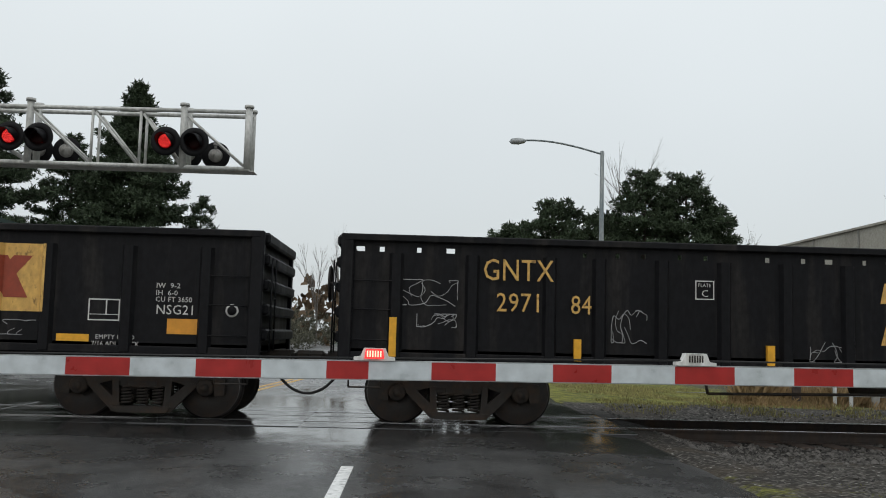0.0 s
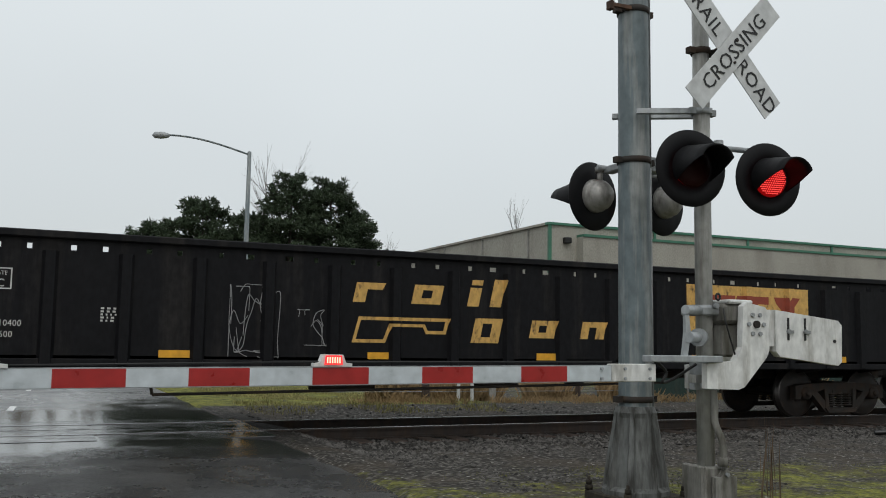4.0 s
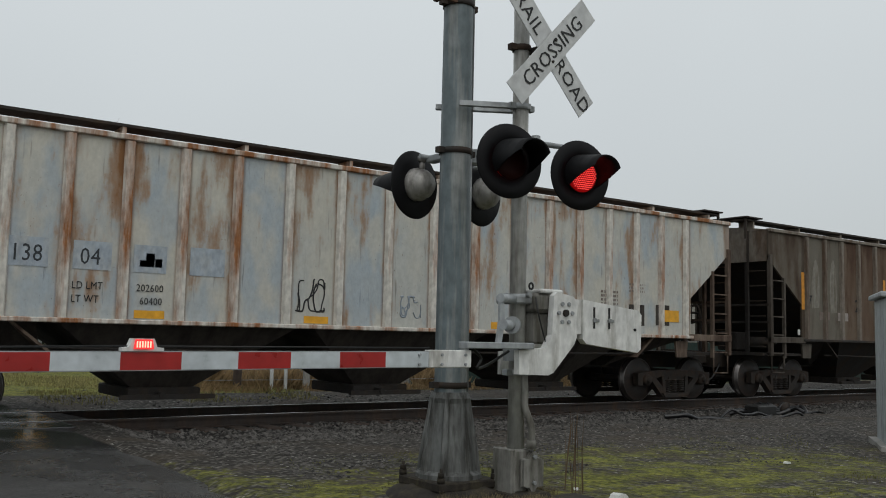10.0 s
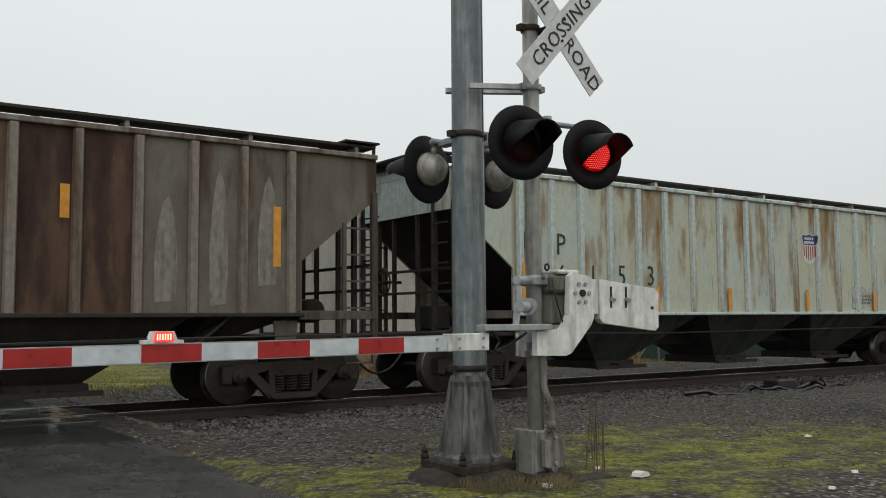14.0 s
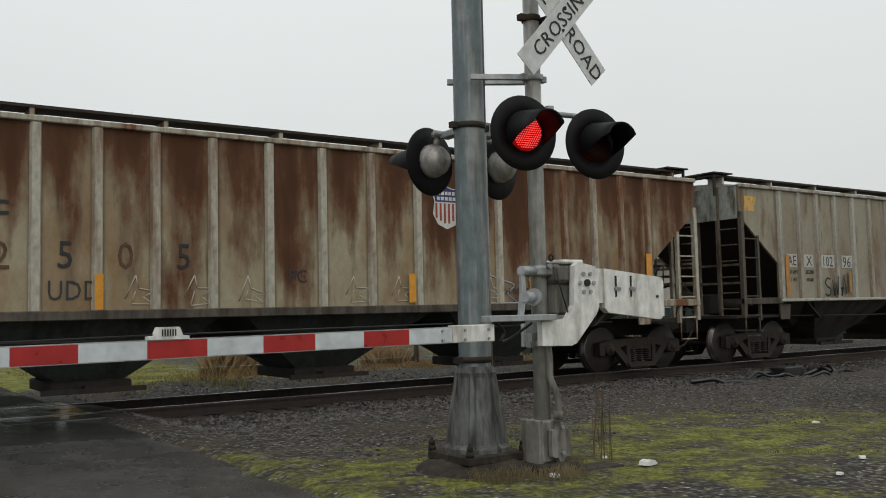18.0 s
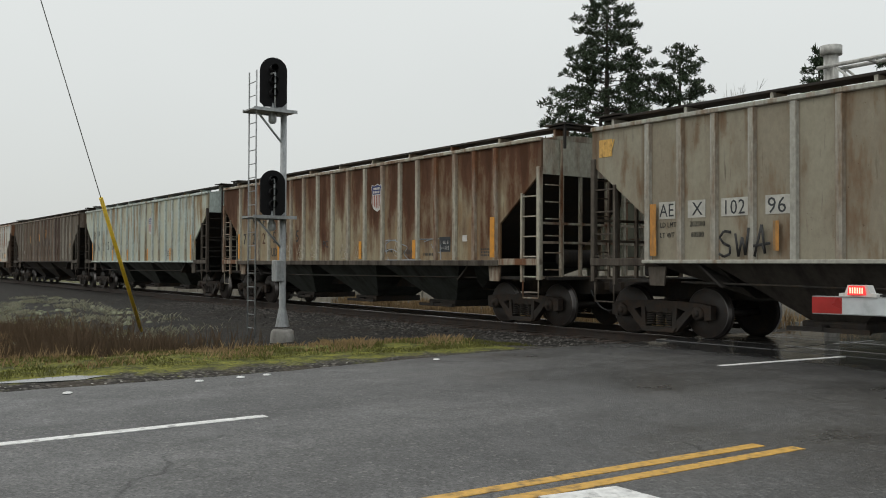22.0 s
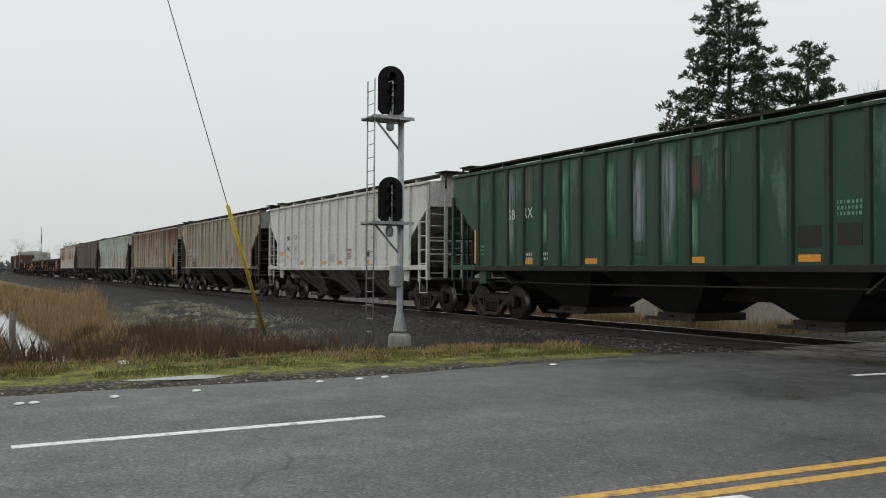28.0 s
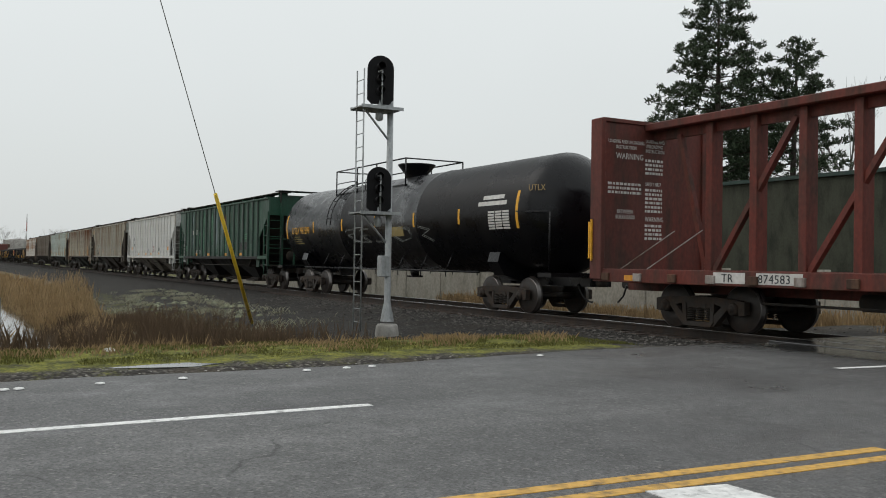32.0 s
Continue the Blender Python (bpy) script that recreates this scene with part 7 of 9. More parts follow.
BODY_6 = sheet_paint("hopper_paint_white", (0.55, 0.56, 0.545), (0.49, 0.485, 0.455), (0.40, 0.37, 0.31), 0.16, 0.55, seed=11, low=-0.04, high=0.02)
POST_6 = worn("hopper_post_white", (0.54, 0.545, 0.53), (0.40, 0.37, 0.32), 0.4, 0.55, scale=0.9, seed=11, vary=0.1)
BODY_7 = sheet_paint("hopper_paint_green", (0.010, 0.052, 0.029), (0.019, 0.048, 0.034), (0.07, 0.13, 0.10), 0.28, 0.5, seed=12)
POST_7 = worn("hopper_post_green", (0.008, 0.034, 0.021), (0.015, 0.028, 0.02), 0.5, 0.5, scale=2, seed=12, vary=0.1)
# near-black colour for the green car's bays and side sill
BAY_SILL_BLACK = worn("bay_sill_black", (0.010, 0.010, 0.010), (0.020, 0.018, 0.016), 0.5, 0.7, seed=9)
TRIM_7 = worn("hopper_trim_green", (0.011, 0.056, 0.032), (0.02, 0.04, 0.03), 0.5, 0.5, scale=2, seed=13, vary=0.1)
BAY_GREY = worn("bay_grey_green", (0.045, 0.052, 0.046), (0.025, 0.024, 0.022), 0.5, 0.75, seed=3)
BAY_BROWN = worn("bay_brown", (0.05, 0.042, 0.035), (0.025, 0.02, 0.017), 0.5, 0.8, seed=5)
SLOPE_6 = worn("stained_slope", (0.30, 0.29, 0.27), (0.09, 0.08, 0.07), 0.55, 0.75, seed=8)
BAY_STAINED = worn("bay_stained", (0.20, 0.18, 0.15), (0.05, 0.042, 0.035), 0.75, 0.8, seed=6)
GREEN_SPRAY = plain("spray_green", (0.12, 0.28, 0.18), 0.6)
GREY_SPRAY = plain("spray_grey", (0.28, 0.32, 0.36), 0.6)
ARROW_SPRAY = plain("spray_cream", (0.40, 0.36, 0.29), 0.7)
BLACK_SPRAY = plain("spray_black", (0.02, 0.02, 0.02), 0.6)


def faded(name, colour, seed, body=(0.011, 0.055, 0.031)):
    """Sprayed paint that thins out towards its edges and in vertical runs over the green."""
    m = material(name, colour, 0.55, 0, 0.35)
    n = Nodes(m)
    sep = n.t.nodes.new("ShaderNodeSeparateXYZ")
    n.t.links.new(n.co.outputs["Generated"], sep.inputs[0])
    across = n.mult(n.ramp(sep.outputs[0], 0.0, 0.35), n.ramp(sep.outputs[0], 0.65, 1.0, 1, 0))
    up = n.mult(n.ramp(sep.outputs[2], 0.0, 0.30), n.ramp(sep.outputs[2], 0.80, 1.0, 1, 0))
    run = n.noise(3.0, 5, (5, 1, 0.30), shift=(seed, 0, seed * 2))
    veil = n.mult(n.mult(across, up), n.ramp(run, 0.36, 0.62))
    n.color(n.mix(veil, body, colour))
    return m


PALE_DRIP = worn("pale_dripped_paint", (0.205, 0.192, 0.160), (0.14, 0.122, 0.096), 0.5, 0.7, streak=(5, 1, 0.6), scale=2, seed=9)
GREY_FADE = faded("faded_grey_spray", (0.24, 0.27, 0.30), 4)
GREEN_FADE = faded("faded_green_spray", (0.11, 0.27, 0.17), 5)
BROWN_FADE = faded("faded_brown_spray", (0.13, 0.115, 0.10), 6)
RED_FADE = faded("faded_red_spray", (0.17, 0.03, 0.03), 7)
BLUE_PATCH = worn("blue_grey_patch", (0.34, 0.39, 0.44), (0.40, 0.42, 0.42), 0.5, 0.6, streak=(3, 1, 1.5), seed=3)
SHIELD_BLUE = plain("shield_blue", (0.02, 0.03, 0.13), 0.5)
STENCIL_PATCH = plain("stencil_patch", (0.43, 0.425, 0.39), 0.6)
FADED = plain("faded_letter", (0.026, 0.026, 0.026), 0.7)

locomotive(-159.30, False)
locomotive(-138.40, True)
gondola(-116.95, {"length": 19.58, "label": "black gondola car with a gold and red logo panel", "holes": 0.12,
                  "text": [("NSG21", 18.67, 1.48, 0.13, LETTER_WHITE, 0.95), ("CU FT 3650", 18.66, 1.65, 0.07, LETTER_WHITE, 0.95), ("IH  6-0", 18.66, 1.74, 0.07, LETTER_WHITE, 1), ("IW  9-2", 18.66, 1.84, 0.07, LETTER_WHITE, 1), ("EMPTY LOAD", 17.85, 1.12, 0.06, LETTER_WHITE, 1), ("7/16 ADJ BLOCK", 17.80, 1.03, 0.06, LETTER_WHITE, 1)],
                  "disc": [(19.74, 1.55, 0.09)],
                  "frames": [(17.73, 1.37, 0.43, 0.30)], "orange": [(18.84, 1.21, 0.46, 0.21)],
                  "yellow": [(17.31, 1.08, 0.44, 0.10)], "panel": [(14.23, True)], "tags": [(16.4, 1.15, 0.6, 0.2)]})
gondola(-96.205, {"length": 19.55, "label": "black gondola car with gold lettering and a gold logo panel", "holes": 0.75,
                 "text": [("GNTX", 1.97, 2.07, 0.30, GOLD, 0.80), ("2971", 2.17, 1.64, 0.26, GOLD, 0.86), ("84", 3.24, 1.63, 0.26, GOLD, 0.80), ("PLATE", 5.11, 2.06, 0.05, LETTER_WHITE, 0.9), ("C", 5.16, 1.92, 0.10, LETTER_WHITE, 1)],
                 "boxes": [(5.07, 1.88, 0.27, 0.27)], "print": [(2.2, 0.99, 0.48, 0.08, 1)],
                 "yellow": [(0.66, 0.98, 0.10, 0.54), (3.3, 0.98, 0.10, 0.30), (6.1, 0.98, 0.10, 0.28), (8.05, 0.98, 0.10, 0.27), (9.95, 0.98, 0.10, 0.26), (11.95, 0.98, 0.10, 0.26), (13.95, 0.98, 0.10, 0.26), (16.78, 0.98, 0.10, 0.27), (19.38, 1.0, 0.10, 0.70)],
                 "railmark": [7.80], "panel": [(13.58, False)],
                 "tags": [(0.8, 1.7, 0.8, 0.35), (1.05, 1.4, 0.55, 0.18), (3.85, 1.25, 0.5, 0.45), (6.75, 1.05, 0.6, 0.3), (17.9, 1.3, 0.4, 0.4), (18.3, 1.9, 0.5, 0.3)]})
gondola(-75.2, {"length": 20.04, "label": "black gondola car with yellow reporting marks and white graffiti", "holes": 0.95, "posts": [0.73, 1.70, 2.88, 4.10] + [5.03 + 0.955 * k for k in range(11)] + [15.6, 16.6, 17.5, 18.4, 19.3],
                "text": [("GN", 0.85, 2.06, 0.29, YELLOW, 1.0), ("TX", 1.86, 2.06, 0.29, YELLOW, 0.92), ("296", 0.85, 1.60, 0.26, YELLOW, 0.98), ("089", 1.86, 1.60, 0.26, YELLOW, 0.98), ("LD LMT 210400", 3.10, 1.44, 0.08, LETTER_WHITE, 0.9), ("LT WT 75600", 3.10, 1.30, 0.08, LETTER_WHITE, 0.9), ("PLATE", 3.44, 2.08, 0.05, LETTER_WHITE, 0.9), ("C", 3.50, 1.93, 0.10, LETTER_WHITE, 1)],
                "boxes": [(3.40, 1.90, 0.28, 0.27)], "print": [(4.75, 1.52, 0.32, 0.2, 5)], "orange": [(0.80, 1.24, 0.45, 0.20)], "disc": [(0.35, 1.42, 0.08)],
                "yellow": [(2.40, 1.08, 0.47, 0.10), (5.50, 1.06, 0.46, 0.10), (8.45, 1.06, 0.46, 0.10), (11.3, 1.06, 0.46, 0.11), (14.4, 1.06, 0.46, 0.11), (17.6, 1.06, 0.46, 0.11)],
                "railmark": [8.2], "panel": [(14.3, True)], "tags": [(6.42, 1.08, 0.70, 1.0), (6.50, 1.15, 0.5, 0.9), (7.38, 1.25, 0.55, 0.5)]})
gondola(-53.79, {"length": 20.38, "label": "black gondola car with dull gold lettering, rubbed panels", "holes": 0.97, "gold": DULL_GOLD, "posts": [0.75, 1.86, 2.99] + [4.15 + 0.985 * k for k in range(13)] + [17.4, 18.5, 19.63],
                "text": [("GN", 2.42, 2.02, 0.29, DULL_GOLD, 0.95), ("TX", 3.36, 2.02, 0.29, DULL_GOLD, 0.85), ("290", 2.40, 1.57, 0.25, DULL_GOLD, 0.95), ("093", 3.33, 1.57, 0.25, DULL_GOLD, 0.95), ("LD LMT", 1.86, 1.21, 0.08, LETTER_WHITE, 0.95), ("LT WT", 1.86, 1.07, 0.08, LETTER_WHITE, 0.95), ("207300", 2.60, 1.21, 0.08, LETTER_WHITE, 0.95), ("78700", 2.62, 1.07, 0.08, LETTER_WHITE, 0.95), ("PLATE", 5.46, 1.95, 0.05, LETTER_WHITE, 0.9), ("C", 5.52, 1.80, 0.10, LETTER_WHITE, 1), ("EMPT LOAD", 18.0, 1.15, 0.07, LETTER_WHITE, 1.0), ("7/16 ADJ BLOCK", 17.9, 1.04, 0.07, LETTER_WHITE, 0.9)],
                "boxes": [(5.42, 1.77, 0.28, 0.26)], "frames": [(14.2, 1.22, 0.4, 0.3)], "print": [(18.55, 1.42, 0.45, 0.36, 4)],
                "yellow": [(0.68, 1.02, 0.13, 0.90), (3.76, 1.02, 0.11, 0.46), (6.72, 1.02, 0.11, 0.46), (9.65, 1.02, 0.11, 0.44), (12.9, 1.0, 0.11, 0.46), (16.3, 0.99, 0.11, 0.46), (19.3, 1.0, 0.12, 0.9)],
                "railmark": [8.25], "panel": [(15.3, True)], "tags": [(7.25, 1.15, 0.58, 0.6)]})
hopper(-33.8, {"length": 17.0, "label": "pale grey covered hopper car streaked with rust", "body": BODY_1, "end": END_1, "end_plate": ("AEX", "13804"), "post": POST_1, "trim": POST_1, "frame": CAGE_1, "bay": BAY_BROWN, "slope": CAGE_1, "cage": CAGE_1,
                "text": [("AEX", 1.54, 2.13, 0.22, LETTER_DARK, 0.82), ("138", 2.22, 2.13, 0.22, LETTER_DARK, 0.82), ("04", 3.03, 2.13, 0.22, LETTER_DARK, 0.85), ("LD LMT", 2.95, 1.80, 0.10, FADED, 0.8), ("LT WT", 2.95, 1.62, 0.10, FADED, 0.8), ("202600", 3.75, 1.80, 0.10, FADED, 0.85), ("60400", 3.80, 1.62, 0.10, FADED, 0.85)],
                "yellow": [(1.53, 1.66, 0.48, 0.23), (3.74, 1.43, 0.42, 0.11), (6.18, 1.43, 0.42, 0.11), (9.66, 1.43, 0.5, 0.12), (12.26, 1.43, 0.5, 0.12), (14.0, 1.68, 0.45, 0.24)], "refl": YELLOW,
                "patch": [(2.17, 2.06, 0.52, 0.38, BLUE_PATCH), (2.95, 2.06, 0.50, 0.38, BLUE_PATCH), (3.70, 2.06, 0.46, 0.38, BLUE_PATCH), (4.45, 2.06, 0.52, 0.40, BLUE_PATCH), (3.78, 2.14, 0.11, 0.09, SHIELD_BLUE), (3.86, 2.14, 0.12, 0.19, SHIELD_BLUE), (3.98, 2.14, 0.10, 0.12, SHIELD_BLUE), (13.0, 1.58, 0.45, 0.42, BAY_BROWN), (13.75, 1.6, 0.42, 0.42, BAY_BROWN)], "print": [(12.25, 1.73, 0.48, 0.55, 7, WINCH), (13.0, 2.25, 0.45, 0.2, 3, WINCH)],
                "tags": [(6.05, 1.62, 0.48, 0.48, BLACK_SPRAY), (7.85, 1.58, 0.40, 0.34, GREY_SPRAY), (10.3, 1.5, 0.5, 0.45, BLACK_SPRAY)]})
hopper(-15.33, {"length": 17.02, "label": "dark brown soot-stained covered hopper car with faded letters", "body": BODY_2, "post": POST_2, "trim": POST_2, "frame": FRAME_DIRTY, "drips": [(1, 2.15, 1.2, 0.62), (2, 2.05, 1.35, 0.60), (15, 1.55, 1.5, 0.55), (16, 1.5, 2.0, 0.50), (17, 1.8, 1.65, 0.55)], "repaired": [(0, 2, BODY_2_GREY), (13, 14, BODY_2_RUST), (15, 18, BODY_2_GREY)], "bay": GRIME, "sill": GRIME,
               "text": [(ch, x, 2.28, 0.44, FADED, 0.8) for ch, x in (("U", 6.20), ("N", 6.99), ("I", 7.99), ("O", 8.69), ("N", 9.52))] + [(ch, x, 1.68, 0.42, FADED, 0.8) for ch, x in (("P", 5.38), ("A", 6.20), ("C", 7.0), ("I", 8.0), ("F", 8.74), ("I", 9.70))] + [("7", 1.42, 2.15, 0.32, FADED, 1), ("8", 4.66, 2.12, 0.40, FADED, 0.8), ("2", 3.4, 2.12, 0.32, FADED, 1)],
               "yellow": [(1.22, 2.11, 0.12, 0.89), (4.72, 2.55, 0.11, 0.46), (7.12, 2.62, 0.11, 0.42), (8.80, 2.82, 0.11, 0.44), (11.5, 2.66, 0.12, 0.45), (14.35, 2.1, 0.12, 0.9)],
               "patch": [(1.92, 1.88, 0.46, 0.20, WINCH), (2.68, 1.88, 0.46, 0.2, WINCH), (1.05, 1.5, 0.1, 0.13, LETTER_WHITE)]})
hopper(3.105, {"length": 16.83, "label": "pale mint covered hopper car with tan stains and a shield", "body": BODY_3, "post": POST_3, "trim": POST_3, "frame": FRAME_DIRTY, "bay": BAY_GREY,
              "text": [(ch, x, z, 0.40, LETTER_DARK, 0.85) for ch, x, z in (("U", 1.46, 2.48), ("P", 2.24, 2.48), ("8", 1.48, 1.90), ("6", 2.24, 1.90), ("1", 3.02, 1.91), ("5", 3.76, 1.93), ("3", 4.54, 1.94))],
              "yellow": [(1.42, 1.45, 0.11, 0.85), (4.72, 1.42, 0.11, 0.5), (6.9, 1.42, 0.11, 0.5), (9.6, 1.42, 0.11, 0.5), (12.3, 1.42, 0.11, 0.5), (14.48, 1.45, 0.12, 0.95)], "on_posts": True, "shield": (9.86, 2.90, 0.84), "tags": [(11.5, 1.5, 0.8, 0.5, GREY_SPRAY)], "print": [(11.9, 1.6, 0.4, 0.25, 3, LETTER_DARK)]})
hopper(21.285, {"length": 16.49, "label": "heavily rusted cream covered hopper car with a shield", "body": BODY_4, "post": POST_4, "trim": POST_4, "sill": FRAME_DIRTY, "bay": BAY_GREY, "cage": POST_4,
               "text": [("7", 1.64, 1.95, 0.36, FADED, 0.9), ("2", 2.34, 1.95, 0.36, FADED, 0.9), ("2", 3.08, 1.95, 0.36, RUST, 0.9), ("F", 3.08, 2.48, 0.36, FADED, 0.9), ("5", 3.83, 1.97, 0.36, FADED, 0.9), ("0", 4.58, 1.97, 0.36, RUST, 0.9), ("5", 5.36, 1.97, 0.36, FADED, 0.9), ("CH-00-92", 10.95, 1.56, 0.12, LETTER_DARK, 0.9), ("M", 2.32, 2.48, 0.36, FADED, 0.9), ("PC", 7.02, 1.78, 0.20, LETTER_DARK, 0.9), ("UDD", 3.72, 1.55, 0.26, LETTER_DARK, 0.8)],
               "yellow": [(1.36, 1.45, 0.11, 0.85), (4.29, 1.42, 0.11, 0.47), (9.08, 1.45, 0.13, 0.47), (11.56, 1.45, 0.13, 0.46), (14.5, 1.47, 0.15, 0.88)], "on_posts": True, "shield": (9.88, 3.06, 0.84),
               "print": [(12.64, 1.66, 0.34, 0.26, 2, LETTER_WHITE), (14.12, 1.5, 0.30, 0.2, 3, LETTER_DARK), (10.2, 1.62, 0.4, 0.12, 1, LETTER_DARK), (11.95, 1.52, 0.4, 0.1, 1, LETTER_DARK)], "patch": [(12.59, 1.61, 0.43, 0.35, LETTER_DARK), (13.46, 1.84, 0.17, 0.14, LETTER_WHITE)], "tags": [(10.3, 1.42, 2.4, 0.5, GREY_SPRAY)], "arrows": (4.80, 5.62, 6.42, 8.18, 9.02, 10.9)})
hopper(38.98, {"length": 16.0, "label": "weathered tan-grey covered hopper car with black graffiti", "body": BODY_5, "post": POST_5, "bay": BAY_BROWN, "trim": POST_5, "frame": FRAME_DIRTY, "end": END_PALE, "cage": END_5, "refl": FADED_ORANGE,
               "text": [("AE", 1.67, 2.17, 0.23, LETTER_DARK, 0.82), ("X", 2.38, 2.17, 0.23, LETTER_DARK, 0.95), ("102", 3.00, 2.16, 0.24, LETTER_DARK, 0.85), ("96", 3.85, 2.15, 0.25, LETTER_DARK, 0.95), ("W", 0.19, 3.38, 0.30, GOLD, 0.9), ("LD LMT", 1.68, 1.98, 0.09, FADED, 0.8), ("202500", 2.33, 1.98, 0.09, FADED, 0.8), ("LT WT", 1.68, 1.80, 0.09, FADED, 0.8), ("60500", 2.36, 1.80, 0.09, FADED, 0.8)],
               "yellow": [(1.50, 1.48, 0.14, 0.92), (4.0, 1.55, 0.10, 0.47), (6.15, 1.52, 0.11, 0.46), (9.82, 1.55, 0.11, 0.45), (12.08, 1.55, 0.11, 0.45), (14.46, 1.55, 0.12, 0.92)], "on_posts": True,
               "patch": [(1.66, 2.13, 0.36, 0.30, STENCIL_PATCH), (2.29, 2.13, 0.37, 0.30, STENCIL_PATCH), (2.98, 2.13, 0.57, 0.30, STENCIL_PATCH), (3.82, 2.13, 0.54, 0.30, STENCIL_PATCH), (11.2, 1.61, 0.32, 0.27, LETTER_DARK), (0.19, 3.36, 0.33, 0.33, GOLD)],
               "print": [(11.25, 1.66, 0.24, 0.2, 2, LETTER_WHITE)], "sprays": [(("S", 2.98, 1.46), ("W", 3.30, 1.46), ("A", 3.66, 1.46))]})
hopper(56.075, {"length": 15.15, "label": "clean white covered hopper car with small dark lettering", "body": BODY_6, "post": POST_6, "trim": POST_6, "bay": BAY_STAINED, "cage": POST_6, "slope": SLOPE_6, "posts": 16,
              "text": [("MW", 2.52, 2.50, 0.20, LETTER_DARK, 0.85), ("CX", 3.47, 2.52, 0.20, LETTER_DARK, 0.85), ("461", 2.50, 2.07, 0.22, LETTER_DARK, 0.82), ("143", 3.45, 2.07, 0.22, LETTER_DARK, 0.82), ("CN", 3.5, 1.88, 0.13, GREY_SPRAY, 0.9), ("CAUTION", 9.35, 1.95, 0.09, LOGO_RED, 0.8)],
              "patch": [(1.60, 1.86, 0.44, 0.19, ORANGE), (4.22, 1.48, 0.42, 0.12, ORANGE), (6.8, 1.5, 0.42, 0.12, ORANGE), (8.5, 1.5, 0.40, 0.12, ORANGE), (11.08, 1.52, 0.40, 0.12, ORANGE), (13.9, 1.8, 0.35, 0.2, ORANGE), (11.08, 1.74, 0.40, 0.22, BAY_GREY)],
              "print": [(3.5, 1.72, 0.3, 0.12, 2, GREY_SPRAY), (2.52, 1.75, 0.33, 0.14, 2, GREY_SPRAY), (1.62, 1.62, 0.4, 0.14, 2, GREY_SPRAY), (7.7, 1.6, 0.4, 0.3, 4, GREY_SPRAY), (9.35, 1.68, 0.45, 0.24, 4, LOGO_RED), (4.3, 1.62, 0.3, 0.08, 1, GREY_SPRAY)], "yellow": []})
hopper(73.09, {"length": 16.0, "label": "green covered hopper car with blurred grey and red paint", "body": BODY_7, "post": POST_7, "trim": TRIM_7, "bay": BAY_SILL_BLACK, "sill": BAY_SILL_BLACK, "cage": TRIM_7,
              "text": [("GB", 2.80, 2.58, 0.25, LETTER_WHITE, 0.85), ("RX", 3.55, 2.59, 0.26, LETTER_WHITE, 0.85)],
              "patch": [(2.75, 1.45, 0.46, 2.42, GREY_FADE), (3.52, 2.75, 0.46, 1.12, BROWN_FADE), (4.3, 1.9, 0.3, 0.9, GREEN_FADE), (5.03, 1.5, 0.42, 2.3, GREEN_FADE), (6.72, 2.0, 0.42, 1.7, GREEN_FADE), (7.6, 1.5, 0.46, 2.3, GREY_FADE), (8.46, 1.45, 0.50, 2.42, GREY_FADE), (9.20, 2.75, 0.42, 0.75, RED_FADE), (9.95, 2.85, 0.40, 0.75, BROWN_FADE), (9.20, 1.5, 0.35, 1.2, GREEN_FADE), (11.85, 1.70, 0.45, 0.36, SIGN_BLACK), (12.62, 1.72, 0.45, 0.36, SIGN_BLACK)],
              "print": [(3.55, 1.55, 0.42, 0.22, 2, LETTER_WHITE), (4.3, 1.55, 0.3, 0.22, 2, LETTER_WHITE), (12.62, 2.2, 0.45, 0.28, 3, GREEN_SPRAY), (7.6, 1.62, 0.4, 0.3, 5, GREEN_SPRAY), (1.45, 1.7, 0.25, 0.3, 3, GREEN_SPRAY), (13.6, 1.7, 0.3, 0.3, 3, GREEN_SPRAY)],
              "yellow": [(1.20, 1.48, 0.12, 0.90), (3.56, 1.45, 0.42, 0.12), (6.05, 1.45, 0.42, 0.12), (9.25, 1.45, 0.45, 0.12), (11.85, 1.46, 0.45, 0.12), (14.46, 1.48, 0.12, 0.92)]})
tank_car(91.62)
centerbeam(102.78)


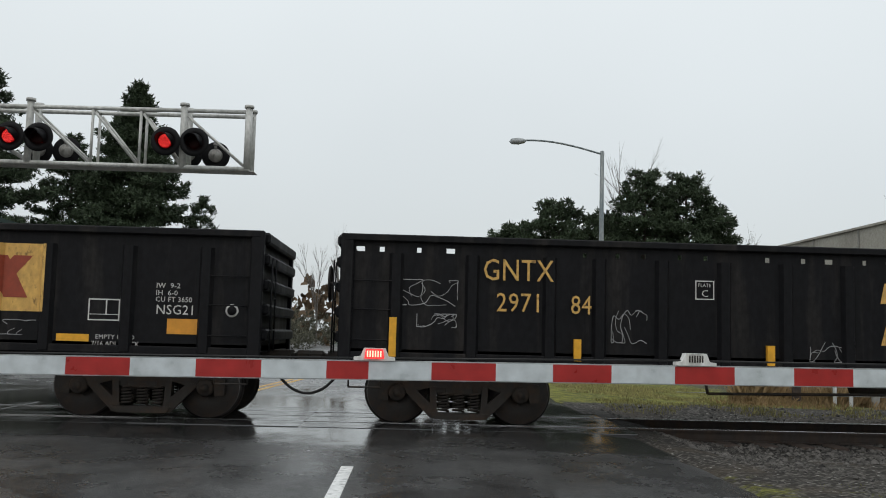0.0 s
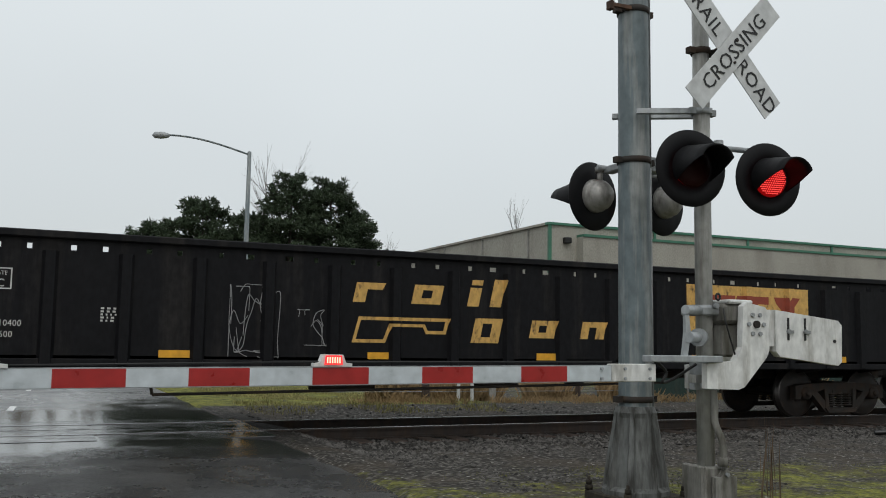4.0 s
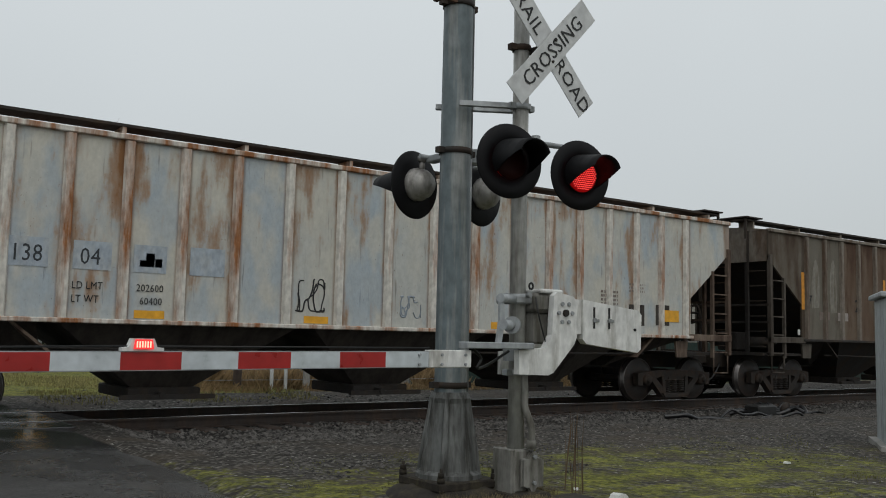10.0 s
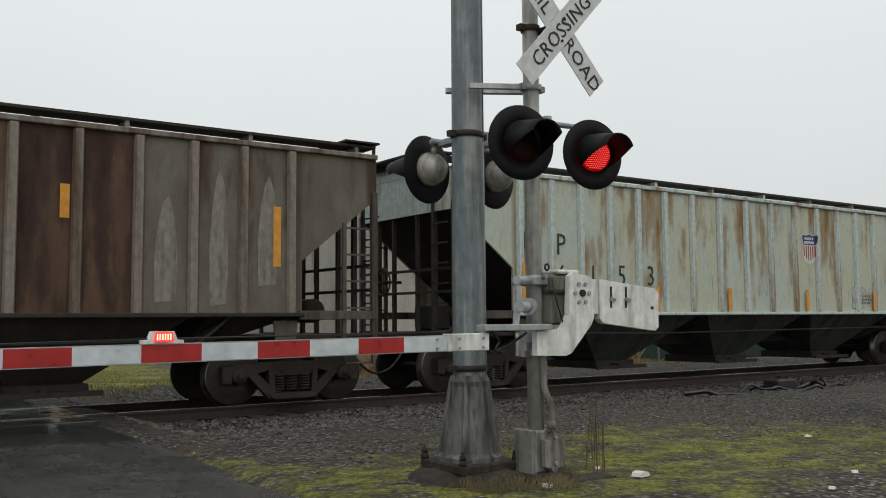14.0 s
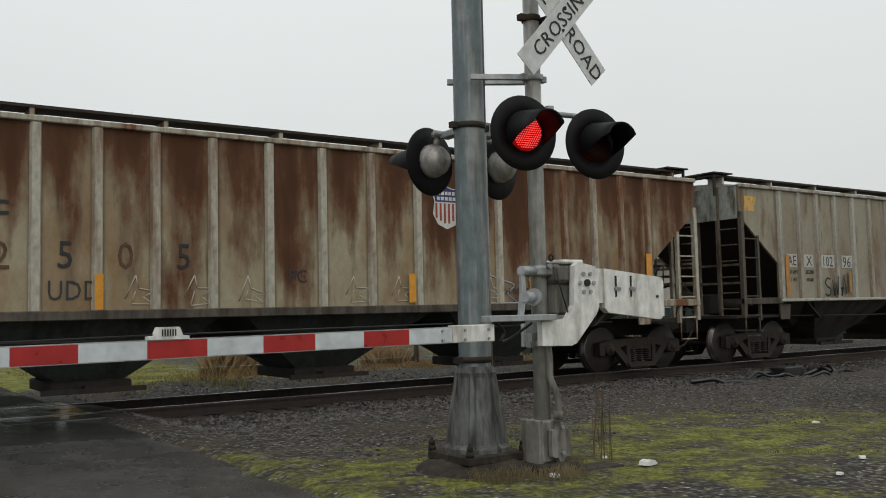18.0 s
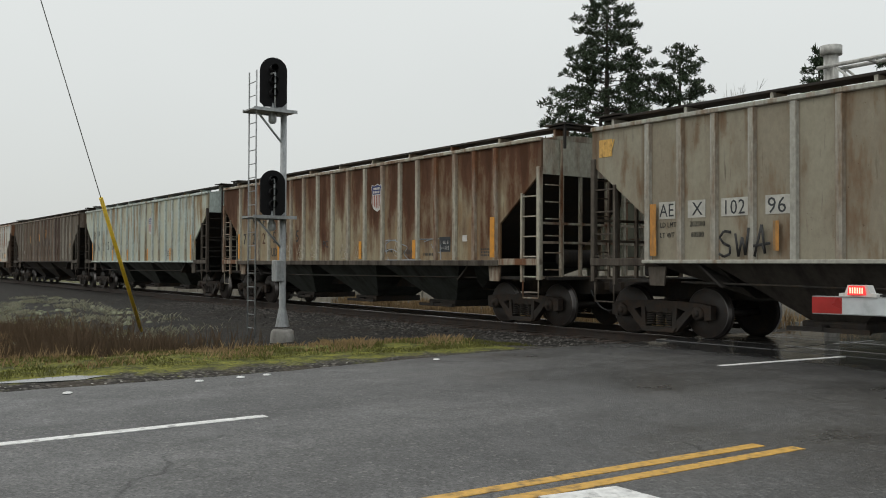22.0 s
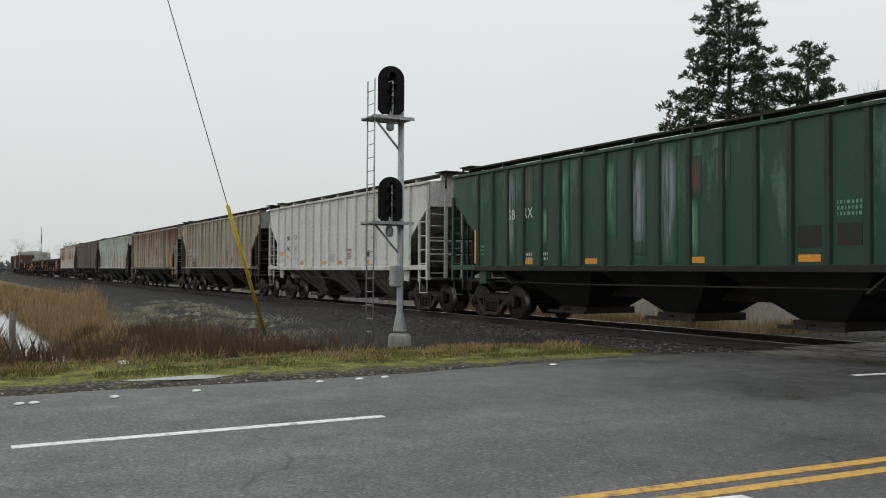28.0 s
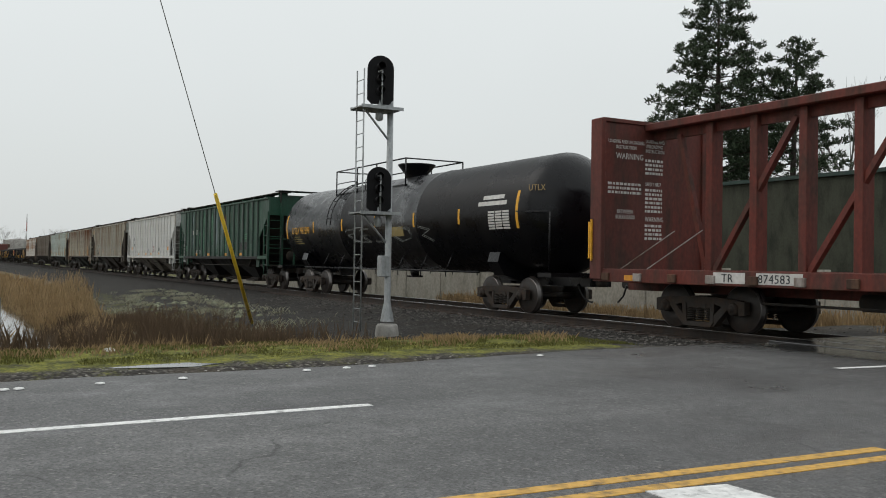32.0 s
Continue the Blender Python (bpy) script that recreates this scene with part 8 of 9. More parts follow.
# ---------------------------------------------------------------- wayside signal, wires, lamp, cabinet
def build_wayside_signal():
    root = thing("block_signal", "grey two-headed railway block signal with ladder", "railway signal", at=pose(-17.85, -5.45, -0.33) @ Matrix.Scale(0.96, 4))
    part("mast", Mesh().lathe((0, 0, 0), (0, 0, 1), [(0.3, 0.16), (0.75, 0.075), (6.0, 0.07), (6.02, 0.0)], 14), GALV, root)
    part("footing", Mesh().lathe((0, 0, -0.5), (0, 0, 1), [(0, 0.27), (0.52, 0.27), (0.70, 0.25), (0.74, 0.21), (0.74, 0.0)], 16), CONCRETE, root)
    for z in (2.72, 5.08):
        part("platform", Mesh().box(-0.30, 0.30, -0.85, 0.18, z, z + 0.03).box(-0.32, -0.29, -0.85, 0.18, z - 0.02, z + 0.05).box(0.29, 0.32, -0.85, 0.18, z - 0.02, z + 0.05), GALV, root, "small grating platform")
        part("strut", Mesh().tube((0, -0.05, z - 0.65), (0, -0.65, z), 0.025, seg=6), GALV, root)
        part("guard", Mesh().path([(0.28, -0.35, z), (0.28, -0.35, z + 0.85), (-0.28, -0.35, z + 0.85), (-0.28, -0.35, z)], 0.02, 6), GALV, root)
    for z, k in ((5.75, 1.0), (3.28, 0.92)):
        n = 14
        pts = []
        for q in range(n + 1):
            g = math.pi * q / n
            pts.append((0.30 * k * math.cos(g), 0.25 * k + 0.30 * k * math.sin(g)))
        pts += [(-0.30 * k, -0.45 * k), (-0.2 * k, -0.55 * k), (0.2 * k, -0.55 * k), (0.30 * k, -0.45 * k)]
        hd = part("head", Mesh().prism([(a - 0.26, b + z) for a, b in pts], -0.02, 0.02, "yz"), LAMP_BLACK, root, "black signal head with round top")
        hd.matrix_basis = pose(0.16, -0.05, 0, 0, 0, -18)
        part("case", Mesh().box(-0.32, -0.02, -0.46, -0.06, z - 0.40, z + 0.36, 0.05), LAMP_BLACK, hd)
        for q in range(3):
            part("hood", Mesh().lathe((-0.02, -0.26, z + 0.28 - 0.27 * q), (1, 0, 0), [(0.03, 0.10), (0.30, 0.085), (0.30, 0.078), (0.04, 0.09), (0.035, 0.0)], 14), LAMP_BLACK, hd)
        part("swivel", Mesh().lathe((0.05, -0.30, z - 0.92 * k), (0, 0, 1), [(0, 0.05), (0.04, 0.09), (0.18, 0.09), (0.22, 0.06), (0.45, 0.05)], 12), GALV, root, "grey swivel under the head")
    m = Mesh()
    for x in (-0.19, 0.19):
        m.tube((x, -0.75, 0.1), (x, -0.75, 5.95), 0.018, seg=6)
    part("ladder", m, GALV, root, "thin steel ladder")
    for k in range(19):
        part("rung", Mesh().tube((-0.19, -0.75, 0.3 + 0.3 * k), (0.19, -0.75, 0.3 + 0.3 * k), 0.011, seg=5), GALV, root)
    for z, s in ((1.55, 0.24), (2.95, 0.16), (5.2, 0.16)):
        part("junction_box", Mesh().box(-0.12, 0.12, -0.22, 0.0, z - s, z + s, 0.02), GALV, root)


build_wayside_signal()

up = thing("utility_pole", "dark brown creosoted wooden utility pole", "utility pole", at=pose(-14.95, -13.74, -0.3))
part("shaft", Mesh().lathe((0, 0, 0), (0, 0, 1), [(-0.4, 0.19), (14.5, 0.13), (14.52, 0)], 14), WOOD_POLE, up)
part("pole_tag", Mesh().box(0.16, 0.19, -0.05, 0.06, 2.05, 2.45), YELLOW, up, "yellow reflective tag")
part("pole_tag", Mesh().box(0.15, 0.20, -0.05, 0.06, 3.0, 3.3), SIGN_BLACK, up, "dark tag")
gw = thing("guy_wire", "thin steel guy wire with a yellow plastic guard", "guy wire")
A, B = Vector((-22.90, -6.80, -0.55)), Vector((-14.92, -13.56, 13.6))
part("wire", Mesh().tube(A, B, 0.011, seg=6), GALV, gw)
part("guard", Mesh().tube(A.lerp(B, 0.012), A.lerp(B, 0.235), 0.045, seg=8), plain("guard_yellow", (0.62, 0.42, 0.03), 0.5), gw, "yellow guard tube")

sl = thing("street_lamp", "grey street lamp with a curved arm over the road", "street lamp", at=pose(6.9, 18.4, 0))
part("pole", Mesh().lathe((0, 0, 0), (0, 0, 1), [(-0.4, 0.11), (8.1, 0.07), (8.15, 0)], 12), POLE_GREY, sl)
pts = []
for k in range(9):
    u = k / 8
    pts.append((-2.75 * u, 0.9 * u, 8.0 + 0.62 * math.sin(u * math.pi / 2)))
part("arm", Mesh().path(pts, 0.035, 8), POLE_GREY, sl, "curved arm")
part("lamp_head", Mesh().lathe((-2.7, 0.89, 8.6), (-1, 0.33, 0.0), [(0, 0.03), (0.08, 0.09), (0.3, 0.13), (0.55, 0.11), (0.65, 0.0)], 14), GALV, sl, "cobra-head lamp")

CABINET = worn("cabinet_grey", (0.40, 0.43, 0.44), (0.25, 0.26, 0.26), 0.3, 0.5, streak=(4, 4, 0.5), scale=2)
cb = thing("signal_cabinet", "light grey metal relay cabinet with an overhanging top", "cabinet", at=pose(11.89, -8.58, 0.0, 0, 0, 35))
part("body", Mesh().box(0, 1.2, 0, 0.7, 0.0, 1.92, 0.015), CABINET, cb, "pale grey cabinet body")
part("top", Mesh().box(-0.07, 1.27, -0.07, 0.77, 1.92, 1.99, 0.015), CABINET, cb)
part("door", Mesh().box(0.05, 1.15, -0.012, 0.0, 0.1, 1.7, 0.004), CABINET, cb)
part("footing", Mesh().box(-0.1, 1.3, -0.1, 0.8, -0.3, 0.02), CONCRETE, cb)

HOSE_BLACK = material("wet_rubber", (0.008, 0.008, 0.009), 0.28)
sw = thing("track_hardware", "black greasy heap of rail lubricator hoses by the rail", "track equipment", at=pose(16.3, -2.9, -0.17))
part("box", Mesh().box(-0.5, 0.1, -0.2, 0.16, 0.0, 0.22, 0.03), SIGN_BLACK, sw)
part("reel", Mesh().lathe((0.55, -0.1, 0.12), (0, 1, 0.2), [(0, 0), (0, 0.13), (0.05, 0.13), (0.08, 0.05), (0.1, 0)], 14), TRUCK, sw)
heap = random.Random(31)
for k in range(11):
    pts = [(heap.uniform(-2.0, 1.6), heap.uniform(-0.75, 0.7), 0.03)]
    g = heap.uniform(0, 6.28)
    for q in range(6):
        g += heap.uniform(-1.0, 1.0)
        pts.append((pts[-1][0] + 0.26 * math.cos(g), pts[-1][1] + 0.16 * math.sin(g), heap.uniform(0.02, 0.17)))
    part("hose", Mesh().hose(pts, heap.uniform(0.022, 0.045), 7, 3), HOSE_BLACK, sw)

LITTER = plain("litter_white", (0.62, 0.62, 0.60), 0.6)
for k, (x, y, s, r) in enumerate(((5.68, -8.84, 0.075, 10), (5.74, -8.28, 0.035, 50), (4.72, -8.76, 0.05, 80), (-13.27, -11.98, 0.08, 30), (9.0, -8.2, 0.04, 0), (7.2, -9.8, 0.04, 40), (6.4, -10.1, 0.035, 20))):
    z = ground_height(x, y)
    m = Mesh().prism([(-1, 0), (-0.75, 0.42), (-0.2, 0.55), (0.5, 0.45), (1, 0.05), (0.6, -0.05), (-0.5, -0.05)], -0.6, 0.6)
    ob = part("litter", m, LITTER, None, at=pose(x, y, z + 0.01, 0, 0, r) @ Matrix.Scale(s, 4))
    tagged(ob, "crumpled white piece of litter on the moss", "litter", "scraps of litter")

# ---------------------------------------------------------------- far side: fences, wall, warehouse
FENCE_GREEN = worn("fence_green", (0.022, 0.045, 0.038), (0.05, 0.06, 0.05), 0.4, 0.7)
fence = thing("slat_fence", "dark green slatted chain-link fence behind the track", "fence")
for k in range(16):
    x = 14.5 + 3.2 * k
    part("post", Mesh().tube((x, 7.4, -0.7), (x, 7.4, 1.35), 0.03, seg=8), GALV, fence)
    part("panel", Mesh().box(x + 0.04, x + 3.16, 7.41, 7.43, -0.6, 1.25), FENCE_GREEN, fence, "dark green slat panel")
part("top_pipe", Mesh().tube((14.5, 7.4, 1.3), (65.7, 7.4, 1.3), 0.02, seg=6), GALV, fence)
wall = thing("concrete_wall", "beige concrete panel wall with pilasters", "wall", kind="structure")
BEIGE = worn("beige_concrete", (0.33, 0.31, 0.265), (0.22, 0.205, 0.17), 0.5, 0.85, streak=(1, 1, 0.5))
for k in range(17):
    x = -13.2 - 3.6 * (k + 1)
    part("panel", Mesh().box(x + 0.15, x + 3.45, 7.45, 7.6, -0.9, 1.15), BEIGE, wall)
    part("pilaster", Mesh().box(x + 3.45, x + 3.75, 7.38, 7.68, -0.9, 1.22, 0.01), BEIGE, wall)
for x, w, h, mat, lab in ((8.71, 0.10, 1.3, WOOD_POLE, "dark wooden post"), (9.58, 0.045, 1.1, SIGN_WHITE, "white post"), (9.95, 0.045, 1.1, SIGN_WHITE, "white post"), (10.51, 0.09, 1.25, CONCRETE, "grey post"), (13.0, 0.07, 1.2, WOOD_POLE, "dark wooden post")):
    tagged(part("post", Mesh().lathe((x, 6.0, -0.5), (0, 0, 1), [(0, w), (h - 0.02, w * 0.95), (h, w * 0.8), (h + 0.005, 0)], 10), mat), lab + " in dry grass behind the track", "post", "posts behind the track")
tagged(part("post", Mesh().lathe((-17.0, -13.15, -0.9), (0, 0, 1), [(0, 0.06), (1.45, 0.05), (1.46, 0)], 8), BARE_WOOD), "weathered grey wooden post beside the ditch", "post")
wire_f = thing("wire_fence", "old wire strands between posts in the dry grass", "fence")
part("strand", Mesh().tube((6, 6, 0.15), (14.5, 6.1, 0.12), 0.008, seg=5), GALV, wire_f)
part("strand", Mesh().tube((6, 6, 0.45), (14.5, 6.1, 0.42), 0.008, seg=5), GALV, wire_f)

ws = thing("warning_sign", "yellow diamond crossroads warning sign on a post", "road sign", at=pose(6.65, 16.64, 2.54, 0, 0, -8))
board = part("board", Mesh().prism([(0, -0.53), (0.53, 0), (0, 0.53), (-0.53, 0)], 0.0, 0.01), YELLOW, ws, "yellow diamond board")
part("symbol", Mesh().prism([(-0.055, -0.30), (0.055, -0.30), (0.055, -0.055), (0.30, -0.055), (0.30, 0.055), (0.055, 0.055), (0.055, 0.30), (-0.055, 0.30), (-0.055, 0.055), (-0.30, 0.055), (-0.30, -0.055), (-0.055, -0.055)], -0.006, -0.002), SIGN_BLACK, board, "black crossroads symbol")
part("post", Mesh().tube((0, 0.05, -3.04), (0, 0.05, 0.6), 0.03, seg=8), GALV, ws)

WALL_BEIGE = worn("warehouse_beige", (0.36, 0.345, 0.30), (0.28, 0.265, 0.23), 0.4, 0.8, streak=(0.5, 0.5, 0.15), scale=0.6)
TRIM_GREEN = plain("trim_green", (0.05, 0.17, 0.11), 0.5, scale=1)
wh = thing("warehouse", "beige concrete warehouse with green roof trim", "warehouse")
part("wall", Mesh().box(30.9, 118, 37.3, 37.6, -0.6, 9.2), WALL_BEIGE, wh)
part("wall", Mesh().box(30.9, 31.2, 37.6, 75, -0.6, 9.2), WALL_BEIGE, wh)
part("roof", Mesh().box(31.2, 118, 37.6, 75, 8.6, 8.75), CONCRETE, wh)
part("coping", Mesh().box(30.75, 118, 37.15, 37.65, 9.2, 9.36), TRIM_GREEN, wh, "green coping")
part("coping", Mesh().box(30.75, 31.3, 37.65, 75, 9.2, 9.36), WALL_BEIGE, wh)
part("canopy", Mesh().box(33.0, 118, 36.4, 37.3, 8.45, 8.62), TRIM_GREEN, wh, "green band along the front")
part("lower_wall", Mesh().box(33.0, 118, 36.5, 37.3, 5.2, 8.45), WALL_BEIGE, wh)
for k in range(10):
    x = 39.4 + 8.4 * k
    part("joint", Mesh().box(x - 0.09, x + 0.09, 37.2, 37.3, 8.62, 9.2), TRIM_GREEN, wh)
for k in range(4):
    part("joint", Mesh().box(30.82, 30.9, 40 + 7 * k, 40.14 + 7 * k, 4, 9.2), CONCRETE, wh)
part("corner_trim", Mesh().box(30.8, 31.0, 37.2, 37.4, 6, 9.2), TRIM_GREEN, wh)
part("wall_light", Mesh().box(31.9, 32.4, 36.9, 37.3, 8.0, 8.4, 0.05), SIGN_BLACK, wh)
gb = thing("green_building", "dark olive flat-roofed building behind the trees", "building")
part("wall", Mesh().box(-42, -20, 27, 38, -0.8, 6.1), worn("olive_cladding", (0.035, 0.038, 0.024), (0.02, 0.022, 0.015), 0.5, 0.8, streak=(1, 1, 0.4)), gb)
part("roof_edge", Mesh().box(-42.2, -19.8, 26.8, 38.2, 6.1, 6.3), FENCE_GREEN, gb)
ds = thing("far_shed", "white metal shed far off beyond the field", "shed")
part("wall", Mesh().box(-265, -215, 28, 60, -1, 4.0), SIGN_WHITE, ds)
part("roof", Mesh().prism([(27, 4.0), (61, 4.0), (44, 6.4)], -266, -214, "yz"), SIGN_WHITE, ds)
ft = thing("storage_tank", "white flat-topped storage tank far off beyond the field", "tank", at=pose(-330, 12.5, -1))
part("shell", Mesh().lathe((0, 0, 0), (0, 0, 1), [(0, 0), (0, 5.0), (7.6, 5.0), (8.3, 0)], 28), CONCRETE, ft)
mast = thing("radio_mast", "thin red and white radio mast far off", "mast", at=pose(-328.8, 14.5, -2))
for k in range(6):
    part("section", Mesh().tube((0, 0, k * 2.9), (0, 0, k * 2.9 + 2.9), 0.16, seg=6), SIGN_WHITE if k % 2 else LOGO_RED, mast)

# ---------------------------------------------------------------- plants
NEEDLE = material("pine_needles", (0.020, 0.035, 0.018), 0.75, 0, 0.25)
nn = Nodes(NEEDLE)
nn.color(nn.mix(1.0, nn.mix(nn.noise(0.7, 3), (0.022, 0.036, 0.021), (0.060, 0.082, 0.044)), nn.island(0.55, 1.5), "MULTIPLY"))
BARK = worn("bark", (0.06, 0.048, 0.04), (0.03, 0.024, 0.02), 0.5, 0.9, streak=(6, 6, 1))
TWIG = worn("grey_twigs", (0.16, 0.145, 0.13), (0.10, 0.09, 0.08), 0.5, 0.9, streak=(6, 6, 1))
STRAW = plain("dull_straw", (0.15, 0.12, 0.065), 0.85, scale=2, lo=0.5, hi=1.5)
DRY = material("dry_grass", (0.24, 0.17, 0.09), 0.85, 0, 0.2)
dn = Nodes(DRY)
dn.color(dn.mix(1.0, dn.mix(dn.noise(0.5, 3), (0.22, 0.145, 0.072), (0.44, 0.32, 0.18)), dn.island(0.75, 1.25), "MULTIPLY"))
GRASS = material("short_grass", (0.06, 0.08, 0.02), 0.8, 0, 0.25)
gg = Nodes(GRASS)
gg.color(gg.mix(1.0, gg.mix(gg.noise(0.9, 3), (0.075, 0.085, 0.018), (0.15, 0.14, 0.04)), gg.island(0.7, 1.35), "MULTIPLY"))
BRUSH = material("brown_brush", (0.07, 0.05, 0.035), 0.9, 0, 0.2)
bb = Nodes(BRUSH)
bb.color(bb.mix(1.0, bb.mix(bb.noise(0.6, 3), (0.060, 0.041, 0.028), (0.165, 0.115, 0.070)), bb.island(0.75, 1.25), "MULTIPLY"))
PALE_GRASS = material("pale_grass", (0.30, 0.31, 0.21), 0.9, 0, 0.2)
pg = Nodes(PALE_GRASS)
pg.color(pg.mix(1.0, pg.mix(pg.noise(0.8, 3), (0.22, 0.22, 0.13), (0.46, 0.45, 0.36)), pg.island(0.8, 1.2), "MULTIPLY"))
FRESH = material("fresh_grass", (0.15, 0.17, 0.04), 0.8, 0, 0.25)
fg = Nodes(FRESH)
fg.color(fg.mix(1.0, fg.mix(fg.noise(0.6, 3), (0.15, 0.15, 0.05), (0.34, 0.30, 0.14)), fg.island(0.6, 1.5), "MULTIPLY"))
OLIVE = plain("olive_bush", (0.085, 0.085, 0.06), 0.9, scale=0.8, lo=0.6, hi=1.3)
# distance haze is put into this pale grey base colour
HAZE_TINTED_WOOD = plain("haze_tinted_wood", (0.17, 0.175, 0.18), 0.95, scale=0.3, lo=0.8, hi=1.15)
LICHEN = plain("pale_lichen", (0.165, 0.175, 0.115), 0.95, scale=5, lo=0.35, hi=1.5)


def tuft(m, p, d, size, n, rnd, wide=0.14):
    """A clump of short pointed blades round the way d."""
    for _ in range(n):
        v = Vector((rnd.gauss(0, 1), rnd.gauss(0, 1), rnd.gauss(0, 1))).normalized()
        v = (d * 0.9 + v).normalized() * size * rnd.uniform(0.6, 1.15)
        s = v.orthogonal().normalized()
        s.rotate(Matrix.Rotation(rnd.uniform(0, 6.28), 3, v))
        s = s * size * wide
        q = p + Vector((rnd.gauss(0, 1), rnd.gauss(0, 1), rnd.gauss(0, 1))) * size * 0.25
        k = len(m.v)
        m.v += [tuple(q - s), tuple(q + s), tuple(q + v * 0.6 + s * 0.8), tuple(q + v), tuple(q + v * 0.6 - s * 0.8)]
        m.f.append((k, k + 1, k + 2, k + 3, k + 4))
        m.s.append(False)


def conifer(x, y, h, r, seed, label, base=-0.5, crown=0.12, cone=1.0, dens=1.0, limbs=46, size=0.75):
    """A pine: tapered trunk, whorled limbs with gaps, needle clumps along them."""
    rnd = random.Random(seed)
    root = thing("pine_tree", label, "tree", at=pose(x, y, base), group="conifers behind the track")
    m = Mesh()
    lean = Vector((rnd.uniform(-0.02, 0.02), rnd.uniform(-0.02, 0.02), 1))
    m.lathe((0, 0, 0), lean, [(0, 0.018 * h), (h * 0.5, 0.011 * h), (h * 0.95, 0.003 * h)], 9)
    c = Mesh()
    for k in range(limbs):
        u = crown + (1 - crown) * (k + rnd.random()) / limbs
        v = (1 - u) / (1 - crown)
        reach = r * v ** cone * (0.62 + 0.48 * rnd.random()) + 0.3
        if v > 0.85:
            reach *= 0.75
        g = k * 2.4 + rnd.uniform(-0.5, 0.5)
        d = Vector((math.cos(g), math.sin(g), rnd.uniform(-0.10, 0.30)))
        p0 = lean * (u * h)
        p1 = p0 + d * reach
        m.tube(p0, p1, 0.05 * v + 0.02, 0.012, seg=5, caps=False)
        n = max(5, int(reach * 12.0 * dens))
        for q in range(n):
            w = 0.28 + 0.72 * (q + rnd.random()) / n
            side = Vector((-d.y, d.x, 0)) * rnd.uniform(-0.42, 0.42) * reach * (1.15 - 0.75 * w)
            tuft(c, p0.lerp(p1, w) + side + Vector((0, 0, rnd.uniform(-0.15, 0.3))), Vector((d.x * 0.6, d.y * 0.6, 0.55)), size * 0.37 * rnd.uniform(0.7, 1.2), 14, rnd, 0.12)
    for _ in range(8):
        tuft(c, lean * (h * rnd.uniform(0.93, 1.0)), Vector((0, 0, 1)), size * 0.6, 12, rnd, 0.085)
    part("trunk", m, BARK, root)
    part("crown", c, NEEDLE, root, "dark green needle clumps")
    return root


def bare_tree(x, y, h, seed, label, base=-0.5, spread=0.35, name="bare_tree"):
    rnd = random.Random(seed)
    root = thing(name, label, "tree", at=pose(x, y, base), group="bare trees behind the track")
    m, tw = Mesh(), Mesh()

    def grow(p, d, l, r, depth):
        q = p + d * l
        (m if depth < 2 else tw).tube(p, q, r, r * 0.6, seg=5 if depth < 2 else 3, caps=False)
        if depth == 4:
            return
        for _ in range(4 if depth > 1 else 3 if depth else 5):
            v = Vector((rnd.gauss(0, 1), rnd.gauss(0, 1), rnd.gauss(0, 0.6)))
            nd = (d + v * spread).normalized()
            nd.z = max(nd.z, 0.25)
            grow(p.lerp(q, rnd.uniform(0.45, 1.0)), nd.normalized(), l * rnd.uniform(0.5, 0.72), r * 0.5, depth + 1)

    grow(Vector((0, 0, 0)), Vector((0, 0, 1)), h * 0.48, 0.0095 * h, 0)
    part("trunk", m, TWIG, root)
    part("twig_crown", tw, TWIG, root, "fine bare twigs")
    return root


conifer(-44.0, 32.0, 20.4, 6.2, 1, "tall open pine with dark clumped needles", crown=0.28, cone=0.55, dens=0.85, limbs=92, size=0.78)
conifer(-40.6, 35.0, 16.8, 5.0, 2, "smaller dark pine beside a tall one", crown=0.2, cone=0.6, dens=0.85, limbs=66)
conifer(-46.5, 37.5, 16.0, 3.2, 3, "slender dark pine in a row", crown=0.2, limbs=54)
conifer(-25.7, 40.0, 17.2, 5.6, 4, "broad dark green conifer behind the crossing", crown=0.10, cone=0.6, dens=1.2, limbs=130, size=0.80)
conifer(-31.4, 37.2, 15.0, 3.6, 5, "dark conifer in a row", crown=0.12, cone=0.8, limbs=84)
conifer(-17.8, 43.1, 17.0, 6.4, 6, "dense conical dark green conifer", crown=0.06, cone=0.85, dens=1.5, limbs=210, size=0.75)
conifer(-22.2, 45.5, 14.0, 4.4, 7, "dark conifer in a row", crown=0.08, cone=0.7, dens=1.2, limbs=90)
conifer(-13.9, 46.0, 10.2, 3.6, 8, "short dark conifer at the end of a row", crown=0.08, cone=0.7, dens=1.2, limbs=46)
for k, (x, y, h, r) in enumerate(((6.9, 45.0, 8.9, 3.2), (9.9, 45.5, 10.6, 3.6), (12.9, 46.0, 10.0, 3.2), (14.9, 43.4, 12.4, 3.4), (17.6, 43.2, 12.2, 3.6), (19.7, 43.6, 10.4, 2.7))):
    conifer(x, y, h, r * 1.15, 20 + k, "round-topped dark pine in a clump", crown=0.06, cone=0.40, dens=1.1, limbs=104, size=0.75)
for x, y, h, s in ((15.6, 47.5, 15.5, 41), (26.5, 56, 10.0, 42), (36.5, 52, 13.0, 43), (-7.5, 60, 9.5, 44), (-5.2, 56, 10.0, 45), (-38.9, 38.5, 15.4, 46)):
    bare_tree(x, y, h, s, "leafless tree with fine upright twigs", spread=0.19)
for k in range(9):
    bare_tree(-320 + 23 * k + (k * 37 % 11), 70 + (k * 53 % 60), 13 + (k * 7 % 5), 60 + k, "leafless grey tree far across the field", spread=0.45)


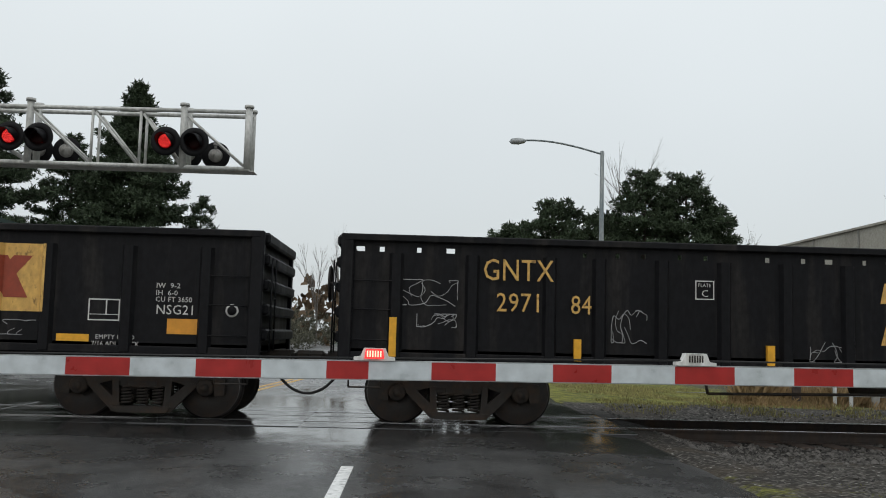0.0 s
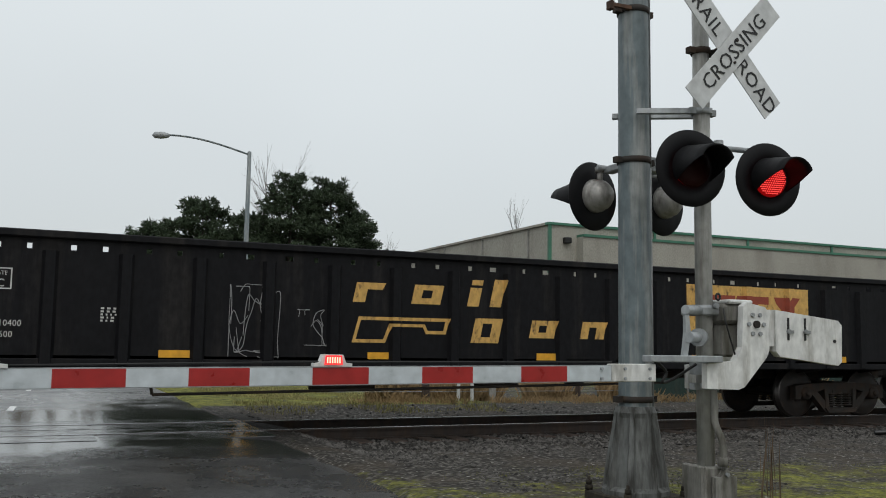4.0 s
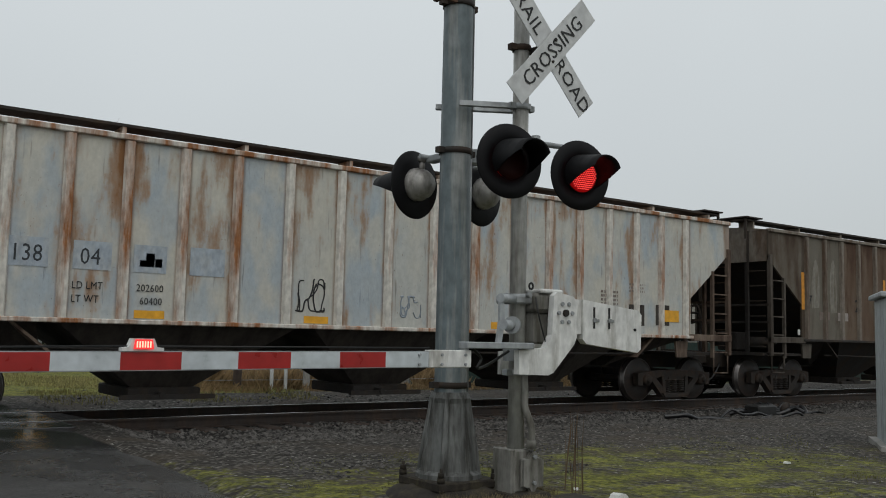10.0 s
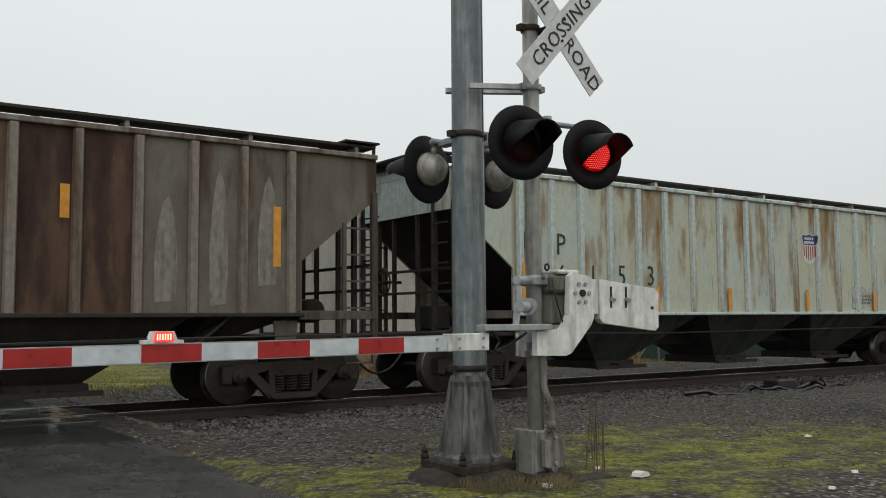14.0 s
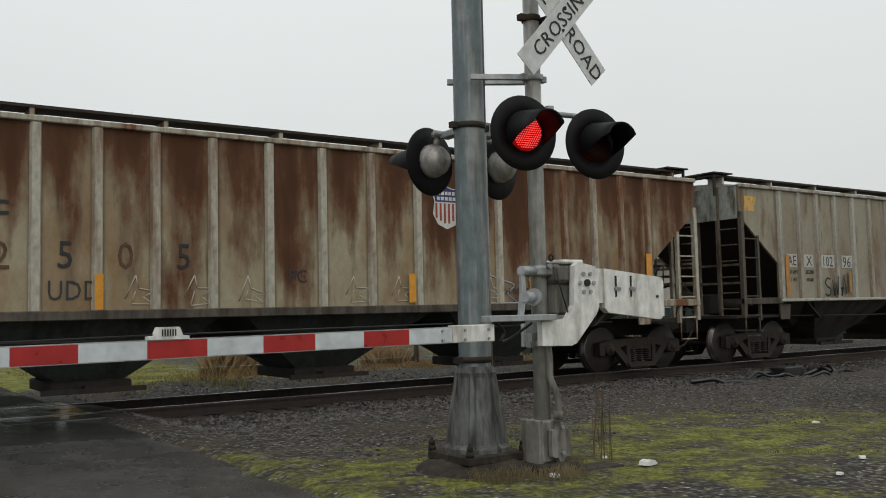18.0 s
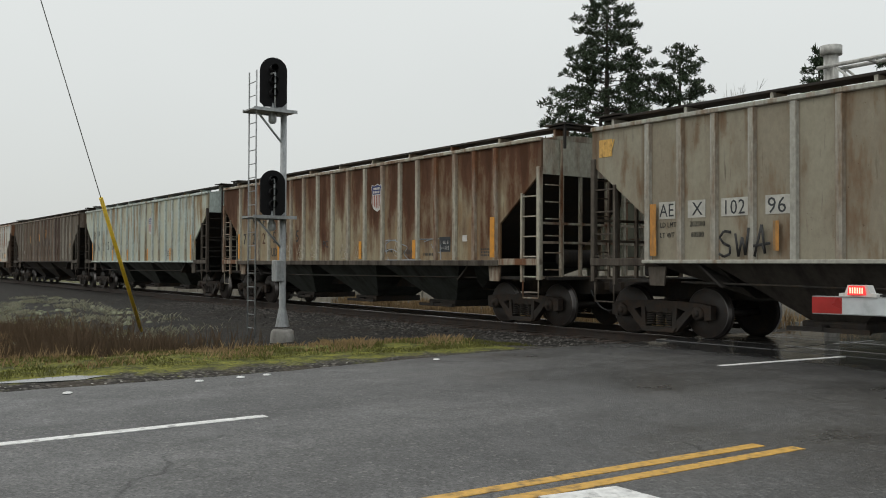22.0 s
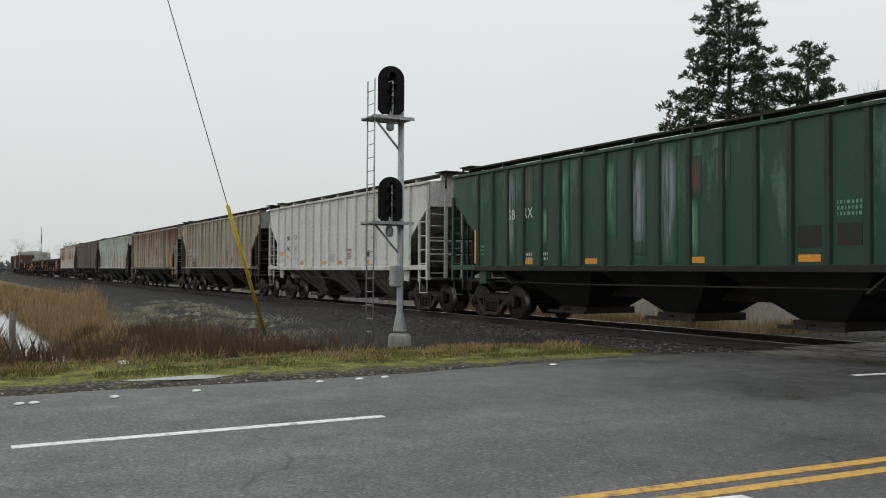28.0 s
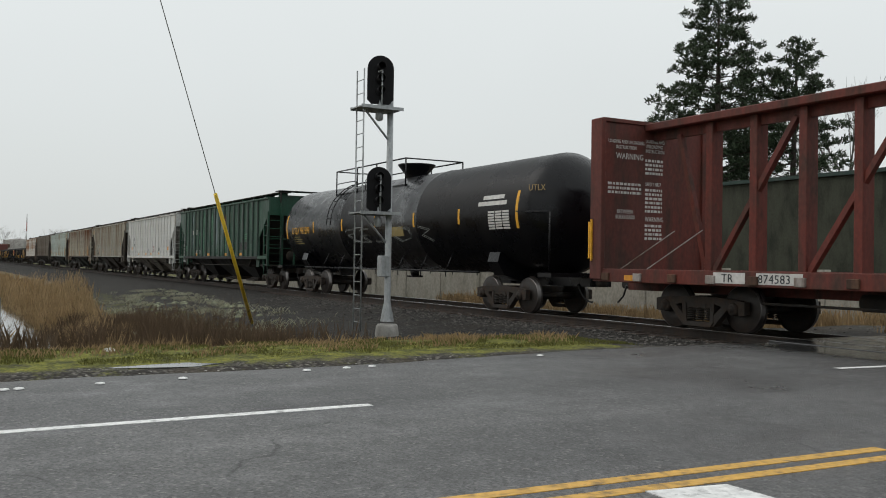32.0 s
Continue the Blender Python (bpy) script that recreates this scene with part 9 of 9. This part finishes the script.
def far_woods():
    """Dark mixed woods along the horizon, many small clumps with an uneven top."""
    rnd = random.Random(9)
    m = Mesh()
    for k in range(900):
        u = k / 900
        x = -240 + 560 * u
        y = 95 + 60 * rnd.random() + 25 * math.sin(u * 9)
        top = 5.0 + 3.0 * noise.noise((u * 18, 2, 0)) + 2.0 * noise.noise((u * 70, 5, 0))
        if -30 < x < 40:
            y -= 20
        for _ in range(4):
            z = rnd.random() ** 0.7 * max(1.5, top)
            tuft(m, Vector((x + rnd.uniform(-1, 1), y + rnd.uniform(-1, 1), z - 0.3)), Vector((0, 0, 1)), rnd.uniform(0.8, 1.5), 5, rnd, 0.3)
    tagged(part("far_woods", m, BRUSH), "dark leafless woods along the horizon", "woods", kind="stuff")
    m = Mesh()
    for k in range(1500):
        y = rnd.uniform(42, 75)
        x = rnd.choice((rnd.uniform(-22, -8), rnd.uniform(5.5, 12))) + 0.03 * y
        top = 2.6 + 1.8 * noise.noise((x * 0.35, y * 0.2, 6))
        for _ in range(3):
            tuft(m, Vector((x, y, top * rnd.random())), Vector((0, 0, 1)), rnd.uniform(0.2, 0.4), 9, rnd, 0.09)
    tagged(part("roadside_bushes", m, OLIVE), "dull olive bushes beside the far road", "bushes", kind="stuff")


far_woods()


def far_treeline():
    """Trees across the fields at the end of the line, with haze put into their grey."""
    rnd = random.Random(77)
    m = Mesh()
    for k in range(520):
        u = k / 520
        y = -190 + 250 * u
        top = 4.0 + 2.6 * noise.noise((u * 14, 8, 0)) + 1.6 * noise.noise((u * 60, 3, 0))
        for _ in range(4):
            z = rnd.random() ** 0.7 * max(1.5, top)
            tuft(m, Vector((-400 + rnd.uniform(-8, 8), y + rnd.uniform(-1, 1), z - 0.6)), Vector((0, 0, 1)), rnd.uniform(1.0, 1.9), 5, rnd, 0.3)
    tagged(part("far_treeline", m, HAZE_TINTED_WOOD), "grey trees far beyond the fields, haze put into their colour", "woods", kind="stuff")


far_treeline()
for x, y, h, s in ((-300, 6, 11.0, 71), (-310, 13, 9.5, 72), (-305, 26, 12.0, 73), (-300, 33, 12.5, 74), (-318, 39, 11.0, 75), (-330, 1, 9.0, 76), (-290, 17.2, 11.5, 77), (-292, 19.6, 12.2, 78), (-288, 21.8, 11.0, 79), (-300, 7, 10, 80)):
    bare_tree(x, y, h, s, "leafless grey tree far across the field", spread=0.42)


def blades(name, mat, label, category, n, place, h, wide, seed, bend=0.35):
    rnd = random.Random(seed)
    m = Mesh()
    for _ in range(n):
        spot = place(rnd)
        if spot is None:
            continue
        x, y = spot
        z = ground_height(x, y) - 0.01
        g = rnd.uniform(0, 6.28)
        l = h * rnd.uniform(0.5, 1.2) * (1 + 0.8 * noise.noise((x * 0.8, y * 0.8, seed)))
        w = wide * rnd.uniform(0.7, 1.3)
        c, s = math.cos(g), math.sin(g)
        b = bend * l * rnd.uniform(0.2, 1.3)
        k = len(m.v)
        m.v += [(x - s * w, y + c * w, z), (x + s * w, y - c * w, z), (x + c * b * 0.4 + s * w * 0.7, y + s * b * 0.4 - c * w * 0.7, z + l * 0.6), (x + c * b, y + s * b, z + l), (x + c * b * 0.4 - s * w * 0.7, y + s * b * 0.4 + c * w * 0.7, z + l * 0.6)]
        m.f.append((k, k + 1, k + 2, k + 3, k + 4))
        m.s.append(False)
    tagged(part(name, m, mat), label, category, kind="stuff")


def in_box(x0, x1, y0, y1, patch=0.0, scale=0.8, seed=0):
    def place(rnd):
        x, y = rnd.uniform(x0, x1), rnd.uniform(y0, y1)
        if patch and noise.noise((x * scale, y * scale, seed)) < patch - 0.35:
            return None
        return x, y
    return place


def ditch_reeds(rnd):
    x = -20.2 - abs(rnd.gauss(0, 1)) * 21
    top = -10.6 + 0.13 * (-22 - x)
    y = rnd.uniform(-11.1, max(top, -10.4)) + rnd.gauss(0, 0.12)
    if rnd.random() < (0.44 + 1.1 * noise.noise((x * 0.45, y * 0.7, 4))) * (0.25 + 0.75 * smooth(-20.5, -27, x)):
        return x, y
    return None


def far_bank(rnd):
    x, y = rnd.uniform(-48, -19), rnd.uniform(-14.5, -12.5)
    return (x, y) if noise.noise((x * 0.4, y * 0.6, 9)) > -0.1 else None


def pale_slope(rnd):
    """Patches on the slope between the ditch brush and the ballast."""
    x = rnd.uniform(-46, -21.5)
    y = rnd.gauss(-6.9, 1.3) - 0.10 * (x + 30)
    if y > -4.0 or y < -10.3 or noise.noise((x * 0.42, y * 0.9, 8)) < 0.06 or noise.noise((x * 2.6, y * 2.6, 3)) < -0.1:
        return None
    return x, y


def low_brush(rnd):
    x = rnd.uniform(-29, -15.2)
    y = rnd.gauss(-9.4, 1.05) + 0.10 * (x + 19)
    if y > -6.9 or y < -11.6 or noise.noise((x * 0.7, y * 0.9, 2)) < -0.1:
        return None
    return x, y


blades("reeds", DRY, "tall tan dry reeds beside the ditch", "reeds", 42000, ditch_reeds, 0.52, 0.0035, 1, 0.22)
blades("reeds", DRY, "tan reeds on the far ditch bank", "reeds", 7000, far_bank, 0.6, 0.007, 31, 0.5)
blades("ditch_brush", BRUSH, "dark brown leafless brush on the bank", "brush", 22000, low_brush, 0.42, 0.002, 2, 0.22)
blades("ditch_brush", BRUSH, "dark dead stalks at the ditch edge", "brush", 3600, in_box(-22.5, -15.0, -14.5, -12.5, 0.25, 0.9, 12), 0.46, 0.003, 22, 0.25)
blades("bank_straw", DRY, "thin straw-coloured grass on the bank", "grass", 14000, low_brush, 0.26, 0.003, 23, 0.3)
blades("pale_tussocks", PALE_GRASS, "pale grey-green tussocks on the ballast slope", "grass", 15000, pale_slope, 0.13, 0.004, 24, 1.2)
blades("verge_grass", GRASS, "short green grass on the verge", "grass", 26000, in_box(-14.9, -11.75, -15, -3.6, 0.2, 0.9, 3), 0.045, 0.006, 3, 0.7)
blades("verge_straw", DRY, "short straw-coloured tufts on the verge", "grass", 6000, in_box(-15.3, -12.2, -15, -4.2, 0.34, 1.1, 33), 0.10, 0.006, 33, 0.7)
blades("pole_grass", STRAW, "dry grass at the foot of the pole", "grass", 6500, in_box(3.75, 5.35, -8.95, -7.9, 0.36, 1.6, 4), 0.085, 0.0016, 4, 0.35)
blades("moss_grass", GRASS, "thin mossy grass in the gravel", "grass", 14000, in_box(3.3, 12, -11, -5.6, 0.40, 1.3, 5), 0.022, 0.005, 5)
blades("far_dry_grass", DRY, "tall dry grass beyond the track", "grass", 12000, in_box(7.6, 22, 6.2, 7.3, 0.25, 0.5, 6), 0.5, 0.006, 6, 0.6)
blades("low_dry_grass", DRY, "low dry grass before the posts", "grass", 7000, in_box(6.5, 22, 4.2, 6.2, 0.35, 0.6, 16), 0.16, 0.006, 16, 0.8)
blades("far_green_grass", FRESH, "green verge grass beyond the track", "grass", 16000, in_box(3.9, 9.5, 3.2, 15, 0.2, 0.6, 7), 0.07, 0.010, 7)
blades("far_dry_grass", DRY, "low dry grass beyond the track", "grass", 9000, in_box(-33, -11.3, 3.6, 7.2, 0.3, 0.5, 8), 0.4, 0.012, 8)
blades("field_grass", DRY, "tan rough grass of the field", "grass", 9000, in_box(-95, -44, -14, -8.5, 0.25, 0.2, 9), 0.6, 0.02, 9)


blades("dry_stalk", BRUSH, "a few tall thin dead stalks by the mast", "weeds", 16, in_box(5.55, 5.75, -8.45, -8.2), 0.85, 0.003, 44, 0.12)


def bank_shrubs():
    rnd = random.Random(12)
    for k in range(34):
        zone = ((-24.5, -15.4, -10.8, -8.0), (-23.5, -18.5, -11.9, -10.6), (-30.0, -17.0, -14.4, -12.6))[(0, 0, 1, 2)[k % 4]]
        x, y = rnd.uniform(*zone[:2]), rnd.uniform(*zone[2:])
        m = Mesh()
        z = ground_height(x, y)
        tall = rnd.uniform(0.6, 1.15)
        for _ in range(24):
            g = rnd.uniform(0, 6.28)
            d = Vector((math.cos(g) * 0.55, math.sin(g) * 0.55, rnd.uniform(0.6, 1.6))).normalized()
            p = Vector((rnd.uniform(-0.2, 0.2), rnd.uniform(-0.2, 0.2), -0.02))
            l = rnd.uniform(0.5, 1.0) * tall
            m.tube(p, p + d * l, 0.007, 0.003, seg=3, caps=False)
            for _ in range(6):
                q = p + d * l * rnd.uniform(0.3, 1)
                e = (d + Vector((rnd.gauss(0, 0.55), rnd.gauss(0, 0.55), 0.2))).normalized()
                m.tube(q, q + e * l * rnd.uniform(0.2, 0.45), 0.0035, 0.0015, seg=3, caps=False)
        ob = part("bare_shrub", m, BRUSH, None, at=pose(x, y, z))
        tagged(ob, "dark bare shrub on the ditch bank", "shrub", "shrubs on the ditch bank")
    m = Mesh()
    for _ in range(110):
        x, y = rnd.uniform(-44, -25), rnd.uniform(-6.8, -3.9)
        if noise.noise((x * 0.5, y * 0.8, 8)) < 0.02:
            continue
        z = ground_height(x, y)
        s = rnd.uniform(0.07, 0.2)
        m.lathe((x, y, z - 0.03), (rnd.uniform(-0.3, 0.3), rnd.uniform(-0.3, 0.3), 1), [(0, s), (s * 0.4, s * 0.8), (s * 0.6, s * 0.3), (s * 0.65, 0)], 6)
    tagged(part("lichen_rocks", m, LICHEN), "pale lichen-covered stones on the bank", "rocks", kind="stuff")


bank_shrubs()
WATER = material("ditch_water", (0.03, 0.032, 0.03), 0.06, 0, 0.6)
tagged(part("ditch_water", Mesh().add([(-60, -13.0, -1.0), (-20.5, -13.0, -1.0), (-20.5, -10.6, -1.0), (-60, -10.6, -1.0)], [(0, 1, 2, 3)]), WATER), "still grey water in the ditch", "water", kind="structure")
pud = [(-11.42 + 0.20 * math.cos(a) * (1 + 0.3 * math.sin(3 * a)), -11.6 + 0.62 * math.sin(a) + 0.08 * math.sin(5 * a)) for a in [k * 0.2618 for k in range(24)]]
tagged(part("puddle", Mesh().prism(pud, -0.3, -0.062, "xy"), WATER), "shallow puddle in the muddy verge", "puddle", kind="structure")


# ---------------------------------------------------------------- movement
def motions():
    times = [0.5 * k for k in range(65)]
    for root, x16 in CARS:
        walk(root, [(t, pose(x, track_y(x), 0, 0, 0, track_turn(x))) for t, x in ((t, x16 - train_shift(t)) for t in times)])
    steps = [0.08 * k for k in range(401)]
    turn = [(t, -math.degrees(train_shift(t) / 0.457)) for t in steps]
    for ws, dx in WHEELSETS:
        walk(ws, [(t, pose(dx, 0, 0.457, 0, a, 0)) for t, a in turn])
    period = 1.19
    # first time on and time lit, of the lamps and of the barrier's lamps
    for group, pivot, start, lit in ((FLASH_A, -0.01, 8.11, 0.55), (FLASH_B, -0.01, 8.75, 0.54), (GATE_A, -8.63, 8.03, 0.56), (GATE_B, -8.63, 8.60, 0.665)):
        first = start - 8 * period
        state = [(first + k * period, first + k * period + lit) for k in range(30) if first + k * period < 33]
        rows = [(0.0, 0 if any(a <= 0 < b for a, b in state) else 180)]
        for a, b in state:
            for when, seq in ((a, (180, 180, 120, 60, 0, 0)), (b, (0, 0, -60, -120, -180, -180))):
                for k, ang in enumerate(seq):
                    tt = when + (-0.08, -0.024, -0.008, 0.008, 0.024, 0.08)[k]
                    if 0.02 < tt < 31.98:
                        rows.append((tt, ang))
        rows.append((32.0, rows[-1][1]))
        # half turns of the plates and glasses stand in for switching the lamps
        for piece in group:
            walk(piece, [(t, pose(0, pivot, 0, 0, 0, ang)) for t, ang in rows])


motions()
